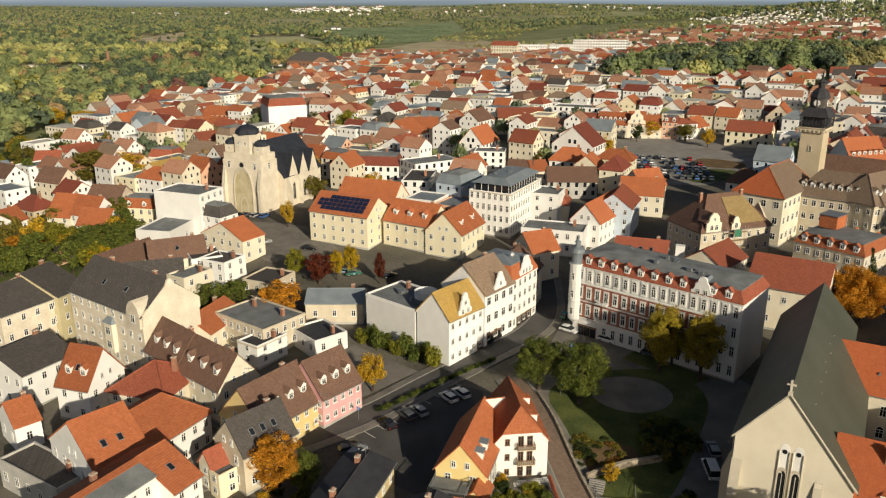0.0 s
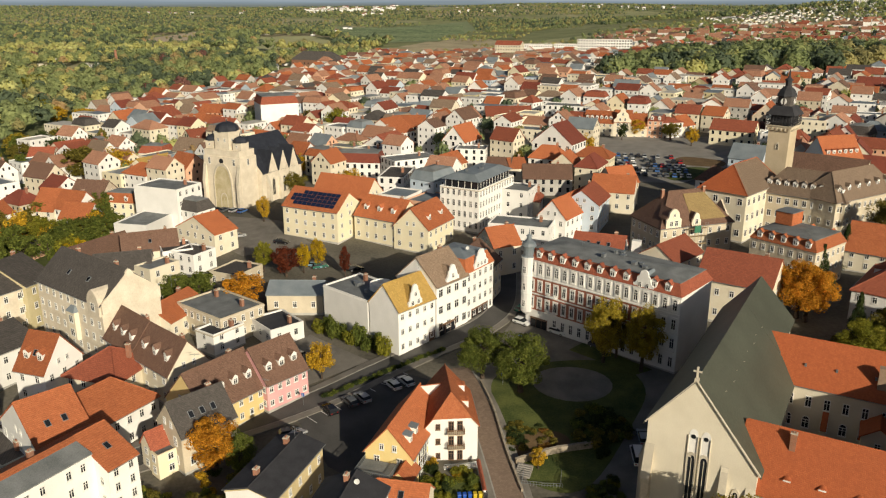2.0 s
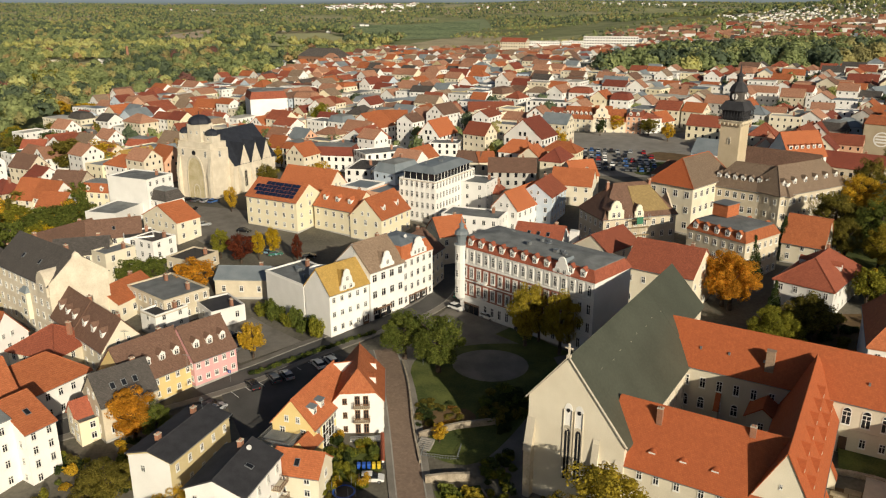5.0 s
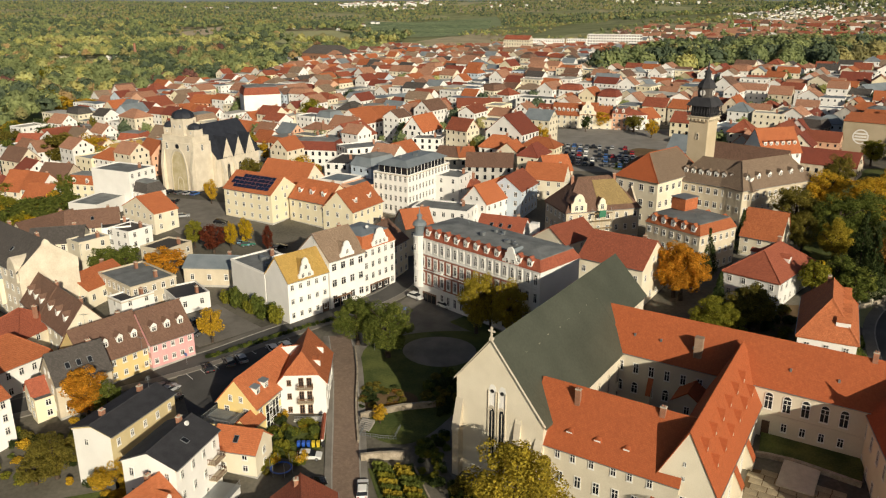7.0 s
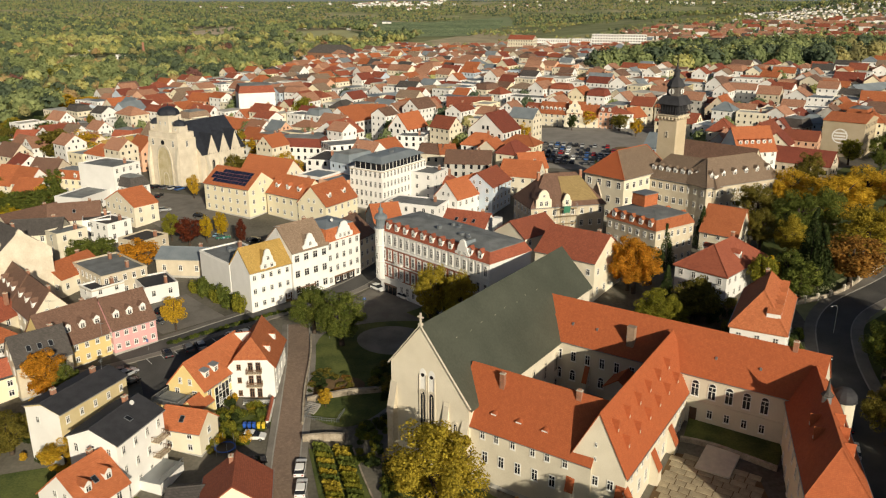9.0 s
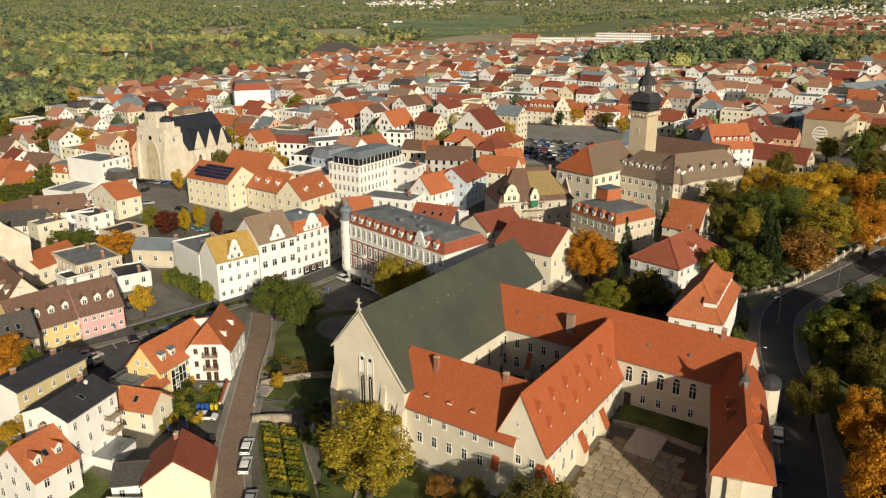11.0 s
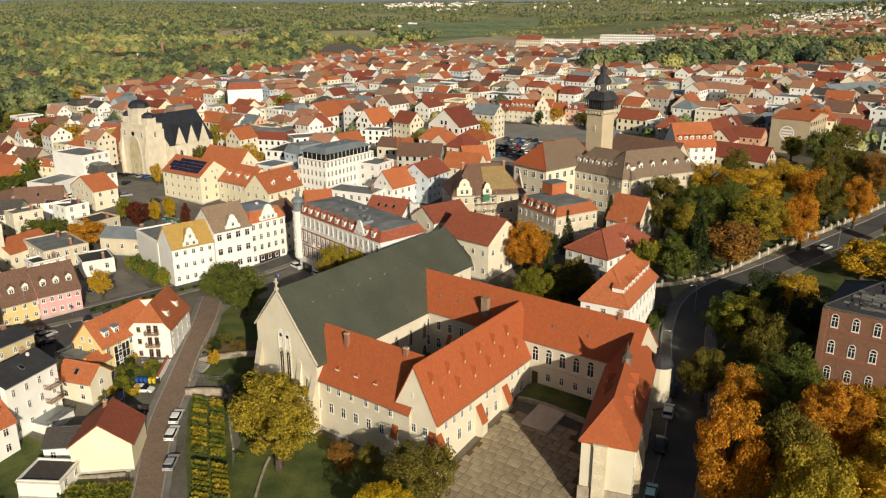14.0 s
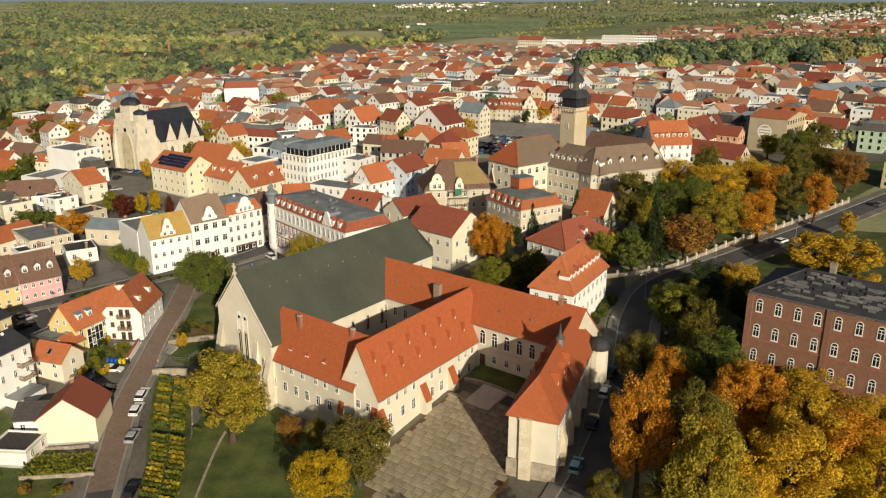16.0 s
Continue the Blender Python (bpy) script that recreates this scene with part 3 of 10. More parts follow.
def roof_shape(kind, L, W, eave, rise, over=0.4, end=0.2):
    """Roof solids in a frame whose x runs along the ridge."""
    s, t = Shape(), 0.22
    if kind == "g":
        k = rise / (W / 2)
        x = L / 2 + end
        for sy in (-1, 1):
            y, z = sy * (W / 2 + over), eave - over * k
            ring = [(y, z), (0, eave + rise), (0, eave + rise + t * 1.2), (y, z + t)]
            s.solid([(-x, a, b) for a, b in ring], [(x, a, b) for a, b in ring])
        for i in range(int(L / 0.5) + 1):
            c = -L / 2 + i * 0.5
            s.solid([(c, -0.16, eave + rise + 0.17), (c, 0, eave + rise + 0.38), (c, 0.16, eave + rise + 0.17)], [(c + 0.46, -0.14, eave + rise + 0.15), (c + 0.46, 0, eave + rise + 0.34), (c + 0.46, 0.14, eave + rise + 0.15)])
    elif kind == "h":
        x, y = L / 2 + over, W / 2 + over
        r = max(0.05, (L - W * 0.9) / 2)
        a = [(-x, -y, eave), (x, -y, eave), (x, y, eave), (-x, y, eave)]
        b = [(p, q, eave - t) for p, q, _ in a]
        top = eave + rise
        s.face([a[0], a[1], (r, 0, top), (-r, 0, top)])
        s.face([a[2], a[3], (-r, 0, top), (r, 0, top)])
        s.face([a[1], a[2], (r, 0, top)])
        s.face([a[3], a[0], (-r, 0, top)])
        s.solid(b, [(p, q, eave) for p, q, _ in a], 0, False)
        s.face(b[::-1])
        for p, q in (((-r, 0, top), (r, 0, top)), *(((sx * r, 0, top), (sx * x, sy * y, eave)) for sx in (-1, 1) for sy in (-1, 1))):
            p, q = Vector(p), Vector(q)
            u = (q - p).normalized()
            side = u.cross(Vector((0, 0, 1))).normalized() * 0.15
            s.solid([p - side, p + Vector((0, 0, 0.2)), p + side], [q - side, q + Vector((0, 0, 0.2)), q + side])
    elif kind == "m":
        ins, up = min(1.5, W / 5), rise * 0.8
        x, y = L / 2 + 0.25, W / 2 + 0.25
        a = [(-x, -y, eave), (x, -y, eave), (x, y, eave), (-x, y, eave)]
        b = [(sx * (x - ins), sy * (y - ins), eave + up) for sx, sy in ((-1, -1), (1, -1), (1, 1), (-1, 1))]
        s.solid(a, b, 0)
        r = max(0.1, x - ins - (y - ins))
        e2 = [(p * 1.02, q * 1.02, h + 0.004) for p, q, h in b]
        s.solid([(p, q, h - 0.12) for p, q, h in e2], e2, 1, False)
        top = eave + rise
        s.face([e2[0], e2[1], (r, 0, top), (-r, 0, top)], 1)
        s.face([e2[2], e2[3], (-r, 0, top), (r, 0, top)], 1)
        s.face([e2[1], e2[2], (r, 0, top)], 1)
        s.face([e2[3], e2[0], (-r, 0, top)], 1)
    else:
        x, y = L / 2 - 0.25, W / 2 - 0.25
        s.box(-x, -y, eave - 0.5, x, y, eave - 0.25)
    return s


def hip_end(root, L, W, h, rise, inset, f, wall, roof):
    """Gives a gabled house a hip at its -x end that starts at the share f of the rise and meets the ridge at inset."""
    k, t, over = rise / (W / 2), 0.22, 0.4
    x0, x1, xi = -L / 2 - 0.3, L / 2 + 0.2, -L / 2 + inset
    c, cz = W / 2 * (1 - f), h + rise * f
    s = Shape()
    for ring in ([(x0, -c, cz), (x0, c, cz), (xi, 0, h + rise)],) + tuple([(x0, q * (W / 2 + over), h - over * k), (x1, q * (W / 2 + over), h - over * k), (x1, 0, h + rise), (xi, 0, h + rise), (x0, q * c, cz)] for q in (-1, 1)):
        s.solid(ring, [(a, b, z + t) for a, b, z in ring])
    for p, q in (((xi, 0, h + rise + t), (x1, 0, h + rise + t)), ((xi, 0, h + rise + t), (x0, -c, cz + t)), ((xi, 0, h + rise + t), (x0, c, cz + t))):
        p, q = Vector(p), Vector(q)
        side = (q - p).normalized().cross(Vector((0, 0, 1))).normalized() * 0.14
        s.solid([p - side, p + Vector((0, 0, 0.16)), p + side], [q - side, q + Vector((0, 0, 0.16)), q + side])
    w = Shape()
    ring = [(-W / 2, 0), (W / 2, 0), (W / 2, h), (c - 0.02, cz - 0.02), (-c + 0.02, cz - 0.02), (-W / 2, h)] if f else [(-W / 2, 0), (W / 2, 0), (W / 2, h), (-W / 2, h)]
    w.solid([(-L / 2, a, b) for a, b in ring], [(L / 2, a, b) for a, b in ring])
    w.solid([(L / 2 - 0.3, -W / 2, h), (L / 2 - 0.3, W / 2, h), (L / 2 - 0.3, 0, h + rise)], [(L / 2, -W / 2, h), (L / 2, W / 2, h), (L / 2, 0, h + rise)])
    for ob in root.children:
        if ob.name.startswith("roof"):
            ob.data = s.mesh("roof", [ROOFS[roof]])
        elif ob.name.startswith("wall"):
            ob.data = w.mesh("wall", [WALLS[wall]])


def house(x, y, rot, L, W, z0, eave, rise, kind, st, wall, roof, det=1, dorm=(0, 0), chim=1, sky=0, ws=2.7, win=(1.05, 1.55), blind="", label="", trim=None, top="flatgrey", name="house", group="houses of the town", gablewin=True, door=-1, dormer="gable", plinth=True):
    """A house whose ridge runs along its x. Sides: 0 is -y, 1 is +x, 2 is +y, 3 is -x. Windows stand on the sides named nowhere in blind."""
    h = eave - z0
    form = {"g": "gabled", "h": "hipped", "m": "mansard", "f": "flat-roofed"}[kind]
    label = label or "%s %s house of %d storeys, %s" % (WALL_WORD[wall], form, max(1, st), ROOF_WORD[roof])
    root = empty(name, shift(x, y, z0, rot), label, "house", group)
    wm = WALLS[wall]
    s = Shape()
    if kind == "g":
        ring = [(-W / 2, 0), (W / 2, 0), (W / 2, h), (0, h + rise), (-W / 2, h)]
        s.solid([(-L / 2, a, b) for a, b in ring], [(L / 2, a, b) for a, b in ring])
    elif kind == "f":
        s.box(-L / 2, -W / 2, 0, L / 2, W / 2, h - 0.5)
        t = 0.25
        for b in ((-L / 2, -W / 2, L / 2, -W / 2 + t), (-L / 2, W / 2 - t, L / 2, W / 2), (-L / 2, -W / 2 + t, -L / 2 + t, W / 2 - t), (L / 2 - t, -W / 2 + t, L / 2, W / 2 - t)):
            s.box(b[0], b[1], h - 0.5, b[2], b[3], h + 0.15)
    else:
        s.box(-L / 2, -W / 2, 0, L / 2, W / 2, h)
    sides = ((-L / 2, -W / 2, 1, 0, L, 0), (L / 2, -W / 2, 0, 1, W, 90), (L / 2, W / 2, -1, 0, L, 180), (-L / 2, W / 2, 0, -1, W, 270))
    spots = []
    low = 0.4 + 0.6                                    # sunk foot, then the plinth
    sh = (h - low) / max(1, st)
    for k, (ox, oy, dx, dy, ln, turn) in enumerate(sides):
        facing = -math.cos(radians(rot + turn))        # the wall's outward y in the world
        if facing > 0.25 or str(k) in blind:
            continue
        n = max(1, int((ln - 0.8) / ws))
        for r in range(st):
            for i in range(n):
                d = ln * (i + 0.5) / n
                spots.append((k, r, i, ox + dx * d, oy + dy * d, low + r * sh + sh * 0.30, turn))
        if kind == "g" and k in (1, 3) and gablewin and rise > 3.4:
            for d in (-1.1, 1.1):
                spots.append((k, 9, 0, ox + dx * (ln / 2 + d), oy + dy * (ln / 2 + d), h + 0.5, turn))
    w, hh = win
    hh = min(hh, sh * 0.6)
    hh = round(hh * 10) / 10
    if det == 0:
        for k, r, i, px, py, pz, turn in spots:
            c, q = math.cos(radians(turn)), math.sin(radians(turn))
            pts = [(-w / 2, -0.04), (w / 2, -0.04), (w / 2, 0.02), (-w / 2, 0.02)]
            ring = [(px + a * c - b * q, py + a * q + b * c) for a, b in pts]
            s.solid([(a, b, pz) for a, b in ring], [(a, b, pz + hh) for a, b in ring], 1)
    part("wall", s.mesh("wall", [wm, GLASS]), root)
    part("roof", roof_shape(kind, L, W, h, rise).mesh("roof", [ROOFS[roof], ROOFS[top]]), root)
    if det == 0:
        if chim:
            part("chimney", chimney_mesh(1.3), root, shift(L * 0.22, 0.5, h + rise - 0.3))
        return root
    for k, r, i, px, py, pz, turn in spots:
        m = shift(px, py, pz, turn)
        if r == 9:
            ww, wh = 0.8, 1.2
        else:
            ww, wh = w, hh
        if r == 0 and k == door and i == 0:
            continue
        if det >= 2:
            window(root, m, ww, wh)
        else:
            part("window", simple_window_mesh(ww, wh), root, m)
    if det >= 2:
        tm = trim or STONE_TRIM
        s = Shape()
        for ax, ay, bx, by in ((-L / 2 - 0.12, -W / 2 - 0.12, L / 2 + 0.12, -W / 2), (-L / 2 - 0.12, W / 2, L / 2 + 0.12, W / 2 + 0.12)) + (((-L / 2 - 0.12, -W / 2, -L / 2, W / 2), (L / 2, -W / 2, L / 2 + 0.12, W / 2)) if kind != "g" else ()):
            s.box(ax, ay, h - 0.42, bx, by, h - 0.12)
        part("cornice", s.mesh("cornice", [tm]), root, None, "moulded cornice under the eaves")
        if plinth:
            s = Shape()
            for ax, ay, bx, by in ((-L / 2 - 0.06, -W / 2 - 0.06, L / 2 + 0.06, -W / 2), (-L / 2 - 0.06, W / 2, L / 2 + 0.06, W / 2 + 0.06), (-L / 2 - 0.06, -W / 2, -L / 2, W / 2), (L / 2, -W / 2, L / 2 + 0.06, W / 2)):
                s.box(ax, ay, 0, bx, by, 1.0)
            part("plinth", s.mesh("plinth", [WALLS["grey"]]), root, None, "grey plinth")
        if kind in "gh":
            for sy in (-1, 1):
                s = Shape()
                y0 = sy * (W / 2 + 0.42)
                z = h - (0.4 * rise / (W / 2) if kind == "g" else 0.1)
                s.box(-L / 2 - 0.2, y0 - 0.08, z - 0.02, L / 2 + 0.2, y0 + 0.08, z + 0.10)
                part("gutter", s.mesh("gutter", [ZINC]), root, None, "zinc gutter")
    if 0 <= door <= 3:
        ox, oy, dx, dy, ln, turn = sides[door]
        n = max(1, int((ln - 0.8) / ws))
        d = ln * 0.5 / n
        s = Shape()
        s.box(-0.65, -0.05, 0, 0.65, 0.03, 2.9)
        s.box(-0.78, -0.10, 2.9, 0.78, 0.03, 3.05, 1)
        part("door", s.mesh("door", [DOOR, STONE_TRIM]), root, shift(ox + dx * d, oy + dy * d, 0.3, turn), "dark wooden house door")
    for side in (0, 1):
        n = dorm[side]
        if kind == "m":
            slope_y, sill = W / 2 - 0.15, h + 0.55
        else:
            f = 0.30
            slope_y, sill = W / 2 * (1 - f), h + rise * f
        for i in range(n):
            px = L * ((i + 0.5) / n - 0.5) * 0.92
            bodym, roofm = dormer_meshes("short" if kind == "m" else dormer, roof)
            m = shift(px, -slope_y if side == 0 else slope_y, sill, 0 if side == 0 else 180)
            do = part("dormer", bodym, root, m, "white dormer with its own small roof")
            part("dormer_roof", roofm, do)
            part("dormer_window", simple_window_mesh(0.95, 1.1), do, shift(0, 0, 0.12))
    for i in range(chim):
        px = L * (0.30 if i == 0 else -0.28 if i == 1 else 0.02)
        base = h + rise if kind in "gh" else h + 0.2
        part("chimney", chimney_mesh(1.2), root, shift(px, 0.7 if kind in "gh" else W * 0.2, base - (1.4 * rise / W if kind in "gh" else 0)), "brick chimney with a stone cap")
    for i in range(sky):
        f = 0.55
        k = math.degrees(math.atan2(rise, W / 2))
        sl = CACHE.get("skylight")
        if sl is None:
            s = Shape()
            s.box(-0.45, -0.65, 0, 0.45, 0.65, 0.14, 0)
            s.box(-0.36, -0.56, 0.13, 0.36, 0.56, 0.16, 1)
            sl = CACHE["skylight"] = s.mesh("skylight", [ZINC, GLASS])
        part("skylight", sl, root, pose(L * ((i + 0.5) / sky - 0.5) * 0.6, -W / 2 * f, h + rise * (1 - f) + 0.22, k, 0, 0), "roof window with a metal frame")
    return root


def roof_clutter(parent, L, W, z, n, seed):
    r = random.Random(seed)
    for i in range(n):
        s = Shape()
        a, b, c = r.uniform(0.5, 1.3), r.uniform(0.5, 1.3), r.uniform(0.3, 0.9)
        s.box(-a / 2, -b / 2, 0, a / 2, b / 2, c)
        s.box(-a / 2 - 0.06, -b / 2 - 0.06, c, a / 2 + 0.06, b / 2 + 0.06, c + 0.07)
        part("roof_vent", s.mesh("roof_vent", [ZINC]), parent, shift(r.uniform(-L, L) * 0.38, r.uniform(-W, W) * 0.38, z), "metal vent box on the roof")


# ---- trees ----
LEAVES = {
    "green": ((0.088, 0.118, 0.024), (0.195, 0.215, 0.042)),
    "dark": ((0.032, 0.05, 0.016), (0.072, 0.095, 0.028)),
    "olive": ((0.135, 0.12, 0.024), (0.26, 0.215, 0.04)),
    "yellowgreen": ((0.17, 0.175, 0.022), (0.33, 0.30, 0.036)),
    "gold": ((0.44, 0.28, 0.024), (0.70, 0.46, 0.042)),
    "goldolive": ((0.27, 0.215, 0.025), (0.49, 0.38, 0.045)),
    "yellow": ((0.40, 0.27, 0.012), (0.58, 0.40, 0.02)),
    "orange": ((0.46, 0.21, 0.02), (0.70, 0.34, 0.034)),
    "rust": ((0.24, 0.125, 0.03), (0.42, 0.215, 0.045)),
    "red": ((0.10, 0.025, 0.014), (0.18, 0.045, 0.02)),
}
LEAF_WORD = dict(goldolive="golden-olive autumn", green="green leafy", dark="dark green", olive="olive-brown autumn", yellowgreen="yellow-green autumn", gold="golden autumn", yellow="bright yellow autumn", orange="orange autumn", rust="rust-brown autumn", red="dark red autumn")
LEAF_MAT = {k: surface("leaf_" + k, a, b, 0.5, 0.75, 0.0, 2.0, 0.46, island=True, spec=0.15) for k, (a, b) in LEAVES.items()}


def leaf_cloud(rng, centres, radii, count, size):
    """Leaf sprays scattered about clump centres: arrays of quad corners."""
    pick = rng.integers(0, len(centres), count)
    d = rng.normal(size=(count, 3))
    d /= np.linalg.norm(d, axis=1)[:, None]
    p = centres[pick] + d * (radii[pick] * rng.uniform(0.55, 1.05, count) ** 0.6)[:, None]
    n = d + rng.normal(size=(count, 3)) * 0.55 + np.array([0, 0, 0.25])
    n /= np.linalg.norm(n, axis=1)[:, None]
    u = np.cross(n, rng.normal(size=(count, 3)))
    u /= np.linalg.norm(u, axis=1)[:, None]
    w = np.cross(n, u)
    s = (size * rng.uniform(0.6, 1.3, count))[:, None]
    return np.stack((p - u * s - w * s * 0.55, p + u * s * 0.2 - w * s * 0.8, p + u * s + w * s * 0.45, p - u * s * 0.3 + w * s * 0.8), 1)


def quads_mesh(name, q, mat):
    me = bpy.data.meshes.new(name)
    n = len(q)
    me.vertices.add(4 * n)
    me.vertices.foreach_set("co", q.reshape(-1).astype(np.float32))
    me.loops.add(4 * n)
    me.loops.foreach_set("vertex_index", np.arange(4 * n, dtype=np.int32))
    me.polygons.add(n)
    me.polygons.foreach_set("loop_start", np.arange(0, 4 * n, 4, dtype=np.int32))
    me.materials.append(mat)
    me.update(calc_edges=True)
    return me


def crown_mesh(kind, variant, count, size):
    """A crown about 1 high-unit: 8 m wide and 9 m tall, from 3 m above the ground up."""
    key = ("crown", kind, variant, count)
    if key not in CACHE:
        rng = np.random.default_rng(17 + variant * 31 + len(kind))
        if variant == 9:                       # a conifer
            k = 120
            z = rng.uniform(0.5, 12, k)
            a = rng.uniform(0, 2 * math.pi, k)
            r = (12.6 - z) * 0.3
            c = np.stack((r * np.cos(a), r * np.sin(a), z), -1)
            q = leaf_cloud(rng, c, 0.35 + r * 0.35, count, size)
        else:
            k = 74
            d = rng.normal(size=(k, 3))
            d /= np.linalg.norm(d, axis=1)[:, None]
            c = d * np.array([2.9, 2.9, 3.6]) * (rng.uniform(0.3, 1.25, k) ** 0.55)[:, None] + np.array([0, 0, 6.3])
            q = leaf_cloud(rng, c, rng.uniform(0.45, 1.15, k), count, size)
        CACHE[key] = quads_mesh("crown", q, LEAF_MAT[kind])
    return CACHE[key]


def trunk_mesh(variant):
    key = ("trunk", variant)
    if key not in CACHE:
        r = random.Random(variant)
        s = Shape()

        def limb(p, q, a, b, n=7):
            p, q = Vector(p), Vector(q)
            u = (q - p).normalized()
            e = u.orthogonal().normalized()
            f = u.cross(e)
            s.solid([p + (e * math.cos(2 * math.pi * i / n) + f * math.sin(2 * math.pi * i / n)) * a for i in range(n)], [q + (e * math.cos(2 * math.pi * i / n) + f * math.sin(2 * math.pi * i / n)) * b for i in range(n)])
        limb((0, 0, -0.5), (0.1, 0, 1.2), 0.42, 0.30)
        limb((0.1, 0, 1.2), (0, 0.1, 4.2), 0.30, 0.24)
        limb((0, 0.1, 4.2), (0.2, 0, 9.0), 0.24, 0.06)
        for i in range(7):
            z, a = r.uniform(2.8, 6.5), i * 0.9 + r.uniform(-0.3, 0.3)
            e = r.uniform(2.0, 3.2)
            mid = (e * 0.5 * math.cos(a), e * 0.5 * math.sin(a), z + 1.0)
            limb((0, 0.05, z), mid, 0.13, 0.09, 5)
            limb(mid, (e * math.cos(a + 0.2), e * math.sin(a + 0.2), z + 2.6), 0.09, 0.02, 5)
        CACHE[key] = s.mesh("trunk", [BARK], True)
    return CACHE[key]


TREE_COUNT = [0]


def tree(x, y, tall, wide, kind, level=1, conifer=False, z=None, label=""):
    """tall and wide in metres. level 2 stands near the path, 1 further off."""
    TREE_COUNT[0] += 1
    i = TREE_COUNT[0]
    v = 9 if conifer else i % 3
    z = ground_z(x, y) if z is None else z
    m = shift(x, y, z, (i * 77) % 360) @ Matrix.Diagonal((wide / 7.6, wide / 7.6, tall / 11.0, 1))
    root = empty("conifer" if conifer else "tree", m, label or "%s tree with a dense rounded crown" % LEAF_WORD[kind] if not conifer else "dark green spruce with drooping branches", "tree", "trees of the town")
    part("trunk", Shape().tube(0, 0, -0.5, 10.5, 0.3, 0.05, 8).mesh("trunk", [BARK]) if conifer else trunk_mesh(i % 4), root)
    count, size = {2: (23000, 0.089), 1: (7000, 0.165), 0: (1800, 0.32)}[level]
    part("crown", crown_mesh(kind, v, count, size), root)
    return root


def shrub(x, y, tall, wide, kind, label=""):
    TREE_COUNT[0] += 1
    i = TREE_COUNT[0]
    key = ("shrub", kind, i % 2)
    if key not in CACHE:
        rng = np.random.default_rng(5 + i % 2)
        d = rng.normal(size=(12, 3))
        d /= np.linalg.norm(d, axis=1)[:, None]
        c = d * np.array([0.3, 0.3, 0.25]) + np.array([0, 0, 0.5])
        CACHE[key] = quads_mesh("shrub", leaf_cloud(rng, c, np.full(12, 0.26), 900, 0.055), LEAF_MAT[kind])
    ob = new("shrub", CACHE[key])
    ob.matrix_world = shift(x, y, ground_z(x, y) - 0.05 * tall, (i * 53) % 360) @ Matrix.Diagonal((wide, wide, tall, 1))
    return tagged(ob, label or "%s garden shrub" % LEAF_WORD[kind], "shrub", "garden shrubs")


def undergrowth(name, places, label):
    """Low bushes that nobody could count, one object for each kind of leaf."""
    rng = np.random.default_rng(len(places))
    for kind in sorted({p[4] for p in places}):
        out = []
        for x, y, tall, wide, _ in [p for p in places if p[4] == kind]:
            d = rng.normal(size=(9, 3))
            d /= np.linalg.norm(d, axis=1)[:, None]
            c = d * np.array([0.3, 0.3, 0.25]) + np.array([0, 0, 0.45])
            q = leaf_cloud(rng, c, np.full(9, 0.26), 520, 0.065)
            out.append(q * np.array([wide, wide, tall]) + np.array([x, y, ground_z(x, y) - 0.05 * tall]))
        tagged(new(name, quads_mesh(name, np.concatenate(out), LEAF_MAT[kind])), "%s of %s bushes" % (label, LEAF_WORD[kind]), "bushes", kind="stuff")


def hazed(c, gain, lift):
    """A leaf colour greyed and lifted towards blue: haze painted into far foliage."""
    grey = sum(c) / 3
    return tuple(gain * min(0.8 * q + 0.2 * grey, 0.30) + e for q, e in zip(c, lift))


# the lift puts a pale bluish haze into each crown's base colour
HAZED_WOOD_MAT = {k: surface("hazed_wood_" + k, hazed(a, 1.75, (0.042, 0.051, 0.054)), hazed(b, 1.85, (0.054, 0.066, 0.068)), 0.06, 0.95, 0.0, 0.35, 0.09, island=True, spec=0.05) for k, (a, b) in LEAVES.items()}


def ball():
    """A knob of 6 corners and 8 triangles."""
    v = [(1, 0, 0), (-1, 0, 0), (0, 1, 0), (0, -1, 0), (0, 0, 1), (0, 0, -1)]
    return np.array(v, float), np.array([(0, 2, 4), (2, 1, 4), (1, 3, 4), (3, 0, 4), (2, 0, 5), (1, 2, 5), (3, 1, 5), (0, 3, 5)])


BALL = ball()


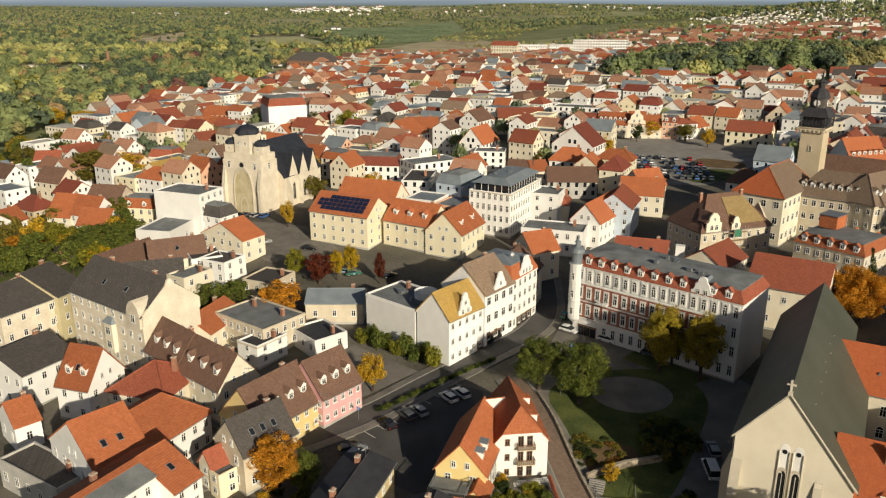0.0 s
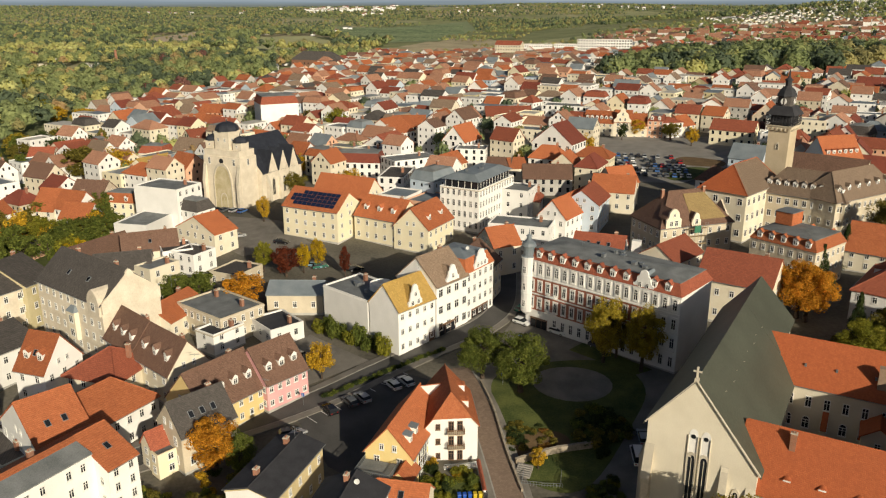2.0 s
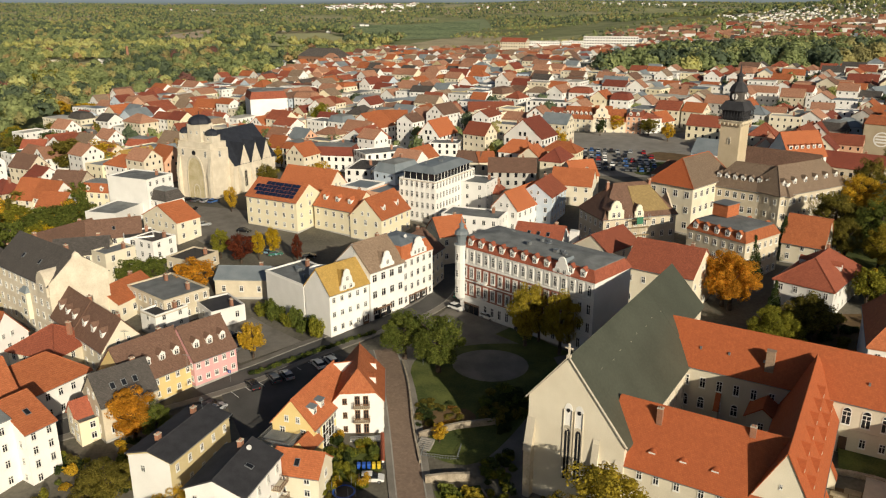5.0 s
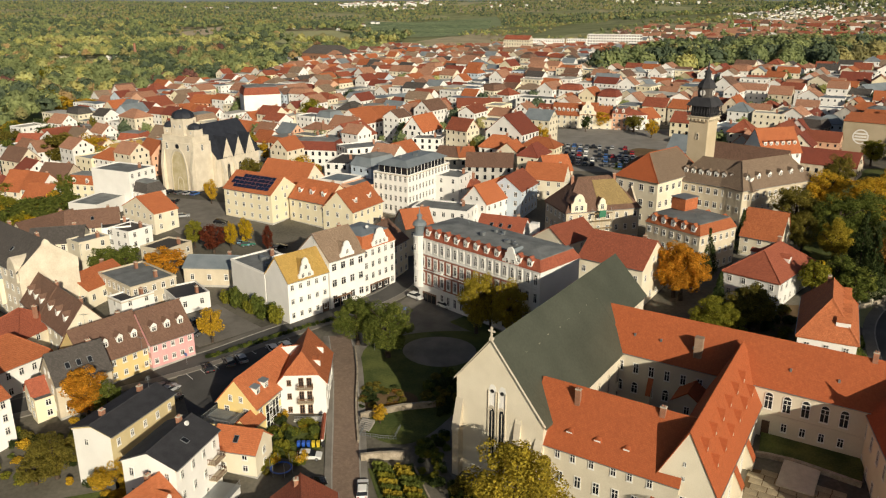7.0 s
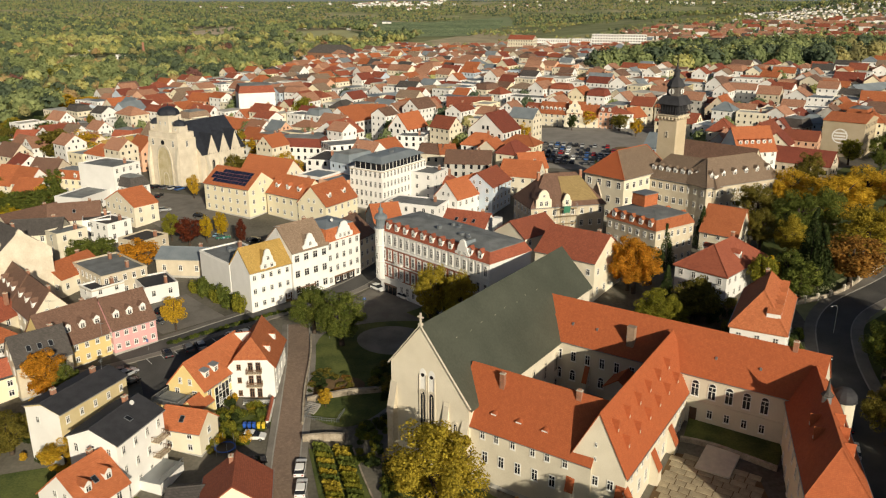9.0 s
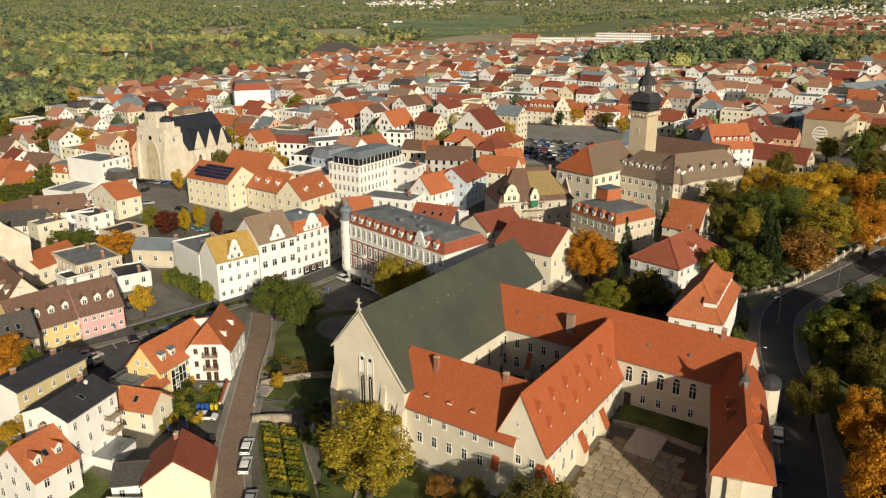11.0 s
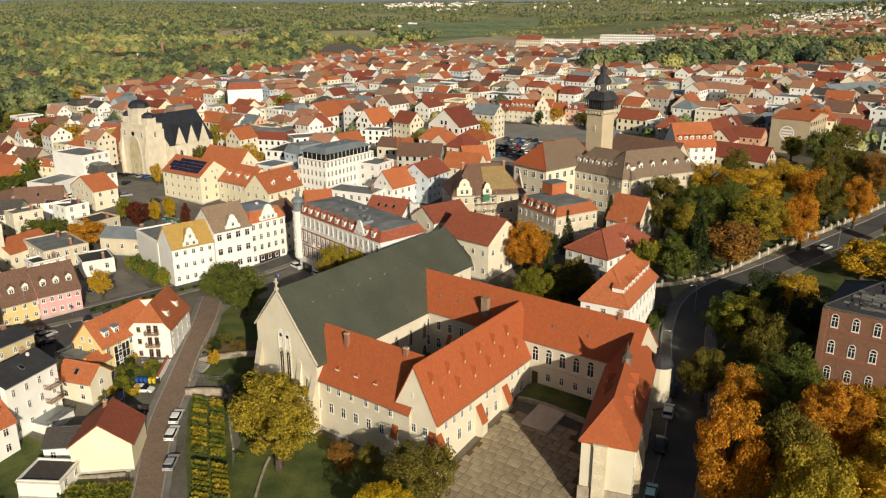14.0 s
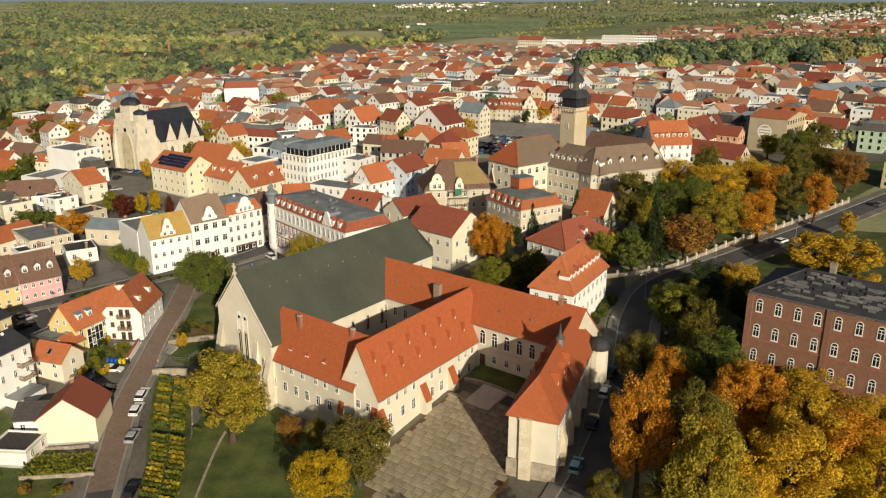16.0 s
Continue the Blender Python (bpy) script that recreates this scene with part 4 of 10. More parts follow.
def woodland(name, places, kind, tall, label, clumps=7, cards=40):
    """Far trees that nobody could count: one object of leafy clumps and loose sprays."""
    rng = np.random.default_rng(len(places) + len(kind))
    n = len(places)
    t = tall * rng.uniform(0.6, 1.25, n)
    r = t * rng.uniform(0.28, 0.44, n)
    c = np.stack((places[:, 0], places[:, 1], heights(places[:, 0], places[:, 1]) + t * 0.56), -1)
    size = np.stack((r, r, t * 0.42), -1)

    def around(k, lo, hi):
        d = rng.normal(size=(n, k, 3))
        d /= np.linalg.norm(d, axis=2)[:, :, None]
        d[:, :, 2] = np.abs(d[:, :, 2]) * 1.15 - 0.3
        return d, c[:, None, :] + d * size[:, None, :] * rng.uniform(lo, hi, (n, k))[:, :, None]
    d, p = around(clumps, 0.45, 0.92)
    rad = r[:, None] * rng.uniform(0.9, 1.6, (n, clumps)) / clumps ** 0.5
    bv, bf = BALL
    verts = (p[:, :, None, :] + bv * rad[:, :, None, None] * rng.uniform(0.6, 1.35, (n, clumps, len(bv)))[:, :, :, None]).reshape(-1, 3)
    faces = (bf[None] + (np.arange(n * clumps) * len(bv))[:, None, None]).reshape(-1, 3)
    d, p = around(cards, 0.78, 1.16)
    w = rng.normal(size=d.shape)
    u = np.cross(d, w)
    u /= np.linalg.norm(u, axis=2)[:, :, None]
    w = np.cross(d, u) + rng.normal(size=d.shape) * 0.3
    s = (r[:, None] * rng.uniform(0.10, 0.21, (n, cards)))[:, :, None]
    tri = np.stack((p - u * s - w * s, p + u * s - w * s * 0.6, p + w * s), 2).reshape(-1, 3)
    base = len(verts)
    verts = np.concatenate((verts, tri))
    faces = np.concatenate((faces, base + np.arange(len(tri)).reshape(-1, 3)))
    me = bpy.data.meshes.new(name)
    me.vertices.add(len(verts))
    me.vertices.foreach_set("co", verts.reshape(-1).astype(np.float32))
    me.loops.add(3 * len(faces))
    me.loops.foreach_set("vertex_index", faces.reshape(-1).astype(np.int32))
    me.polygons.add(len(faces))
    me.polygons.foreach_set("loop_start", np.arange(0, 3 * len(faces), 3, dtype=np.int32))
    me.materials.append(HAZED_WOOD_MAT[kind])
    me.update(calc_edges=True)
    return tagged(new(name, me), label, "trees", kind="stuff")


# ---- cars ----
PAINTS = {k: plain("paint_" + k, c, 0.25, 0.0, 0.6) for k, c in dict(white=(0.75, 0.75, 0.73), black=(0.012, 0.012, 0.014), silver=(0.35, 0.36, 0.37), blue=(0.05, 0.12, 0.30), red=(0.32, 0.02, 0.02), grey=(0.10, 0.105, 0.11), lightblue=(0.25, 0.42, 0.55), green=(0.03, 0.14, 0.10)).items()}
TYRE = plain("tyre_rubber", (0.015, 0.015, 0.015), 0.9)
RIM = plain("alloy_rim", (0.4, 0.4, 0.42), 0.35, 0.8)
LAMP = plain("lamp_glass", (0.55, 0.55, 0.52), 0.15)
TAIL = plain("tail_light", (0.35, 0.01, 0.01), 0.25)


def car_meshes(colour, van=False):
    key = ("car", colour, van)
    if key not in CACHE:
        b, g, w, r = Shape(), Shape(), Shape(), Shape()
        hl, hw = (2.6, 0.98) if van else (2.15, 0.89)
        top = 2.15 if van else 1.46
        prof = [(-hl, 0.35), (-hl, 0.70), (-hl + 0.1, 0.92), (hl - 1.25, 0.98), (hl - 0.15, 0.80), (hl, 0.62), (hl, 0.35)]
        b.solid([(x, -hw, z) for x, z in prof], [(x, hw, z) for x, z in prof])
        t = hw - 0.17
        cab = [(-hl + 0.12, 0.93), (-hl + (0.2 if van else 0.55), top - 0.04), (hl - (1.7 if van else 2.05), top), (hl - 1.05, 0.97)]
        n = len(g.v)
        g.solid([(x, -hw + (0.04 if z < 1 else 0.17), z) for x, z in cab], [(x, hw - (0.04 if z < 1 else 0.17), z) for x, z in cab])
        b.solid([(-hl + (0.2 if van else 0.5), -t - 0.02, top - 0.05), (hl - (1.65 if van else 2.0), -t - 0.02, top - 0.03), (hl - (1.65 if van else 2.0), t + 0.02, top - 0.03), (-hl + (0.2 if van else 0.5), t + 0.02, top - 0.05)], [(-hl + (0.3 if van else 0.6), -t + 0.05, top + 0.03), (hl - (1.75 if van else 2.1), -t + 0.05, top + 0.05), (hl - (1.75 if van else 2.1), t - 0.05, top + 0.05), (-hl + (0.3 if van else 0.6), t - 0.05, top + 0.03)])
        a = [2 * math.pi * i / 12 for i in range(12)]
        w.solid([(0.32 * math.cos(q), -0.11, 0.32 * math.sin(q)) for q in a], [(0.32 * math.cos(q), 0.11, 0.32 * math.sin(q)) for q in a])
        r.solid([(0.2 * math.cos(q), -0.12, 0.2 * math.sin(q)) for q in a], [(0.2 * math.cos(q), 0.12, 0.2 * math.sin(q)) for q in a])
        l = Shape().box(-0.03, -0.16, -0.06, 0.03, 0.16, 0.06)
        CACHE[key] = (b.mesh("body", [PAINTS[colour]]), g.mesh("glazing", [GLASS]), w.mesh("tyre", [TYRE]), r.mesh("rim", [RIM]), l.mesh("headlight", [LAMP]), l.mesh("tail_light", [TAIL]))
    return CACHE[key]


def car(x, y, rot, colour, van=False, group="parked cars", detail=True):
    z = ground_z(x, y) + 0.15
    d = 1.2
    zx = ground_z(x + d * math.cos(radians(rot)), y + d * math.sin(radians(rot))) - ground_z(x - d * math.cos(radians(rot)), y - d * math.sin(radians(rot)))
    root = empty("van" if van else "car", pose(x, y, z, 0, -math.degrees(math.atan2(zx, 2 * d)), rot), "parked %s %s on the paving" % (colour.replace("lightblue", "light blue"), "van" if van else "passenger car"), "van" if van else "car", group)
    b, g, w, r, hl, tl = car_meshes(colour, van)
    part("body", b, root)
    part("glazing", g, root, None, "dark car windows")
    L = 2.6 if van else 2.15
    hw = 0.98 if van else 0.89
    for sx in (-1, 1):
        for sy in (-1, 1):
            wh = part("wheel", w, root, shift(sx * L * 0.62, sy * (hw - 0.06), 0.32))
            if detail:
                part("rim", r, wh)
    if detail:
        for sy in (-1, 1):
            part("headlight", hl, root, shift(L, sy * hw * 0.68, 0.64))
            part("tail_light", tl, root, shift(-L, sy * hw * 0.70, 0.74))
    return root


# ---- the houses of the old town ----
house(-7.6, 224.4, -31.1, 16.2, 12.0, 4.8, 13.3, 5.0, "g", 2, "yellow", "orange", 2, dorm=(3, 0), chim=1)
house(3.6, 219.7, 63.2, 15.8, 11.4, 4.4, 12.4, 5.5, "g", 2, "yellow", "orange", 2, dorm=(2, 0), chim=0)
house(-22.5, 132.9, 49.8, 9.6, 10.5, 0.4, 6.9, 5.5, "g", 2, "pink", "brown", 2, dorm=(3, 0), chim=0, ws=1.6, win=(0.95, 1.25))
house(-30.8, 124.7, 55.0, 13.6, 11.0, -0.1, 6.2, 6.0, "g", 2, "ochre", "brown", 2, dorm=(4, 0), chim=1, ws=2.0, win=(0.9, 1.2))
house(-60.1, 215.5, 58.1, 8.6, 16.1, 4.2, 11.4, 4.0, "g", 2, "cream", "orange", 1, chim=0)
house(-72.6, 203.7, 23.9, 14.8, 10.0, 2.9, 9.4, 4.0, "g", 2, "cream", "brown", 1, sky=1)
house(-64.5, 201.3, 26.6, 8.1, 9.0, 3.2, 10.0, 0.5, "f", 2, "white", "dark", 1)
house(-171.7, 339.0, 4.6, 11.0, 10.0, 0.7, 8.3, 4.0, "g", 2, "cream", "red", 0)
house(-147.4, 325.2, 60.0, 15.0, 14.4, 1.4, 13.3, 4.0, "g", 4, "white", "red", 0)
house(-173.3, 433.8, 60.0, 15.0, 14.6, 0.2, 10.2, 6.0, "g", 3, "cream", "orange", 0)
house(-159.2, 451.7, 60.0, 15.0, 17.0, 0.9, 11.0, 5.0, "g", 3, "cream", "red", 0)
house(-119.1, 335.0, -10.1, 11.7, 10.0, 3.1, 11.4, 4.0, "m", 2, "white", "red", 0, dorm=(3, 0))
house(-109.5, 305.1, 60.0, 15.0, 17.0, 3.0, 10.0, 5.0, "g", 2, "cream", "khaki", 0)
house(-85.0, 421.0, 25.0, 20.0, 18.0, 4.4, 22.5, 5.0, "m", 3, "white", "red", 0, blind="0123", chim=0, label="tall white building with blank walls and a red mansard roof")
house(-71.8, 351.2, -29.7, 20.5, 10.0, 5.6, 13.6, 4.0, "g", 2, "cream", "orange", 0)
house(-209.4, 437.8, -30.0, 17.0, 15.0, -1.8, 6.2, 0.5, "f", 2, "green", "flatgrey", 0)
house(-108.6, 403.4, -31.3, 17.9, 10.0, 4.0, 12.0, 4.5, "g", 2, "white", "red", 0)
house(-112.4, 371.4, 42.8, 11.7, 10.0, 3.7, 11.6, 4.0, "g", 2, "cream", "red", 0)
house(-124.6, 452.6, -8.8, 22.6, 11.0, 3.0, 13.1, 4.0, "g", 3, "salmon", "orange", 0)
house(-155.3, 359.4, 36.6, 6.5, 9.0, 1.6, 11.2, 3.0, "m", 3, "white", "dark", 0)
house(-141.3, 340.5, 78.8, 16.1, 10.0, 2.0, 9.8, 0.5, "f", 2, "grey", "flatgrey", 0)
house(-26.2, 302.2, -6.1, 20.1, 11.0, 7.2, 14.4, 4.5, "m", 2, "white", "darkred", 0, dorm=(5, 0), chim=1)
house(-39.9, 307.1, -32.7, 13.1, 10.0, 6.8, 15.6, 3.5, "m", 3, "cream", "orange", 0, dorm=(3, 0))
house(-50.7, 314.6, -25.0, 8.4, 10.0, 6.5, 15.2, 4.0, "g", 3, "white", "orange", 0)
house(-16.8, 329.6, 60.0, 15.0, 17.0, 7.9, 15.7, 5.0, "g", 2, "white", "red", 0)
house(-18.2, 358.9, 60.0, 15.0, 17.0, 8.3, 17.1, 6.0, "g", 2, "white", "orange", 0)
house(-9.2, 372.0, 4.7, 14.0, 10.0, 9.0, 17.7, 4.5, "g", 3, "cream", "orange", 0)
house(15.2, 328.9, 60.0, 15.0, 10.7, 8.9, 18.6, 6.0, "g", 3, "white", "orange", 0)
house(19.2, 315.1, -8.3, 12.4, 10.0, 8.7, 17.3, 0.5, "f", 3, "white", "flatgrey", 0)
house(54.5, 312.8, 60.0, 15.0, 17.0, 9.0, 20.8, 7.0, "g", 3, "white", "darkred", 0)
house(49.2, 300.7, -21.8, 13.9, 9.0, 8.7, 16.3, 4.5, "h", 2, "white", "orange", 0)
house(29.8, 295.1, -16.5, 9.7, 9.0, 8.3, 13.9, 3.0, "g", 1, "cream", "brown", 0, chim=0)
house(35.6, 294.4, 14.3, 6.9, 9.0, 8.3, 13.9, 3.0, "g", 1, "cream", "orange", 0)
house(45.7, 275.2, -2.0, 17.5, 11.0, 7.6, 14.3, 4.0, "g", 2, "grey", "brown", 0)
house(33.8, 245.6, -20.8, 8.7, 11.1, 6.2, 16.9, 0.5, "f", 3, "white", "flatgrey", 1)
house(38.5, 249.6, -12.6, 5.7, 9.0, 6.6, 12.2, 3.5, "h", 1, "cream", "red", 1)
house(65.9, 253.3, -17.3, 14.1, 10.0, 7.1, 14.7, 4.5, "g", 2, "cream", "orange", 1)
house(68.6, 261.0, 20.8, 10.2, 10.0, 7.4, 16.0, 4.5, "g", 2, "cream", "orange", 1)
house(73.3, 420.7, -21.6, 27.6, 13.0, 11.7, 21.4, 0.5, "f", 3, "white", "flatgrey", 0)
house(-14.5, 439.9, 38.5, 46.0, 12.0, 8.8, 17.2, 2.5, "g", 2, "grey", "slate", 0, chim=0)
house(38.6, 396.5, 4.7, 23.4, 11.0, 10.7, 19.5, 4.0, "g", 2, "cream", "red", 0)
house(46.1, 478.6, 10.9, 29.2, 14.0, 11.8, 21.6, 0.5, "f", 3, "yellow", "flatgrey", 0)
house(-8.2, 269.7, -8.7, 9.3, 19.0, 6.9, 16.6, 0.5, "f", 3, "white", "dark", 0)
house(-5.0, 294.7, 31.3, 19.3, 12.0, 7.6, 17.3, 0.5, "f", 3, "white", "flatgrey", 0)
house(-22.4, 245.3, -26.0, 20.6, 11.0, 6.0, 14.8, 5.5, "g", 2, "cream", "orange", 1)
house(47.7, 230.5, 56.4, 22.4, 9.2, 5.3, 13.4, 5.0, "g", 2, "white", "orange", 1, chim=0)
house(54.0, 235.1, 66.4, 14.5, 11.0, 6.0, 15.7, 4.0, "g", 3, "blue", "red", 1)
house(32.5, 219.2, -17.5, 18.0, 10.0, 4.8, 12.6, 0.5, "f", 2, "white", "flatgrey", 1)
house(24.9, 200.5, 24.7, 8.5, 10.0, 3.4, 12.3, 4.0, "g", 2, "cream", "orange", 1)
hall_wing = house(99.0, 229.0, 46.7, 24.0, 14.8, 6.8, 21.6, 6.5, "h", 3, "cream", "tanbrown", 2, chim=0, ws=3.2, win=(1.5, 2.0))
house(116.9, 223.7, -38.9, 24.0, 12.0, 7.2, 20.3, 7.0, "h", 3, "beige", "hallbrown", 2, dorm=(9, 0), chim=0, ws=2.2, win=(1.3, 1.9))
house(129.4, 224.3, 32.8, 31.0, 12.0, 7.6, 20.6, 7.2, "h", 3, "beige", "hallbrown", 2, dorm=(6, 0), chim=0, ws=2.4)
mansard_house = house(99.7, 187.1, -50.1, 17.1, 15.0, 5.7, 17.2, 3.2, "m", 3, "beige", "orange", 2, dorm=(5, 3), chim=0, ws=2.2)
house(79.5, 168.4, -32.5, 16.5, 14.9, 3.6, 14.2, 5.0, "g", 2, "cream", "red", 2, chim=1, ws=3.0)
house(113.9, 166.2, 50.7, 21.4, 13.0, 5.6, 13.1, 5.0, "h", 2, "white", "red", 2, dorm=(1, 1), chim=1)
house(113.2, 129.6, 67.8, 21.3, 9.9, 2.7, 14.7, 6.5, "h", 3, "white", "orange", 2, dorm=(8, 0), chim=1, ws=2.3)
house(121.0, 192.0, -35.0, 10.5, 9.0, 7.0, 13.4, 6.4, "g", 2, "cream", "orange", 2, chim=0, label="cream villa with a steep orange roof among the trees")
house(-144.2, 248.4, 66.2, 10.5, 10.0, 0.9, 6.1, 3.5, "g", 1, "white", "orange", 1)
house(-122.3, 249.4, -13.6, 8.8, 12.0, 2.0, 8.7, 6.0, "g", 2, "cream", "orange", 1)
house(-113.4, 246.3, -23.0, 10.6, 10.0, 2.4, 9.7, 5.0, "g", 2, "white", "orange", 1)
house(-111.7, 256.8, -10.8, 12.2, 11.0, 2.5, 11.4, 4.5, "g", 2, "halftimber", "brown", 1)
house(-99.4, 253.3, -10.8, 11.8, 9.0, 3.3, 10.1, 4.0, "m", 2, "yellow", "orange", 1, dorm=(2, 0))
house(-80.5, 242.3, -21.2, 17.2, 12.0, 4.1, 18.1, 0.5, "f", 4, "white", "flatgrey", 1, blind='0')
house(-83.8, 231.1, -12.2, 11.2, 18.2, 3.6, 10.1, 0.5, "f", 1, "white", "flatgrey", 1, blind='0', ws=5, chim=0)
house(-70.6, 237.2, 61.2, 7.6, 10.0, 4.8, 11.5, 4.0, "m", 2, "white", "dark", 1)
stepped_house = house(-67.2, 159.2, -35.9, 26.7, 13.8, 0.4, 14.4, 6.0, "g", 4, "limewash", "dark", 2, blind='1', chim=2, sky=2)
house(-96.0, 161.3, 62.0, 13.3, 15.0, 0.1, 11.9, 4.0, "g", 3, "limewash", "dark", 2)
house(-92.8, 169.1, 73.3, 8.7, 18.0, 0.6, 12.3, 4.5, "g", 3, "ochregrey", "dark", 2)
house(-70.4, 180.9, 18.9, 13.5, 10.0, 1.7, 11.6, 3.0, "g", 3, "cream", "dark", 1)
house(-86.2, 201.5, 62.9, 18.2, 8.0, 2.2, 8.2, 3.5, "g", 1, "beige", "brown", 1)
house(-52.6, 144.0, -42.5, 12.1, 9.0, 0.2, 7.9, 5.5, "g", 2, "white", "brown", 2, dorm=(3, 0), chim=1)
house(-42.9, 135.5, -41.0, 13.9, 9.0, 0.1, 7.7, 5.5, "g", 2, "cream", "brown", 2, dorm=(3, 0), chim=1)
house(-41.0, 162.8, -37.5, 16.5, 12.0, 1.0, 8.4, 0.5, "f", 2, "beige", "flatgrey", 2, chim=2, ws=2.2)
house(-38.6, 153.9, -34.5, 6.0, 8.5, 0.8, 6.5, 0.5, "f", 2, "white", "black", 2)
house(-25.4, 174.9, 0.0, 13.4, 9.0, 2.0, 7.7, 1.8, "g", 1, "beige", "slate", 2, chim=1, ws=3.2)
house(-83.3, 142.2, 62.9, 12.1, 15.3, -0.6, 7.6, 3.0, "g", 2, "white", "dark", 2)
house(-66.9, 134.7, -17.5, 7.3, 9.8, -0.6, 7.1, 6.0, "g", 2, "white", "orange", 2, dorm=(2, 0), sky=1, chim=0)
house(-54.5, 135.2, -16.5, 12.1, 13.0, -0.3, 6.0, 4.0, "h", 2, "cream", "red", 1)
hipped_house = house(-50.8, 118.9, 243.2, 16.0, 14.0, -1.6, 6.0, 3.7, "g", 2, "white", "orange", 2, chim=1, ws=2.2, gablewin=False)
hip_end(hipped_house, 16.0, 14.0, 7.6, 3.7, 4.0, 0.0, "white", "orange")
house(-55.1, 110.7, 48.1, 8.9, 16.9, -1.7, 6.7, 6.0, "g", 2, "white", "orange", 2, sky=2, chim=0)
# tall white house: a wing stands forward, the rest lies back under a flatter grey roof
wing_house = house(-43.3, 101.7, 61.9, 5.4, 14.0, -3.2, 8.0, 3.6, "g", 4, "white", "orange", 2, chim=0, sky=1, ws=2.2, blind="3", win=(0.95, 1.5), gablewin=False)
s = Shape()
ring = [(-4.0, 0), (7.0, 0), (7.0, 11.2), (0, 14.8), (-0.9, 14.3), (-4.0, 13.3)]
s.solid([(-18.0, a, b) for a, b in ring], [(-2.71, a, b) for a, b in ring])
part("wall", s.mesh("wall", [WALLS["white"]]), wing_house, None, "set-back white rear wall")
s = Shape()
for ring, m in (([(7.4, 10.95), (0, 14.8), (0, 15.06), (7.4, 11.2)], 0), ([(-0.9, 14.34), (0, 14.8), (0, 15.06), (-0.9, 14.6)], 0), ([(-4.3, 13.25), (-0.9, 14.32), (-0.9, 14.54), (-4.3, 13.45)], 1)):
    s.solid([(-18.2, a, b) for a, b in ring], [(-2.9, a, b) for a, b in ring], m)
part("roof", s.mesh("roof", [ROOFS["orange"], ROOFS["flatgrey"]]), wing_house, None, "orange tiled roof with a flat grey lean-to part")
for x in (-4.6, -7.0, -11.2, -13.6):
    for z in (2.0, 5.0, 8.0, 11.0):
        window(wing_house, shift(x, -4.0, z), 0.95, 1.5)
for z in (2.0, 5.0, 8.2):
    window(wing_house, shift(-2.7, -5.5, z, 270), 0.8, 1.4)
part("chimney", chimney_mesh(1.2), wing_house, shift(-9.0, 1.2, 14.3), "brick chimney with a stone cap")
house(-30.9, 113.9, 47.0, 10.2, 8.4, -0.9, 6.9, 4.5, "g", 2, "beige", "dark", 2, chim=1, sky=3)
house(-36.6, 110.9, 49.2, 4.6, 3.4, -1.3, 4.2, 2.2, "g", 2, "cream", "red", 1, chim=0)
house(-34.6, 108.8, 49.2, 4.6, 2.6, -1.3, 3.9, 0.4, "f", 2, "cream2", "flatgrey", 1, chim=0)
house(-75.7, 124.7, 45.3, 4.4, 8.2, -1.2, 4.4, 3.0, "g", 1, "white", "orange", 1)
house(-63.9, 109.6, -32.0, 15.8, 6.3, -1.9, 3.9, 0.5, "f", 1, "grey", "dark", 1)
mustard_house = house(-13.4, 97.4, 73.0, 15.2, 7.8, -3.1, 8.2, 1.1, "g", 3, "yellow2", "black", 2, chim=2, blind='3', win=(0.8, 1.3))
terrace_house = house(-2.1, 89.0, 78.0, 11.8, 9.4, -4.6, 7.2, 2.0, "g", 3, "white", "black", 2, chim=1, sky=1, blind='', win=(0.85, 1.6), ws=2.3)
house(-3.0, 78.9, 69.4, 8.3, 10.2, -5.6, 1.6, 4.5, "g", 2, "white", "orange", 1, dorm=(2, 0), sky=1)
house(5.6, 99.0, -10.0, 8.2, 6.0, -3.5, 2.0, 2.5, "g", 2, "cream", "orange", 2, sky=1, chim=0)
balcony_house = house(12.2, 119.2, 96.6, 12.5, 8.8, -1.7, 6.3, 5.1, "g", 3, "white", "orange", 2, dorm=(2, 0), chim=0, blind="3", dormer="shed", gablewin=False)
hip_end(balcony_house, 12.5, 8.8, 8.0, 5.1, 1.6, 0.27, "white", "orange")
yellow_house = house(4.9, 113.3, 73.6, 15.6, 8.0, -2.0, 5.2, 4.6, "g", 2, "yellow3", "orange", 2, chim=0)
for x in (-5.2, -2.5):
    dormer_body, dormer_top = dormer_meshes("shed", "slate")
    do = part("dormer", dormer_body, yellow_house, shift(x, -3.0, 8.3), "white dormer with a flat grey roof")
    part("dormer_roof", dormer_top, do)
    part("dormer_window", simple_window_mesh(0.95, 1.1), do, shift(0, 0, 0.12))
# white wall that fills the valley between the two roofs
s = Shape()
ring = [(6.9, 9.7), (11.2, 10.3), (9.1, 6.4)]
s.solid([(x, 120.3, z) for x, z in ring], [(x, 120.6, z) for x, z in ring], 0)
s.solid([(6.8, 120.25, 9.72), (11.25, 120.25, 10.32), (11.5, 126.0, 6.9), (6.9, 125.0, 6.9)], [(6.8, 120.25, 9.9), (11.25, 120.25, 10.5), (11.5, 126.0, 7.1), (6.9, 125.0, 7.1)], 1)
part("valley_wall", s.mesh("valley_wall", [WALLS["white"], ROOFS["orange"]]), balcony_house, shift(12.2, 119.2, -1.7, 96.6).inverted(), "white wall between two tiled roofs")
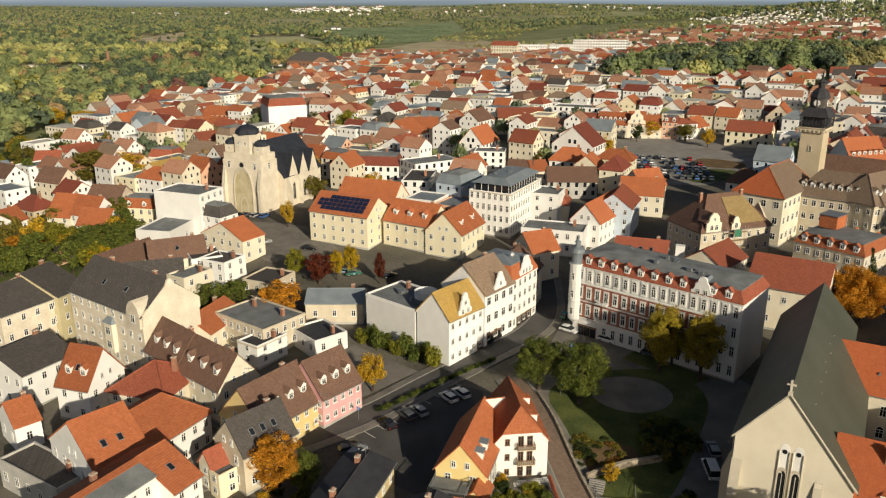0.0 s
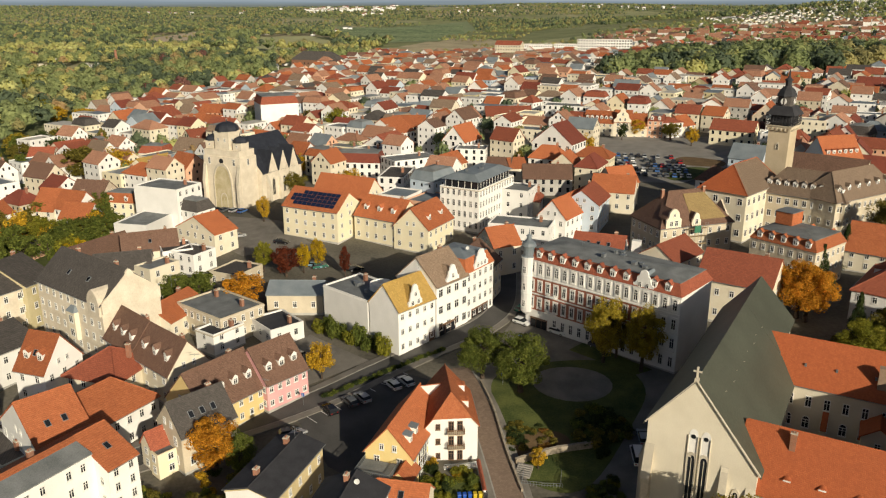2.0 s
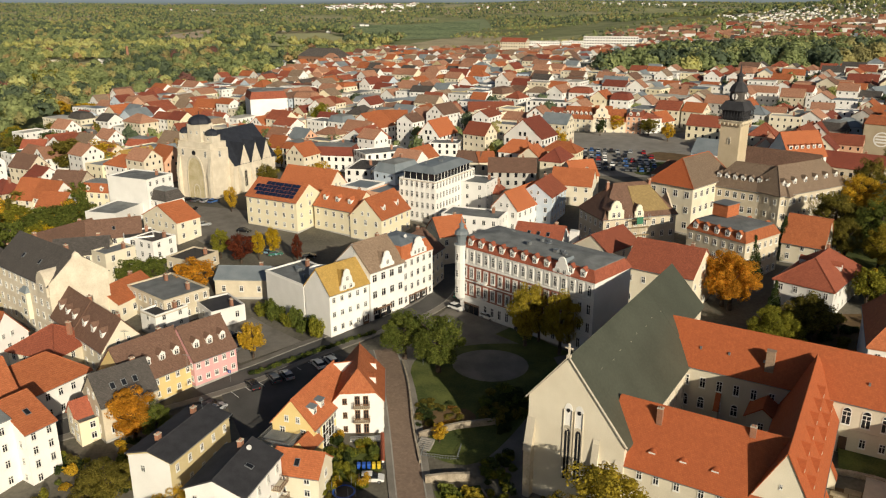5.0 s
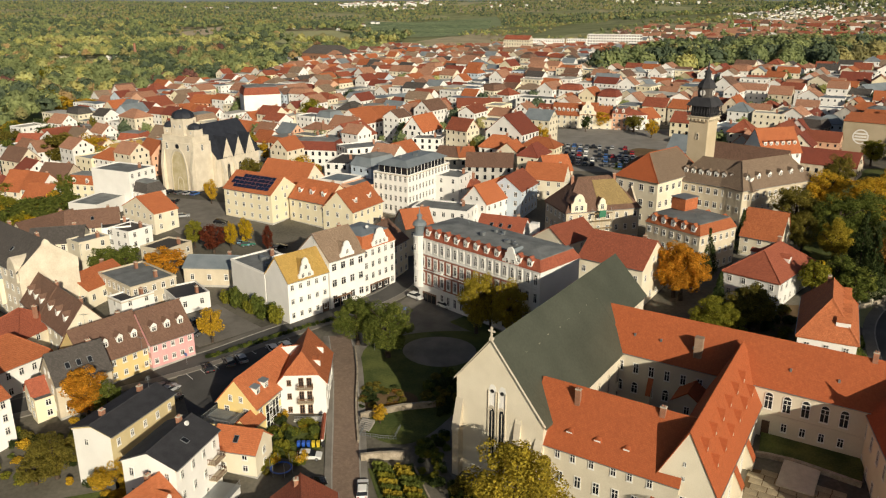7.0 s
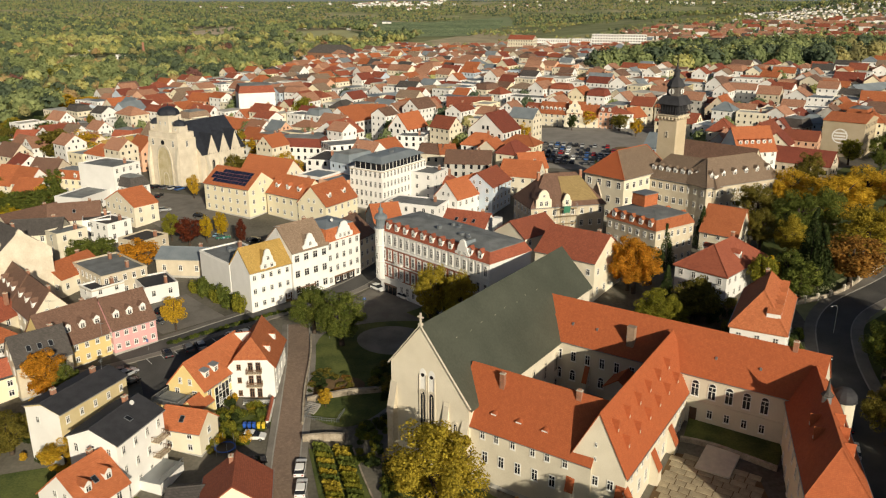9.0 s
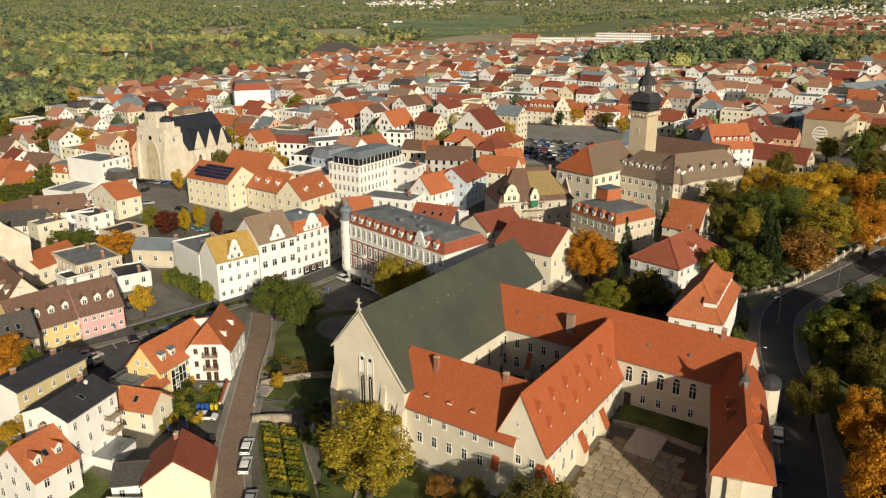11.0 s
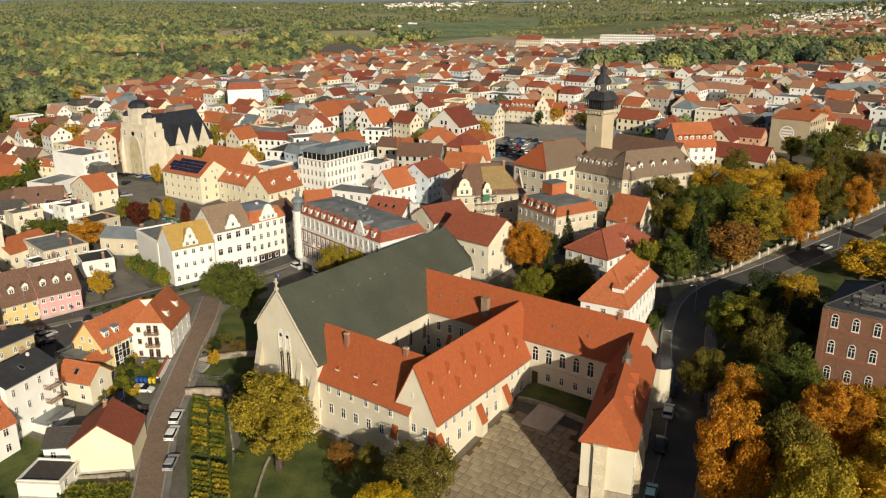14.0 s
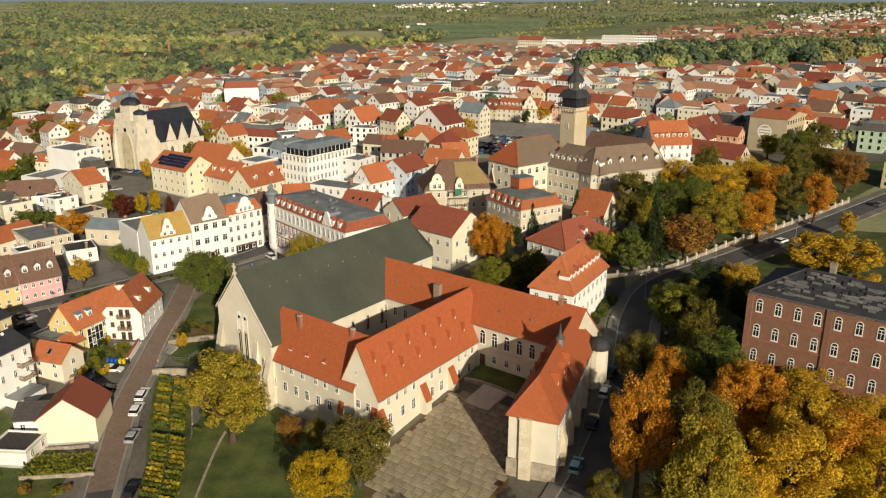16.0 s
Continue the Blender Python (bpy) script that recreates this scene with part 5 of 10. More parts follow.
house(20.2, 82.2, 105.0, 9.6, 10.4, -5.9, 0.1, 3.9, "g", 1, "cream2", "red", 2, chim=1, sky=0, blind='3')
house(14.2, 73.1, 4.1, 7.5, 6.7, -6.5, -2.5, 0.3, "f", 1, "white", "dark", 2, chim=0, blind='0')
house(151.0, 283.0, 17.0, 16.0, 13.0, 9.3, 19.6, 8.0, "g", 3, "white", "orange", 1, dorm=(6, 0), chim=0, dormer="shed", label="white house with a tall orange roof and a row of dormers")
house(169.1, 281.6, -34.1, 26.5, 11.0, 9.9, 15.6, 4.5, "g", 1, "halftimber", "darkred", 0)
house(164.6, 317.5, 60.0, 11.7, 17.0, 10.5, 18.2, 5.0, "g", 2, "cream", "red", 0)
house(169.8, 324.1, 54.4, 21.1, 10.0, 10.7, 19.4, 4.5, "g", 2, "ochre", "red", 0)
house(178.8, 331.3, 49.0, 9.7, 10.0, 11.2, 19.7, 4.5, "g", 2, "white", "darkred", 0)
house(184.3, 331.5, 47.1, 10.2, 10.0, 11.3, 20.9, 4.5, "m", 3, "grey", "dark", 0)
house(166.6, 389.1, 60.0, 15.0, 11.6, 12.1, 20.7, 6.0, "g", 2, "halftimber", "orange", 0, chim=1)
mural_house = house(202.2, 319.9, -33.8, 15.9, 23.3, 11.3, 26.0, 2.0, "g", 4, "tan", "orange", 0, blind='0', chim=0)
house(267.1, 489.7, -30.0, 17.0, 15.0, 15.1, 24.7, 5.0, "g", 3, "white", "darkred", 0, dorm=(5, 0))
house(241.1, 348.1, -48.2, 17.6, 12.0, 12.6, 19.1, 0.5, "f", 1, "white", "flatgrey", 0)
house(239.6, 314.2, -26.4, 9.8, 11.0, 12.1, 21.6, 4.0, "m", 3, "green", "dark", 0)
house(139.5, 355.7, -32.6, 19.4, 10.0, 11.1, 18.7, 4.0, "g", 2, "yellow", "red", 0)
house(239.8, 630.5, -56.9, 12.1, 10.0, 16.9, 24.5, 4.0, "g", 2, "white", "red", 0)
house(211.8, 502.6, -25.3, 12.4, 11.0, 14.5, 22.0, 4.0, "g", 2, "white", "red", 0)
house(131.0, 247.0, -40.0, 27.0, 12.0, 8.6, 20.6, 6.6, "g", 1, "beige", "brown", 0, blind='0123', chim=0)
house(233.5, 421.1, 36.0, 31.6, 12.0, 13.3, 22.1, 0.5, "f", 2, "cream", "flatgrey", 0)
house(267.2, 452.9, 35.0, 43.7, 12.0, 14.2, 23.1, 4.0, "g", 2, "white", "slate", 0)
house(266.4, 476.5, 60.0, 15.0, 17.0, 14.9, 22.5, 4.0, "g", 2, "cream", "red", 0)
house(-44.8, 190.2, -24.3, 9.1, 10.4, 2.8, 7.6, 0.3, "f", 1, "beige", "dark", 1)
house(-27.3, 159.4, -49.1, 9.7, 8.3, 1.1, 5.8, 0.3, "f", 1, "white", "black", 1)
house(-52.9, 163.7, 72.5, 13.9, 10.0, 1.0, 6.4, 3.0, "g", 1, "cream", "orange", 1)
house(-111.5, 216.9, -26.2, 8.5, 10.0, 1.9, 6.7, 0.3, "f", 1, "salmon", "dark", 1)
house(-61.1, 178.7, -32.0, 6.0, 8.8, 1.9, 12.6, 0.3, "f", 3, "cream", "flatgrey", 1)
house(-59.0, 198.5, -27.1, 9.1, 8.3, 3.2, 9.9, 0.3, "f", 2, "white", "dark", 1)
house(-108.5, 239.1, -8.9, 10.3, 9.0, 2.6, 8.4, 4.0, "g", 1, "white", "orange", 1)

# ---- single trees ----
tree(18.8, 138.6, 11.6, 10.8, "green", 2)
tree(26.2, 134.1, 13.4, 13.0, "green", 2)
tree(44.5, 146.5, 15.0, 9.0, "goldolive", 2)
tree(51.5, 142.5, 15.0, 9.0, "goldolive", 2)
tree(47.5, 148.5, 12.0, 7.0, "olive", 2)
tree(92.6, 161.8, 14.3, 12.7, "orange", 2)
tree(97.1, 140.0, 8.9, 9.2, "yellowgreen", 2)
tree(104.6, 145.7, 10.7, 11.1, "olive", 1)
tree(128.2, 161.9, 10.7, 7.6, "green", 1)
tree(123.6, 161.0, 8.9, 5.2, "yellow", 1)
tree(52.3, 81.2, 19.6, 16.0, "goldolive", 2)
tree(79.2, 70.7, 14.3, 12.8, "olive", 2)
tree(75.3, 62.8, 12.5, 10.1, "yellow", 2)
tree(64.1, 79.9, 7.1, 5.1, "rust", 2)
tree(69.1, 79.2, 7.1, 5.0, "olive", 2)
tree(137.2, 118.3, 14.3, 14.3, "yellowgreen", 2)
tree(138.9, 94.0, 16.1, 15.6, "green", 2)
tree(131.0, 92.1, 14.3, 8.5, "orange", 2)
tree(126.4, 101.0, 12.5, 9.4, "olive", 2)
tree(123.9, 68.2, 23.2, 11.2, "orange", 2)
tree(132.3, 69.6, 21.4, 11.7, "olive", 2)
tree(142.3, 80.2, 17.9, 12.0, "orange", 2)
tree(154.2, 89.4, 10.5, 13.4, "gold", 2)
tree(153.0, 68.9, 15.5, 16.0, "orange", 2)
tree(144.1, 62.7, 17.9, 14.4, "gold", 2)
tree(161.0, 78.8, 11.0, 11.5, "gold", 2)
tree(131.5, 56.5, 23.2, 11.7, "goldolive", 2)
tree(118.8, 64.4, 8.9, 6.5, "olive", 2)
tree(139.0, 62.9, 16.1, 10.8, "gold", 2)
tree(155.3, 61.3, 14.5, 12.8, "yellow", 2)
tree(132.4, 203.0, 16.1, 14.9, "olive", 2)
tree(140.0, 193.3, 16.1, 16.5, "green", 2)
tree(148.3, 225.2, 16.1, 12.5, "gold", 2)
tree(158.3, 214.0, 16.1, 20.7, "gold", 2)
tree(153.3, 179.3, 16.1, 18.0, "goldolive", 2)
tree(171.2, 225.7, 16.1, 14.3, "gold", 2)
tree(175.8, 211.1, 16.1, 15.9, "orange", 2)
tree(192.3, 247.4, 16.1, 13.9, "olive", 2)
tree(200.6, 247.7, 16.1, 15.8, "olive", 2)
tree(185.7, 201.6, 16.1, 10.4, "orange", 2)
tree(205.8, 239.1, 16.1, 14.6, "rust", 2)
tree(198.9, 279.8, 16.1, 11.6, "green", 2)
tree(211.8, 295.2, 16.1, 14.2, "olive", 2)
tree(161.4, 246.8, 16.1, 11.8, "olive", 2)
tree(149.0, 199.9, 16.1, 14.2, "green", 2)
tree(164.4, 179.9, 16.1, 13.3, "orange", 2)
tree(178.8, 204.5, 16.1, 13.4, "olive", 2)
tree(139.2, 237.7, 16.1, 11.3, "olive", 2)
tree(91.5, 163.9, 14.3, 11.7, "orange", 2)
tree(94.3, 140.4, 10.7, 10.5, "yellowgreen", 2)
tree(103.2, 146.0, 10.7, 9.6, "olive", 2)
tree(97.5, 167.0, 10.7, 6.2, "dark", 1)
tree(129.0, 154.4, 10.7, 10.6, "green", 1)
tree(121.9, 158.8, 10.7, 7.8, "yellowgreen", 1)
tree(135.7, 168.5, 16.1, 6.9, "dark", 1, True)
tree(115.2, 193.3, 10.7, 4.2, "dark", 1, True)
tree(142.9, 162.1, 14.3, 15.3, "rust", 1)
tree(173.4, 159.2, 10.7, 13.8, "gold", 1)
tree(181.5, 155.6, 10.7, 14.3, "gold", 1)
tree(189.9, 185.5, 8.9, 5.0, "gold", 1)
tree(98.0, 150.0, 10.7, 4.3, "dark", 1, True)
tree(146.0, 136.7, 10.7, 9.9, "dark", 1)
tree(-46.0, 274.3, 8.9, 10.0, "olive", 1)
tree(-49.1, 239.1, 8.9, 4.9, "gold", 1)
tree(-49.3, 308.6, 8.9, 7.1, "gold", 1)
tree(-19.5, 266.3, 8.9, 6.9, "gold", 1)
tree(-39.5, 175.0, 8.9, 11.7, "orange", 1)
tree(-55.6, 175.6, 8.9, 10.1, "green", 1)
tree(-50.9, 177.4, 8.9, 9.4, "green", 1)
tree(-39.3, 197.0, 8.9, 6.3, "yellowgreen", 1)
tree(-32.4, 193.6, 8.9, 8.3, "red", 1)
tree(-28.1, 196.2, 8.9, 4.1, "yellow", 1)
tree(-24.7, 199.3, 8.9, 4.9, "yellow", 1)
tree(-16.5, 193.8, 8.9, 3.4, "red", 1)
tree(-13.9, 139.4, 8.9, 5.9, "gold", 1)
tree(-100.7, 223.0, 8.9, 12.8, "green", 1)
tree(-101.9, 214.8, 8.9, 10.0, "green", 1)
tree(-95.2, 229.1, 8.9, 10.3, "green", 1)
tree(-93.0, 202.6, 8.9, 7.9, "yellow", 1)
tree(-63.0, 461.9, 8.9, 17.3, "olive", 1)
tree(-71.6, 447.2, 8.9, 9.8, "olive", 1)
tree(64.0, 318.0, 8.9, 8.9, "gold", 1)
tree(68.5, 350.1, 8.9, 8.6, "gold", 1)
tree(60.1, 296.7, 8.9, 6.5, "gold", 1)
tree(99.7, 374.3, 8.9, 8.1, "gold", 1)
tree(90.8, 365.9, 8.9, 5.6, "dark", 1)
tree(113.8, 366.9, 8.9, 10.2, "olive", 1)
tree(119.6, 352.5, 8.9, 6.6, "gold", 1)
tree(99.1, 509.0, 8.9, 18.4, "green", 1)
tree(91.6, 480.5, 8.9, 10.2, "gold", 1)
tree(159.3, 401.9, 8.9, 7.6, "gold", 1)
tree(177.1, 432.5, 8.9, 8.1, "gold", 1)
tree(37.9, 306.7, 8.9, 4.8, "olive", 1)
tree(-26.4, 108.2, 10.7, 9.7, "orange", 2)
tree(-21.8, 107.3, 8.9, 5.9, "green", 2)
tree(-23.8, 92.1, 8.9, 9.4, "olive", 2)
tree(-11.3, 87.8, 7.1, 8.9, "gold", 2)
tree(-26.5, 90.3, 5.4, 6.5, "olive", 1)
tree(-290.8, 562.1, 14.3, 23.9, "yellowgreen", 1)
tree(-256.0, 518.2, 12.5, 15.1, "gold", 1)
tree(-103.6, 216.9, 8.9, 14.4, "green", 1)
tree(-113.3, 223.6, 8.9, 11.2, "yellowgreen", 1)
tree(-95.9, 213.7, 7.1, 10.6, "green", 1)
tree(-124.2, 222.9, 7.1, 11.4, "orange", 1)
tree(-123.0, 212.7, 7.1, 9.2, "green", 1)
tree(-141.0, 310.7, 16.1, 20.2, "olive", 1)
tree(-123.7, 305.2, 16.1, 17.9, "gold", 1)
tree(-371.0, 709.5, 16.1, 28.2, "yellowgreen", 1)
tree(-225.2, 494.1, 12.5, 17.7, "gold", 1)
tree(66.4, 320.2, 12.5, 8.4, "gold", 1)
tree(67.6, 296.3, 12.5, 7.4, "goldolive", 1)
tree(62.1, 281.0, 10.7, 6.2, "gold", 1)
tree(100.0, 385.2, 10.7, 7.7, "gold", 1)
tree(135.3, 161.2, 14.3, 6.5, "dark", 1, True)
tree(135.2, 182.0, 12.5, 9.7, "goldolive", 2)
tree(102.6, 178.4, 10.7, 4.9, "dark", 1, True)
tree(129.9, 189.7, 12.5, 8.6, "olive", 2)
tree(193.3, 295.0, 10.7, 10.0, "yellowgreen", 1)

# ---- streets, yards and lawns ----
road("road", [(44, 48), (37, 60), (30, 78), (25, 92), (21, 113), (18, 128), (14, 143)], 4.6, COBBLE, "brown cobbled lane climbing past the gardens", 1.1)
road("road", [(-70, 95), (-32, 118), (-15, 130), (-3, 142), (10, 155), (20, 166), (25, 178), (27, 200)], 5.6, ASPHALT, "dark asphalt street with kerbs", 1.6)
road("road", [(107, 48), (115.4, 69), (120.6, 85), (125.4, 107), (128.6, 130), (136, 148), (157, 168), (199, 212), (260, 280)], 6.5, ASPHALT, "asphalt street beside the abbey", 2.2)
road("road", [(-95, 155), (-69, 157), (-41, 131), (-31, 120)], 4.6, PAVING, "narrow paved side street between house rows", 0.9)
area("square", [(14, 143), (24, 160), (30, 176), (36, 165), (58, 146), (62, 138), (44, 128), (30, 120), (22, 128)], 0.09, PAVING, "grey stone paving of the square", "pavement")
area("lawn", rounded([(20.5, 136), (23, 114), (28, 107), (36, 108), (46, 124), (51, 136), (47, 146), (36, 147), (26, 143)]), 0.13, LAWN, "mown lawn of the little park", "lawn")
area("lawn", [(38, 152), (50, 141), (54, 143), (42, 156)], 0.15, LAWN, "strip of lawn beside the square", "lawn")
area("footpath", [(36.8 + 8.0 * math.cos(math.pi * k / 12), 137.6 + 6.6 * math.sin(math.pi * k / 12)) for k in range(24)], 0.19, PAVING, "round gravelled place inside the lawn", "pavement")
area("bare_bank", rounded([(23.4, 119), (24, 114.6), (31, 115.8), (34, 119), (31, 121.6)]), 0.20, DRY, "brown bank with withered shrubs", "ground")
area("car_park", [(-16, 124), (-10, 131), (1, 142), (8, 138), (5, 122), (-2, 106), (-8, 110)], 0.12, ASPHALT, "dark asphalt car park", "pavement")
area("yard", [(-20, 160), (-5, 147), (-16, 137), (-30, 148)], 0.10, PAVING, "paved yard behind the pink house", "pavement")
area("church_square", [(-72, 250), (-44, 240), (-30, 218), (-48, 208), (-66, 226)], 0.10, PAVING, "paved square before the old church", "pavement")
area("market_square", [(68, 290), (70, 372), (100, 374), (136, 374), (140, 330), (112, 300), (98, 286)], 0.10, MARKET, "grey paved market square", "pavement")
area("lawn", rounded([(96, 290), (112, 296), (118, 306), (108, 312), (96, 302)]), 0.16, LAWN, "lawn on the market square", "lawn")
area("lawn", rounded([(104, 318), (120, 312), (124, 322), (110, 330)]), 0.16, DRY, "planted bed with brown autumn leaves", "lawn")
area("lawn", [(49, 62), (43, 84), (41, 97), (55, 93), (71, 81), (79, 76), (82, 60), (66, 45)], 0.12, LAWN, "green lawn below the abbey", "lawn")
area("vineyard_soil", [(43.5, 60), (38.6, 74), (32.6, 86), (27.2, 99.6), (34.8, 101.4), (41.4, 86.5), (46.8, 74), (51.5, 61)], 0.14, LAWN, "grassy ground of the vine plot", "ground")
area("church_yard", [(36, 108), (48, 88), (55, 92), (47, 98), (58, 120), (62, 138), (52, 140), (46, 124)], 0.11, PAVING, "paved strip along the church", "pavement")
area("park_lawn", [(140, 165), (160, 184), (205, 230), (250, 290), (190, 290), (140, 225), (128, 180)], 0.10, LAWN, "shaded lawn under the park trees", "lawn")
area("verge", [(128, 60), (130, 100), (134, 138), (150, 152), (190, 195), (230, 190), (230, 60)], 0.08, LAWN, "grass under the trees", "lawn")
area("garden", [(-46, 58), (28, 62), (26, 70), (18, 78), (4, 84), (-14, 90), (-30, 84)], 0.10, LAWN, "rough grass of the back gardens", "lawn")
area("garden", [(9, 101), (16, 100), (20, 107), (12, 109)], 0.12, LAWN, "small green front garden", "lawn")
area("garden", [(-150, 196), (-92, 200), (-96, 232), (-118, 240), (-155, 240)], 0.10, LAWN, "green back gardens of the old town", "lawn")
area("garden", [(-240, 230), (-160, 240), (-168, 330), (-180, 420), (-260, 420)], 0.10, LAWN, "meadow at the town edge", "lawn")
area("abbey_garden", [(97, 130), (118, 140), (122, 156), (104, 158), (84, 146), (86, 130)], 0.10, DRY, "shaded garden ground with fallen leaves", "ground")

# courtyard slabs, each its own stone
court = area("courtyard", [(81.5, 80), (91.0, 99.5), (97, 97), (103.5, 93), (104, 72), (100, 62), (86, 60), (79, 70)], 0.06, DRY, "courtyard paved with large stone slabs", "pavement")
COURT = [(81.8, 79.5), (91.0, 99.2), (97, 96.5), (103.5, 92.5), (103.4, 76), (100, 62), (86, 60), (80, 71)]


def inside(px, py, poly):
    hit = False
    for (ax, ay), (bx, by) in zip(poly, poly[1:] + poly[:1]):
        if (ay > py) != (by > py) and px < (bx - ax) * (py - ay) / (by - ay) + ax:
            hit = not hit
    return hit


rs = random.Random(4)
slab_kinds = []
for w in (1.7, 2.1, 2.6):
    s = Shape()
    b = 0.06
    s.solid([(-w / 2 + b, -0.66, -0.1), (w / 2 - b, -0.66, -0.1), (w / 2 - b, 0.66, -0.1), (-w / 2 + b, 0.66, -0.1)], [(-w / 2 + b * 1.5, -0.63, 0.05), (w / 2 - b * 1.5, -0.63, 0.05), (w / 2 - b * 1.5, 0.63, 0.05), (-w / 2 + b * 1.5, 0.63, 0.05)])
    slab_kinds.append((w, s.mesh("slab", [SLAB])))
ca, sa = math.cos(radians(-28.7)), math.sin(radians(-28.7))
for j in range(-17, 18):
    u = -22 + rs.uniform(0, 1)
    while u < 22:
        w, me = rs.choice(slab_kinds)
        px, py = 92 + (u + w / 2) * ca - j * 1.42 * sa, 81 + (u + w / 2) * sa + j * 1.42 * ca
        u += w
        if inside(px, py, COURT):
            z = ground_z(px, py)
            nx, ny = ground_z(px + 0.5, py) - ground_z(px - 0.5, py), ground_z(px, py + 0.5) - ground_z(px, py - 0.5)
            q = Vector((0, 0, 1)).rotation_difference(Vector((-nx, -ny, 1))).to_matrix().to_4x4()
            part("slab", me, court, Matrix.Translation((px, py, z + 0.10 + rs.uniform(-0.015, 0.02))) @ q @ pose(0, 0, 0, 0, 0, -28.7))
s = Shape()
s.solid([(-4.5, -2.8, -2), (4.0, -2.8, -2), (4.0, 2.8, -2), (-4.5, 2.8, -2)], [(-4.5, -2.8, -0.3), (4.0, -2.8, 0.75), (4.0, 2.8, 0.75), (-4.5, 2.8, -0.3)])
ramp = tagged(new("stone_ramp", s.mesh("stone_ramp", [STONE_TRIM])), "pale stone ramp up to the terrace", "ramp")
ramp.matrix_world = shift(98.4, 97.6, 0.75, 61.3)
area("terrace", [(93.5, 103), (98, 101), (107, 95), (110.5, 102), (95.5, 108.5)], 0.75, LAWN, "dark grassy terrace before the abbey wing", "lawn")
low_wall([(92.8, 102.6), (98, 100.6), (106.8, 94.6)], 0.5, 0.9, RUBBLE, "rubble retaining wall of the terrace")

# walls and rails by the lane, the gardens and the road
low_wall([(25.7, 101.4), (29, 102.2), (33.2, 102.6)], 0.5, 1.5, RUBBLE, "pale rubble garden wall")
low_wall([(35.2, 100.4), (38.6, 92.6), (41.8, 86.2)], 0.3, 0.35, RUBBLE, "low rubble wall between garden plots")
low_wall([(53, 60), (50, 78), (49.5, 84)], 0.35, 0.5, RUBBLE, "narrow stone edging across the lawn")
low_wall([(23.8, 112.4), (27, 114.2), (31, 115.8), (37.6, 117.4)], 0.5, 1.3, RUBBLE, "pale rubble wall above the steps")
low_wall([(24.5, 106), (22.4, 116), (20.6, 128), (18.5, 137)], 0.35, 0.7, RUBBLE, "low stone wall along the lane")
low_wall([(9.5, 74.5), (18, 75.5), (25.5, 77.5)], 0.35, 0.6, RUBBLE, "low garden wall below the small house")
wall_r = low_wall([(121, 151), (130, 153.5), (141, 160), (159, 180), (179, 200), (203, 226)], 0.4, 1.1, RUBBLE, "pale park wall along the road")
s = Shape()
s.box(-0.25, -0.25, -0.5, 0.25, 0.25, 1.6)
s.solid([(-0.33, -0.33, 1.6), (0.33, -0.33, 1.6), (0.33, 0.33, 1.6), (-0.33, 0.33, 1.6)], [(-0.05, -0.05, 1.95), (0.05, -0.05, 1.95), (0.05, 0.05, 1.95), (-0.05, 0.05, 1.95)])
pier = s.mesh("pier", [STONE_TRIM])
for p in spline([(121, 151), (130, 153.5), (141, 160), (159, 180), (179, 200), (203, 226)], 4.0):
    part("pier", pier, wall_r, shift(p.x, p.y, ground_z(p.x, p.y), 40))
steps = tagged(new("stone_steps"), "worn stone steps between the lane and the church yard", "steps")
steps.matrix_world = shift(25.3, 111.2, ground_z(25.3, 111.2), -20)
stepm = Shape().box(-1.3, -0.2, -0.6, 1.3, 0.2, 0.0).mesh("step", [KERB])
for i in range(6):
    part("step", stepm, steps, shift(0, -1.6 + i * 0.4, 0.15 + i * 0.16))
railm = Shape()
railm.box(-1.7, -0.03, 0.85, 1.7, 0.03, 0.91)
railm.box(-1.7, -0.03, 0.4, 1.7, 0.03, 0.45)
for k in range(8):
    railm.box(-1.7 + k * 0.48, -0.025, 0, -1.65 + k * 0.48, 0.025, 0.88)
railm = railm.mesh("railing", [ZINC])
for x, y, r in ((26.2, 107.6, -8), (29.5, 107.3, -3), (31.2, 109.2, 80), (24.9, 109.6, 80)):
    ob = tagged(new("railing", railm), "grey metal railing by the steps", "railing", "railings by the steps")
    ob.matrix_world = shift(x, y, ground_z(x, y), r)

coped = low_wall([(17.4, 110.9), (17.9, 107.6), (18.3, 104.3)], 0.4, 1.7, WALLS["white"], "white rendered garden wall under a red tiled coping")
part("coping", Shape().solid([(17.05, 111.0, 0.88), (17.75, 111.0, 0.88), (17.4, 111.0, 1.2)], [(17.95, 104.2, -0.36), (18.65, 104.2, -0.36), (18.3, 104.2, -0.04)]).mesh("coping", [ROOFS["red"]]), coped, None, "red tiled coping")

# vine rows: thin leafy rows with grass between, the two plots parted by a path
rng = np.random.default_rng(8)
plots = {"yellowgreen": [], "goldolive": [], "green": []}
for j in range(29):
    y = 61.5 + j * 1.35
    if 81.0 < y < 84.0:
        continue
    cx = np.interp(y, (60, 74.3, 86, 100), (47.6, 42.8, 37.2, 31.2))
    for x0, x1 in ((-3.5, -0.5), (0.4, 3.3)):
        n = 260
        xs = cx + rng.uniform(x0, x1, n)
        ys = y + rng.normal(0, 0.11, n) - (xs - cx) * 0.15
        z = heights(xs, ys) + 0.15 + 1.35 * rng.uniform(0, 1, n) ** 0.7
        p = np.stack((xs, ys, z), -1)
        u, w = rng.normal(size=(n, 3)) * 0.11, rng.normal(size=(n, 3)) * 0.11
        plots[("yellowgreen", "goldolive", "goldolive", "green")[int(rng.integers(0, 4))]].append(np.stack((p - u - w, p + u - w, p + u + w, p - u + w), 1))
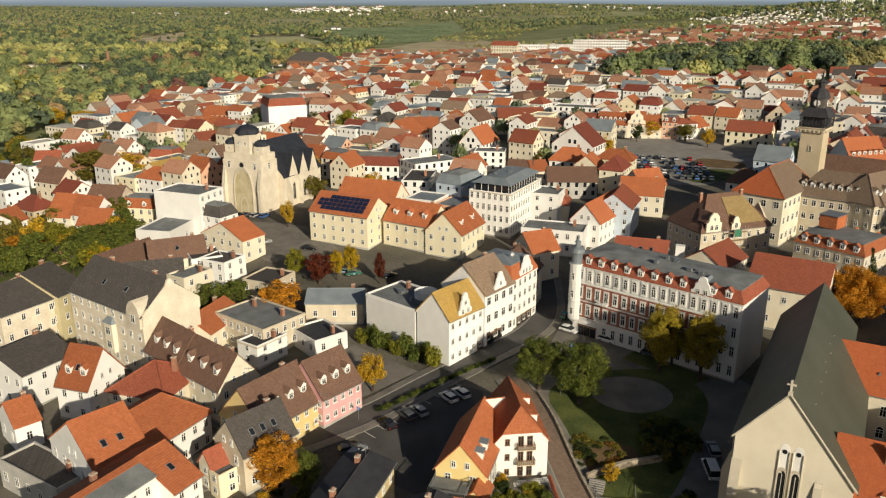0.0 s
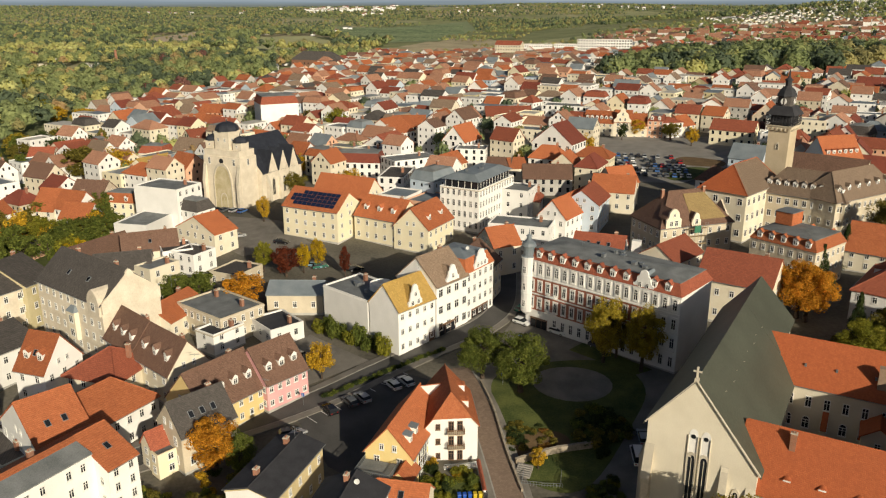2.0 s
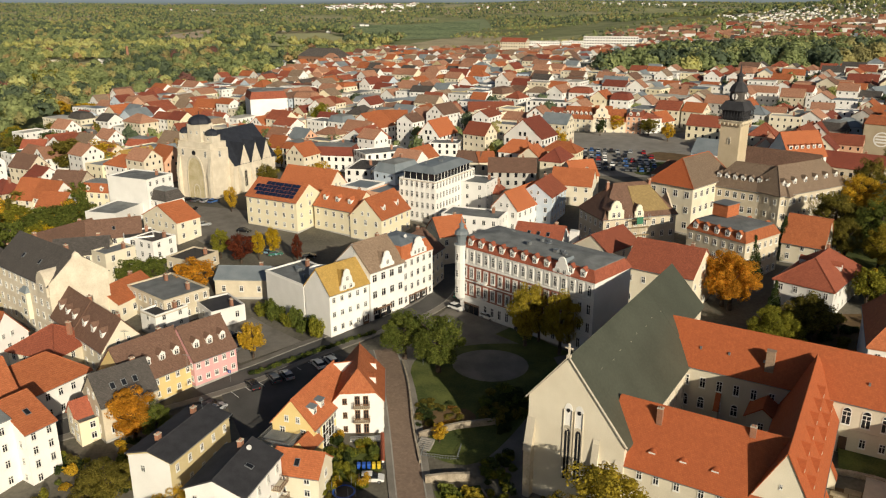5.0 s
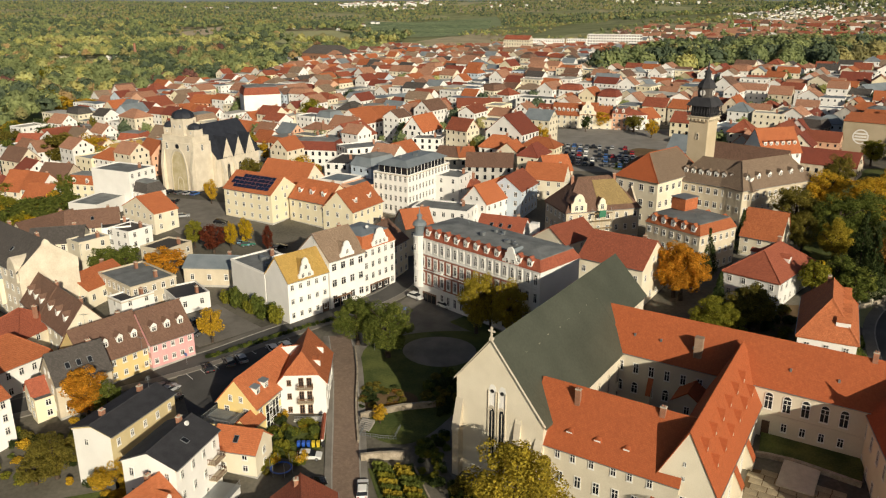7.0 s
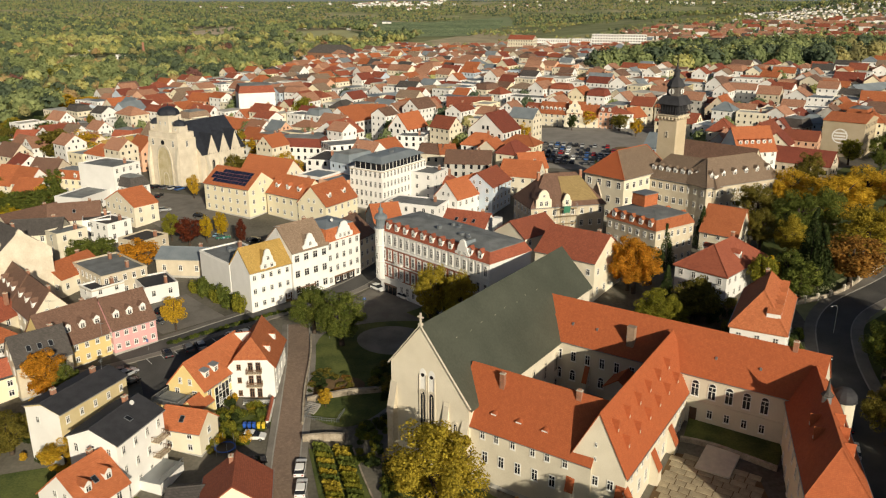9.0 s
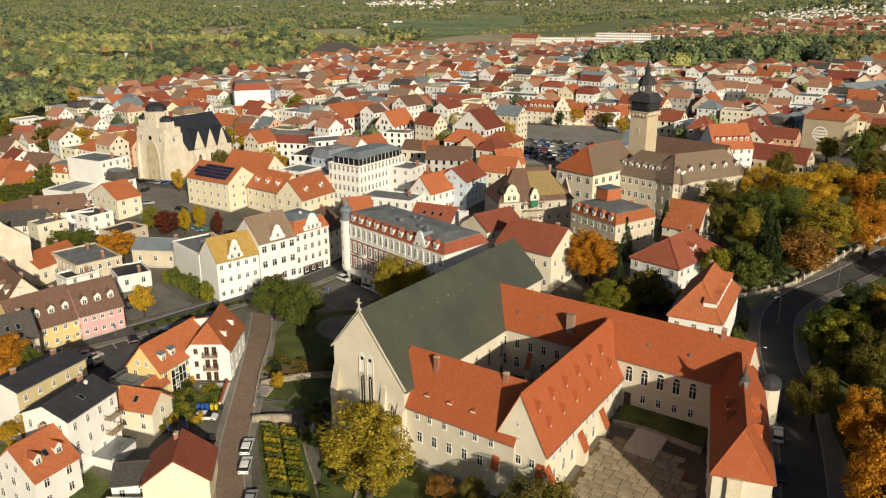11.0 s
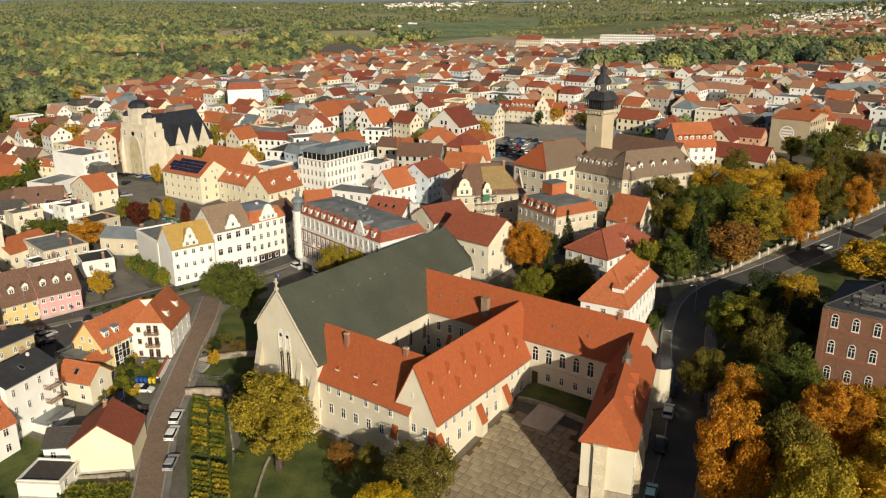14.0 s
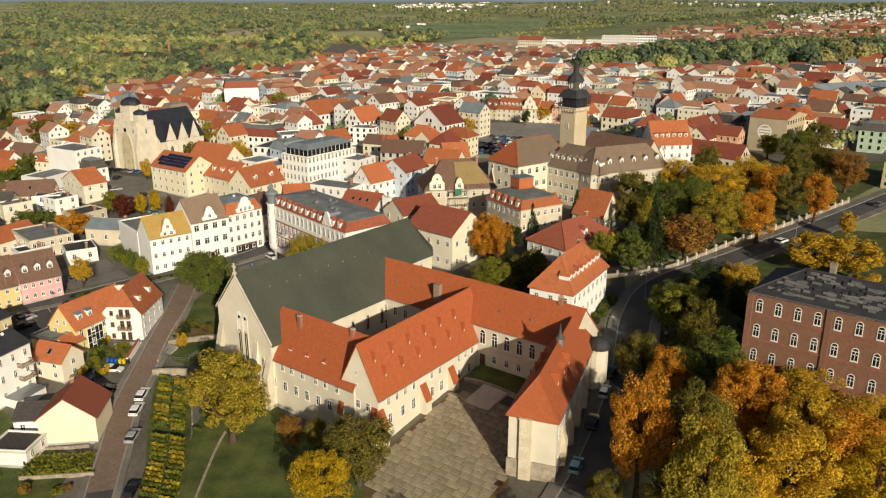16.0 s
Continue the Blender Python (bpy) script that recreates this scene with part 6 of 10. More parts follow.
for kind, quads in plots.items():
    tagged(new("vines", quads_mesh("vines", np.concatenate(quads), LEAF_MAT[kind])), "rows of vines with %s leaves" % LEAF_WORD[kind], "vines", kind="stuff")

# ---- the abbey ----
def lancet(w, h, depth=0.25, n=6):
    """A pointed opening: outline points, x across and z up."""
    out = [(-w / 2, 0), (w / 2, 0), (w / 2, h)]
    for i in range(1, n):
        t = i / n
        out.append((w / 2 * math.cos(t * math.pi / 2) ** 0.8, h + w * 0.95 * math.sin(t * math.pi / 2)))
    out.append((0, h + w * 0.95))
    return out + [(-x, z) for x, z in out[-2:2:-1]] + [(-w / 2, h)]


def lancet_window(parent, m, w, h, label="tall pointed church window", mat=None):
    key = ("lancet", w, h)
    if key not in CACHE:
        a, b = Shape(), Shape()
        o, i = lancet(w + 0.5, h), lancet(w, h)
        n = len(o)
        for k in range(n):
            j = (k + 1) % n
            q = [o[k], o[j], i[j], i[k]]
            a.solid([(x, -0.16, z) for x, z in q], [(x, 0.03, z) for x, z in q])
        a.box(-0.05, -0.1, 0.05, 0.05, 0.03, h + w * 0.4)
        b.solid([(x, -0.05, z) for x, z in i], [(x, 0.02, z) for x, z in i])
        CACHE[key] = (a.mesh("window", [STONE_TRIM]), b.mesh("pane", [GLASS]))
    a, b = CACHE[key]
    wi = part("window", a, parent, m, label)
    part("pane", b, wi)


def buttress(parent, m, w, d, h, mat, cap):
    s = Shape()
    s.box(-w / 2, -d, 0, w / 2, 0.1, h * 0.62, 0)
    s.solid([(-w / 2, -d, h * 0.62), (w / 2, -d, h * 0.62), (w / 2, 0.1, h * 0.62), (-w / 2, 0.1, h * 0.62)], [(-w / 2, -0.1, h), (w / 2, -0.1, h), (w / 2, 0.1, h), (-w / 2, 0.1, h)], 0)
    s.solid([(-w / 2 - 0.1, -d - 0.1, h * 0.62 - 0.05), (w / 2 + 0.1, -d - 0.1, h * 0.62 - 0.05), (w / 2 + 0.1, -0.05, h + 0.03), (-w / 2 - 0.1, -0.05, h + 0.03)], [(-w / 2 - 0.1, -d - 0.1, h * 0.62 + 0.12), (w / 2 + 0.1, -d - 0.1, h * 0.62 + 0.12), (w / 2 + 0.1, -0.05, h + 0.2), (-w / 2 - 0.1, -0.05, h + 0.2)], 1)
    part("buttress", s.mesh("buttress", [mat, cap]), parent, m, "sloping masonry buttress")


def abbey_church():
    root = empty("church", shift(48.0, 97.2, -3.0, 60.4), "cream abbey church with a steep green-grey slate roof", "church")
    g = 3.0                                      # heights below count from the foot, 3 m under the datum
    top, le, re_, ce = 23.0 + g, 15.0 + g, 11.0 + g, 14.6 + g
    s = Shape()
    s.solid([(0, 6.4, 0), (0, -9.6, 0), (0, -9.6, re_), (0, 0, top - 0.1), (0, 6.4, le)], [(35, 6.4, 0), (35, -9.6, 0), (35, -9.6, re_), (35, 0, top - 0.1), (35, 6.4, le)])
    ring = [(35, 6.4), (35, -6.4), (53.0, -6.4), (57.5, -2.6), (57.5, 2.6), (53.0, 6.4)]
    s.solid([(x, y, 0) for x, y in ring], [(x, y, ce) for x, y in ring])
    part("wall", s.mesh("wall", [WALLS["abbey"]]), root)
    r = Shape()
    t = 0.25
    r.solid([(-0.25, -10.2, re_ - 0.7), (-0.25, 0, top), (-0.25, 0, top + t), (-0.25, -10.2, re_ - 0.7 + t)], [(35.3, -10.2, re_ - 0.7), (35.3, 0, top), (35.3, 0, top + t), (35.3, -10.2, re_ - 0.7 + t)])
    r.solid([(35.3, -6.9, ce - 0.1), (35.3, 0, top), (35.3, 0, top + t), (35.3, -6.9, ce - 0.1 + t)], [(53.2, -6.9, ce - 0.1), (51.5, 0, top), (51.5, 0, top + t), (53.2, -6.9, ce - 0.1 + t)])
    r.solid([(-0.25, 7.0, le - 0.7), (-0.25, 7.0, le - 0.7 + t), (-0.25, 0, top + t), (-0.25, 0, top)], [(53.2, 7.0, le - 0.7), (53.2, 7.0, le - 0.7 + t), (51.5, 0, top + t), (51.5, 0, top)])
    e = [(53.2, -6.9, ce - 0.1), (58.0, -2.8, ce - 0.1), (58.0, 2.8, ce - 0.1), (53.2, 7.0, le - 0.7)]
    for a, b in zip(e, e[1:]):
        up = lambda p: (p[0], p[1], p[2] + t)
        r.face([up(a), up(b), (51.5, 0, top + t)])
        r.face([a, b, up(b), up(a)])
    part("roof", r.mesh("roof", [ROOFS["copper"]]), root)
    c = Shape()
    c.box(-0.3, -0.35, re_ - 0.2, 0.35, 0.35, re_)
    for sy, ez, ey in ((-1, re_, 9.9), (1, le, 6.7)):
        c.solid([(-0.32, sy * ey, ez - 0.35), (0.0, sy * ey, ez - 0.35), (0.0, sy * (ey + 0.2), ez - 0.25), (-0.32, sy * (ey + 0.2), ez - 0.25)], [(-0.32, 0, top + 0.12), (0.0, 0, top + 0.12), (0.0, 0, top + 0.32), (-0.32, 0, top + 0.32)])
    part("coping", c.mesh("coping", [STONE_TRIM]), root, None, "pale stone coping of the gable")
    x = Shape()
    x.box(-0.12, -0.14, top + 0.3, 0.12, 0.14, top + 2.3)
    x.box(-0.10, -0.6, top + 1.45, 0.10, 0.6, top + 1.7)
    x.box(-0.3, -0.3, top, 0.3, 0.3, top + 0.5)
    part("cross", x.mesh("cross", [STONE_TRIM]), root, None, "stone cross on the gable")
    # west face: x is -, so windows turn by 270
    for y in (-2.2, -0.4):
        lancet_window(root, shift(0, y, g + 2.0, 270), 1.0, 8.2)
        o = lancet(1.35, 12.2)
        n = Shape().solid([(a, -0.03, b) for a, b in o], [(a, 0.02, b) for a, b in o])
        part("niche", n.mesh("niche", [WHITE_TRIM]), root, shift(0, y, g + 1.9, 270), "tall white plastered window niche")
        for e_ in (-0.72, 0.64):
            part("niche_edge", Shape().box(e_, -0.22, 0, e_ + 0.08, 0.02, 12.4).mesh("niche_edge", [STONE_TRIM]), root, shift(0, y, g + 1.9, 270), "stone edge of the window niche")
        part("niche_opening", Shape().lathe(0, 0, [(0.34, 0.0), (0.34, 0.06)], 12).mesh("niche_opening", [GLASS]), root, Matrix.Translation((-0.05, y, g + 14.2)) @ Matrix.Rotation(radians(-90), 4, "Y"), "small round opening at the niche top")
    buttress(root, shift(0, -9.0, 0, 270), 1.2, 1.4, 11.0, WALLS["stone"], STONE_TRIM)
    buttress(root, shift(0, -5.2, 0, 270), 0.9, 0.8, 13.5, WALLS["abbey"], STONE_TRIM)
    buttress(root, shift(0, 5.8, 0, 270), 1.2, 1.4, 14.0, WALLS["stone"], STONE_TRIM)
    lancet_window(root, shift(0, -7.0, g + 4.0, 270), 0.7, 2.4)
    for i in range(5):
        lancet_window(root, shift(13 + i * 4.6, -9.6, g + 4.8, 0), 0.8, 2.6, "narrow pointed nave window")
        lancet_window(root, shift(13 + i * 4.6, -9.6, g + 0.4, 0), 1.0, 1.6, "pointed cloister arch")
    for i in range(6):
        buttress(root, shift(4 + i * 9.4, 6.4, 0, 180), 1.1, 1.8, 15.0, WALLS["abbey"], STONE_TRIM)
        lancet_window(root, shift(8.6 + i * 9.0, 6.4, g + 5.0, 180), 1.4, 6.0, "tall pointed nave window")
    for i in range(3):
        lancet_window(root, shift(40 + i * 4.5, -6.4, g + 9.2, 0), 0.9, 3.0)
    for a, b, tr_ in ((55.3, -4.5, 40), (57.5, 0, 90), (55.3, 4.5, 140)):
        lancet_window(root, shift(a, b, g + 6.0, tr_), 1.2, 5.0)
    guard = Shape().box(-0.06, -0.02, 0, 0.06, 0.02, 0.35).mesh("snow_guard", [STONE_TRIM])
    for i in range(8):
        part("snow_guard", guard, root, pose(6 + i * 4.0, -3.0 - 0.4 * (i % 2), top - 3.7 + 0.1, 40, 0, 0), "small metal roof hook")


abbey_church()


def spike(parent, m, roof):
    """A small pointed dormer with a narrow dark slit."""
    key = ("spike", roof)
    if key not in CACHE:
        a, b = Shape(), Shape()
        a.solid([(-0.30, -0.4, -0.3), (0.30, -0.4, -0.3), (0, -0.55, 1.95)], [(-0.03, 1.0, 1.75), (0.03, 1.0, 1.75), (0, 1.0, 1.98)], 0)
        b.solid([(-0.15, -0.5, 0.0), (0.15, -0.5, 0.0), (0.08, -0.53, 0.5), (-0.08, -0.53, 0.5)], [(-0.15, -0.3, 0.0), (0.15, -0.3, 0.0), (0.08, -0.3, 0.5), (-0.08, -0.3, 0.5)], 0)
        CACHE[key] = (a.mesh("dormer", [ROOFS[roof]]), b.mesh("dormer_opening", [STONE_TRIM]))
    d = part("dormer", CACHE[key][0], parent, m, "tiny pointed roof dormer")
    part("dormer_opening", CACHE[key][1], d)


def eyebrow(parent, m):
    key = "eyebrow"
    if key not in CACHE:
        s = Shape()
        a = [math.pi * i / 8 for i in range(9)]
        ring = [(0.7 * math.cos(q), 0.42 * math.sin(q)) for q in a]
        s.solid([(x, -0.3, z) for x, z in ring], [(x * 0.3, 1.3, z * 0.2 + 0.9) for x, z in ring], 0)
        s.box(-0.5, -0.34, 0.02, 0.5, -0.28, 0.24, 1)
        CACHE[key] = s.mesh("dormer", [ROOFS["abbeyred"], WHITE_TRIM])
    part("dormer", CACHE[key], parent, m, "low eyebrow dormer")


AB = dict(group="wings of the abbey", name="abbey_wing", chim=0)
w1 = house(67.3, 93.2, -28.9, 24.2, 10.8, -3.0, 7.9, 7.9, "g", 2, "abbey", "abbeyred", 2, blind="0123", gablewin=False, label="cream abbey wing with an orange-red tiled roof beside the church", **AB)
for i in range(7):
    x = -10.4 + i * 3.05
    window(w1, shift(x + (0.5 if i % 3 == 1 else 0), -5.4, 8.7), 0.95, 1.5)
    window(w1, shift(x + 1.0, -5.4, 4.5), 1.15, 2.1)
for i in range(3):
    eyebrow(w1, shift(-5.5 + i * 4.6, -4.1, 13.0))
part("chimney", chimney_mesh(2.2), w1, shift(-5.6, -1.4, 17.0), "brick chimney with a stone cap")
part("chimney", chimney_mesh(1.6), w1, shift(7.5, -0.4, 18.0), "brick chimney with a stone cap")
d1 = house(84.2, 98.2, 62.5, 35.0, 9.0, -3.2, 7.6, 8.8, "g", 2, "abbey", "abbeyred", 2, blind="0123", gablewin=False, label="cream abbey wing with a steep roof full of tiny pointed dormers", **AB)
for x in (-14.6, -12.2, -9.8, -7.2, -1.8, 0.8, 7.2, 9.6, 12.0):
    window(d1, shift(x, -4.5, 8.1), 0.9, 1.45)
for x in (-14.2, -10.6, -7.4, -1.6, 1.4, 7.4, 11.0):
    window(d1, shift(x, -4.5, 4.2), 1.1, 2.2)
for y in (-2.3, 0.1, 2.3):
    window(d1, shift(-17.5, y, 7.4, 270), 1.05, 1.7)
for y in (-1.9, 1.4):
    window(d1, shift(-17.5, y, 3.6, 270), 1.1, 2.1)
for z in (11.6, 14.0):
    part("slit_window", simple_window_mesh(0.42, 0.7), d1, shift(-17.5, 0.3, z, 270), "small gable opening")
for j in range(2):
    for i in range(6):
        f = 0.30 + 0.32 * j
        spike(d1, shift(-14 + i * 4.9 - 1.2 * j, -4.5 * (1 - f), 10.8 + 8.8 * f - 0.1), "abbeyred")
for x in (-17.0, -4.5, 4.5):
    buttress(d1, shift(x, -4.5, 0, 0), 1.7, 1.5, 8.0, WALLS["abbey"], ROOFS["abbeyred"])
buttress(d1, shift(-17.5, 3.9, 0, 270), 1.2, 0.9, 8.5, WALLS["abbey"], ROOFS["abbeyred"])
buttress(d1, shift(-17.5, -3.9, 0, 270), 1.2, 0.9, 8.5, WALLS["abbey"], ROOFS["abbeyred"])
n1 = house(93.4, 116.0, -28.7, 51.5, 11.8, -1.0, 11.0, 6.2, "g", 2, "abbey", "abbeyred", 2, blind="01", label="long cream abbey wing with arched windows", **AB)
for i in range(15):
    x = -23.5 + i * 2.95
    if -2.5 < x < 3.2:
        continue
    if x < 0:
        window(n1, shift(x, -5.9, 8.0), 1.1, 2.1)
        window(n1, shift(x, -5.9, 3.9), 1.3, 1.7, None, True)
    else:
        window(n1, shift(x, -5.9, 7.7), 1.45, 2.5, None, True)
        if i != 10:
            window(n1, shift(x, -5.9, 4.0), 1.05, 1.7)
        else:
            part("door", Shape().box(-0.65, -0.06, 0, 0.65, 0.03, 3.0).mesh("door", [DOOR]), n1, shift(x, -5.9, 2.4), "dark wooden door")
for x in (-14.6, -8.7):
    buttress(n1, shift(x, -5.9, 0, 0), 0.8, 1.3, 7.6, WALLS["abbey"], ROOFS["abbeyred"])
part("string_course", Shape().box(2.5, -6.02, 6.7, 25.7, -5.9, 6.95).mesh("string_course", [STONE_TRIM]), n1, None, "stone band between the storeys")
c = Shape()
c.box(-0.72, -0.6, -3, 0.72, 0.6, 2.2, 0)
c.box(-0.78, -0.66, 2.2, 0.78, 0.66, 2.34, 1)
part("chimney", c.mesh("chimney", [CHIMNEY_PALE, CHIMNEY_PALE]), n1, shift(-7.0, -4.2, 15.0), "broad stone chimney")
part("chimney", chimney_mesh(1.5), n1, shift(20.5, -0.2, 18.2), "brick chimney with a stone cap")
for x in (-19, -14, -8, 8.5, 16):
    part("roof_vent", Shape().box(-0.18, -0.18, 0, 0.18, 0.18, 0.5).mesh("roof_vent", [ZINC]), n1, shift(x, -3.6, 14.5), "small roof vent")
g1 = house(110.9, 89.8, 78.0, 33.0, 8.0, -2.4, 10.0, 6.0, "h", 2, "abbey", "abbeyred", 2, blind="3", ws=4.0, win=(1.1, 2.6), label="narrow cream abbey wing with hipped roof and ridge turret", **AB)
s = Shape()
s.box(-1.0, -0.7, 0, 1.0, 0.1, 12.2)
s.box(-1.15, -0.85, 12.2, 1.15, 0.1, 12.4)
part("pier", s.mesh("pier", [WALLS["stone"]]), g1, shift(-16.5, 1.0, 0, 270), "tall sandstone pier on the end wall")
part("base_course", Shape().box(-4.2, -0.25, 0, 4.2, 0.05, 4.4).mesh("base_course", [RUBBLE]), g1, shift(-16.5, 0, 0, 270), "rubble base of the end wall")
t = Shape()
t.tube(0, 0, -1.8, 0.9, 0.72, 0.7, 8, 0)
t.tube(0, 0, 0.9, 1.05, 0.95, 0.95, 8, 1)
t.tube(0, 0, 1.05, 1.7, 0.88, 0.34, 8, 1)
t.tube(0, 0, 1.7, 3.8, 0.32, 0.03, 8, 1)
part("ridge_turret", t.mesh("ridge_turret", [ZINC, ROOFS["dark"]]), g1, shift(1.6, -0.1, 18.0), "slim zinc-clad ridge turret with a needle")
for x in (-9.5, -5.0, -1.0):
    spike(g1, shift(x, -2.0, 12.4 + 3.0), "abbeyred")
for x in (-6.0, -2.0):
    spike(g1, shift(x, 2.0, 12.4 + 3.0, 180), "abbeyred")
for x in (-12, -6, 0, 6):
    buttress(g1, shift(x, -4.0, 0, 0), 1.0, 0.9, 10.0, WALLS["stone"], STONE_TRIM)
o = Shape()
o.tube(0, 0, 0, 12.5, 1.9, 1.9, 12, 0)
o.tube(0, 0, 12.5, 12.8, 2.2, 2.2, 12, 1)
for k in range(5):
    a, b = math.pi / 2 * k / 5, math.pi / 2 * (k + 1) / 5
    o.tube(0, 0, 12.8 + 1.9 * math.sin(a), 12.8 + 1.9 * math.sin(b), 2.1 * math.cos(a), max(0.05, 2.1 * math.cos(b)), 12, 1)
part("stair_turret", o.mesh("stair_turret", [WALLS["abbey"], ROOFS["black"]], False), g1, shift(14.0, -5.2, 0), "round stair turret with a grey dome")


# ---- the white row and the brick corner house on the square ----
def curved_gable(parent, m, w, h, wins, roof, depth=4.0):
    """A white gable with a curved outline in front of the roof."""
    s = Shape()
    pts = [(-w / 2, 0), (w / 2, 0), (w / 2, h * 0.32), (w * 0.40, h * 0.36), (w * 0.33, h * 0.52), (w * 0.30, h * 0.66), (w * 0.22, h * 0.72)]
    pts += [(w * 0.20 * math.cos(a), h * 0.80 + h * 0.2 * math.sin(a)) for a in (0.2, 0.7, 1.2, math.pi / 2)]
    pts += [(-x, z) for x, z in pts[-2:1:-1]]
    s.solid([(x, -0.15, z) for x, z in pts], [(x, 0.25, z) for x, z in pts])
    gb = part("gable", s.mesh("gable", [WALLS["white"]]), parent, m, "white curved gable over the eaves")
    r = Shape()
    for sx in (-1, 1):
        r.solid([(sx * w * 0.46, 0.25, h * 0.2), (0, 0.25, h * 0.8), (0, 0.25, h * 0.86), (sx * w * 0.46, 0.25, h * 0.26)], [(sx * w * 0.46, depth, h * 0.2), (0, depth, h * 0.8), (0, depth, h * 0.86), (sx * w * 0.46, depth, h * 0.26)])
    r.solid([(-w * 0.42, 0.25, 0), (w * 0.42, 0.25, 0), (w * 0.42, 0.25, h * 0.25), (0, 0.25, h * 0.78), (-w * 0.42, 0.25, h * 0.25)], [(-w * 0.42, depth, 0), (w * 0.42, depth, 0), (w * 0.42, depth, h * 0.25), (0, depth, h * 0.78), (-w * 0.42, depth, h * 0.25)], 1)
    part("gable_roof", r.mesh("gable_roof", [ROOFS[roof], WALLS["white"]]), gb)
    for x, z in wins:
        part("gable_window", simple_window_mesh(0.8, 1.1), gb, shift(x, -0.15, z))


def shop_front(parent, m, w, label="dark glazed shop front"):
    s = Shape()
    s.box(-w / 2, -0.08, 0.3, w / 2, 0.03, 2.7, 1)
    s.box(-w / 2 - 0.1, -0.16, 2.7, w / 2 + 0.1, 0.03, 3.1, 0)
    for i in range(4):
        x = -w / 2 + i * w / 3
        s.box(x - 0.05, -0.12, 0.3, x + 0.05, 0.03, 2.7, 0)
    part("shop_front", s.mesh("shop_front", [FRAME_BROWN, GLASS]), parent, m, label)


ROW = dict(group="white house row on the square", trim=WHITE_TRIM)
a1 = house(1.6, 156.0, 48.9, 11.4, 9.0, 1.2, 12.4, 4.8, "g", 3, "white", "khaki", 2, ws=1.8, win=(1.0, 1.45), blind="3", chim=0, label="white corner house with ochre tiled roof and curved gable", **ROW)
curved_gable(a1, shift(-0.6, -4.5, 10.4), 4.2, 5.6, ((-0.9, 0.9), (0.9, 0.9), (0, 2.8)), "khaki")
part("door", Shape().box(-0.9, -0.08, 0, 0.9, 0.03, 2.9).mesh("door", [DOOR]), a1, shift(4.6, -4.5, 0.5), "arched dark doorway")
a2 = house(7.9, 165.8, 50.9, 11.1, 12.0, 1.5, 14.6, 5.4, "g", 3, "white", "tanbrown", 2, ws=2.3, win=(1.5, 1.9), chim=1, label="white four-storey house with paired windows and a brown tiled roof", **ROW)
curved_gable(a2, shift(0, -6.0, 12.6), 4.4, 4.4, ((0, 1.2),), "tanbrown")
shop_front(a2, shift(-1.8, -6.0, 0.5), 5.5)
a3 = house(14.0, 174.5, 56.0, 12.0, 12.0, 1.5, 14.6, 4.0, "m", 4, "white", "orange", 2, ws=2.1, win=(1.1, 1.7), chim=1, top="slate", label="white four-storey house with an orange mansard and raised attic", **ROW)
curved_gable(a3, shift(0.4, -6.0, 12.9), 6.0, 4.8, ((-1.5, 0.7), (0, 0.7), (1.5, 0.7)), "slate")
shop_front(a3, shift(0, -6.0, 0.5), 7.0)
house(17.7, 183.6, 68.0, 7.9, 12.0, 1.8, 12.3, 4.5, "g", 3, "cream", "brown", 2, ws=2.0, chim=1, **ROW)
a5 = house(-7.9, 164.2, 48.9, 11.4, 15.0, 1.2, 12.2, 0.5, "f", 3, "white", "flatgrey", 2, blind="3", label="white flat-roofed rear wing with a blank side wall", chim=1, **ROW)
roof_clutter(a5, 11, 15, 10.8, 4, 3)
rot_ = Shape().lathe(0, 0, [(2.6, 0), (2.6, 1.6), (2.3, 1.6), (2.3, 0.2)], 18)
part("light_well", rot_.mesh("light_well", [WALLS["white"]]), a5, shift(2.2, -3.5, 10.7), "round white light well on the flat roof")

br = house(48.4, 158.8, -41.1, 37.6, 14.0, 1.5, 18.9, 3.0, "m", 4, "white", "red", 2, blind="01", dorm=(11, 0), chim=2, trim=WHITE_TRIM, top="flatgrey", label="red brick and white corner house, mansard roof")
STOREY = 4.1
facing = Shape().box(-18.0, -7.05, 0, 13.0, -7.0, STOREY - 0.3).mesh("brick_facing", [WALLS["facebrick"]])
for r in (1, 2):
    part("brick_facing", facing, br, shift(0, 0, 1.0 + r * STOREY + 0.2), "red brick facing between white surrounds")
surround = Shape()
for q in ((-0.70, -0.12, -0.15, -0.52, 0.05, 2.4), (0.52, -0.12, -0.15, 0.70, 0.05, 2.4), (-0.72, -0.18, 2.4, 0.72, 0.05, 2.65), (-0.72, -0.18, -0.3, 0.72, 0.05, -0.15)):
    surround.box(*q)
surround = surround.mesh("window_surround", [WHITE_TRIM])
for r in range(4):
    for i in range(17):
        x = -17.2 + i * 2.18
        z = 1.0 + r * STOREY + 0.9
        if r == 0 and (i in (0, 1, 2) or i == 8):
            continue
        if r in (1, 2, 3):
            part("window_surround", surround, br, shift(x, -7.0, z))
        window(br, shift(x, -7.05, z), 1.04, 2.3 if r < 3 else 1.9, None, r == 3)
for r in (1, 2, 3):
    part("string_course", Shape().box(-18.9, -7.14, 0, 18.9, -7.0, 0.28).mesh("string_course", [WHITE_TRIM]), br, shift(0, 0, 1.0 + r * 4.1 - 0.1), "white moulded band")
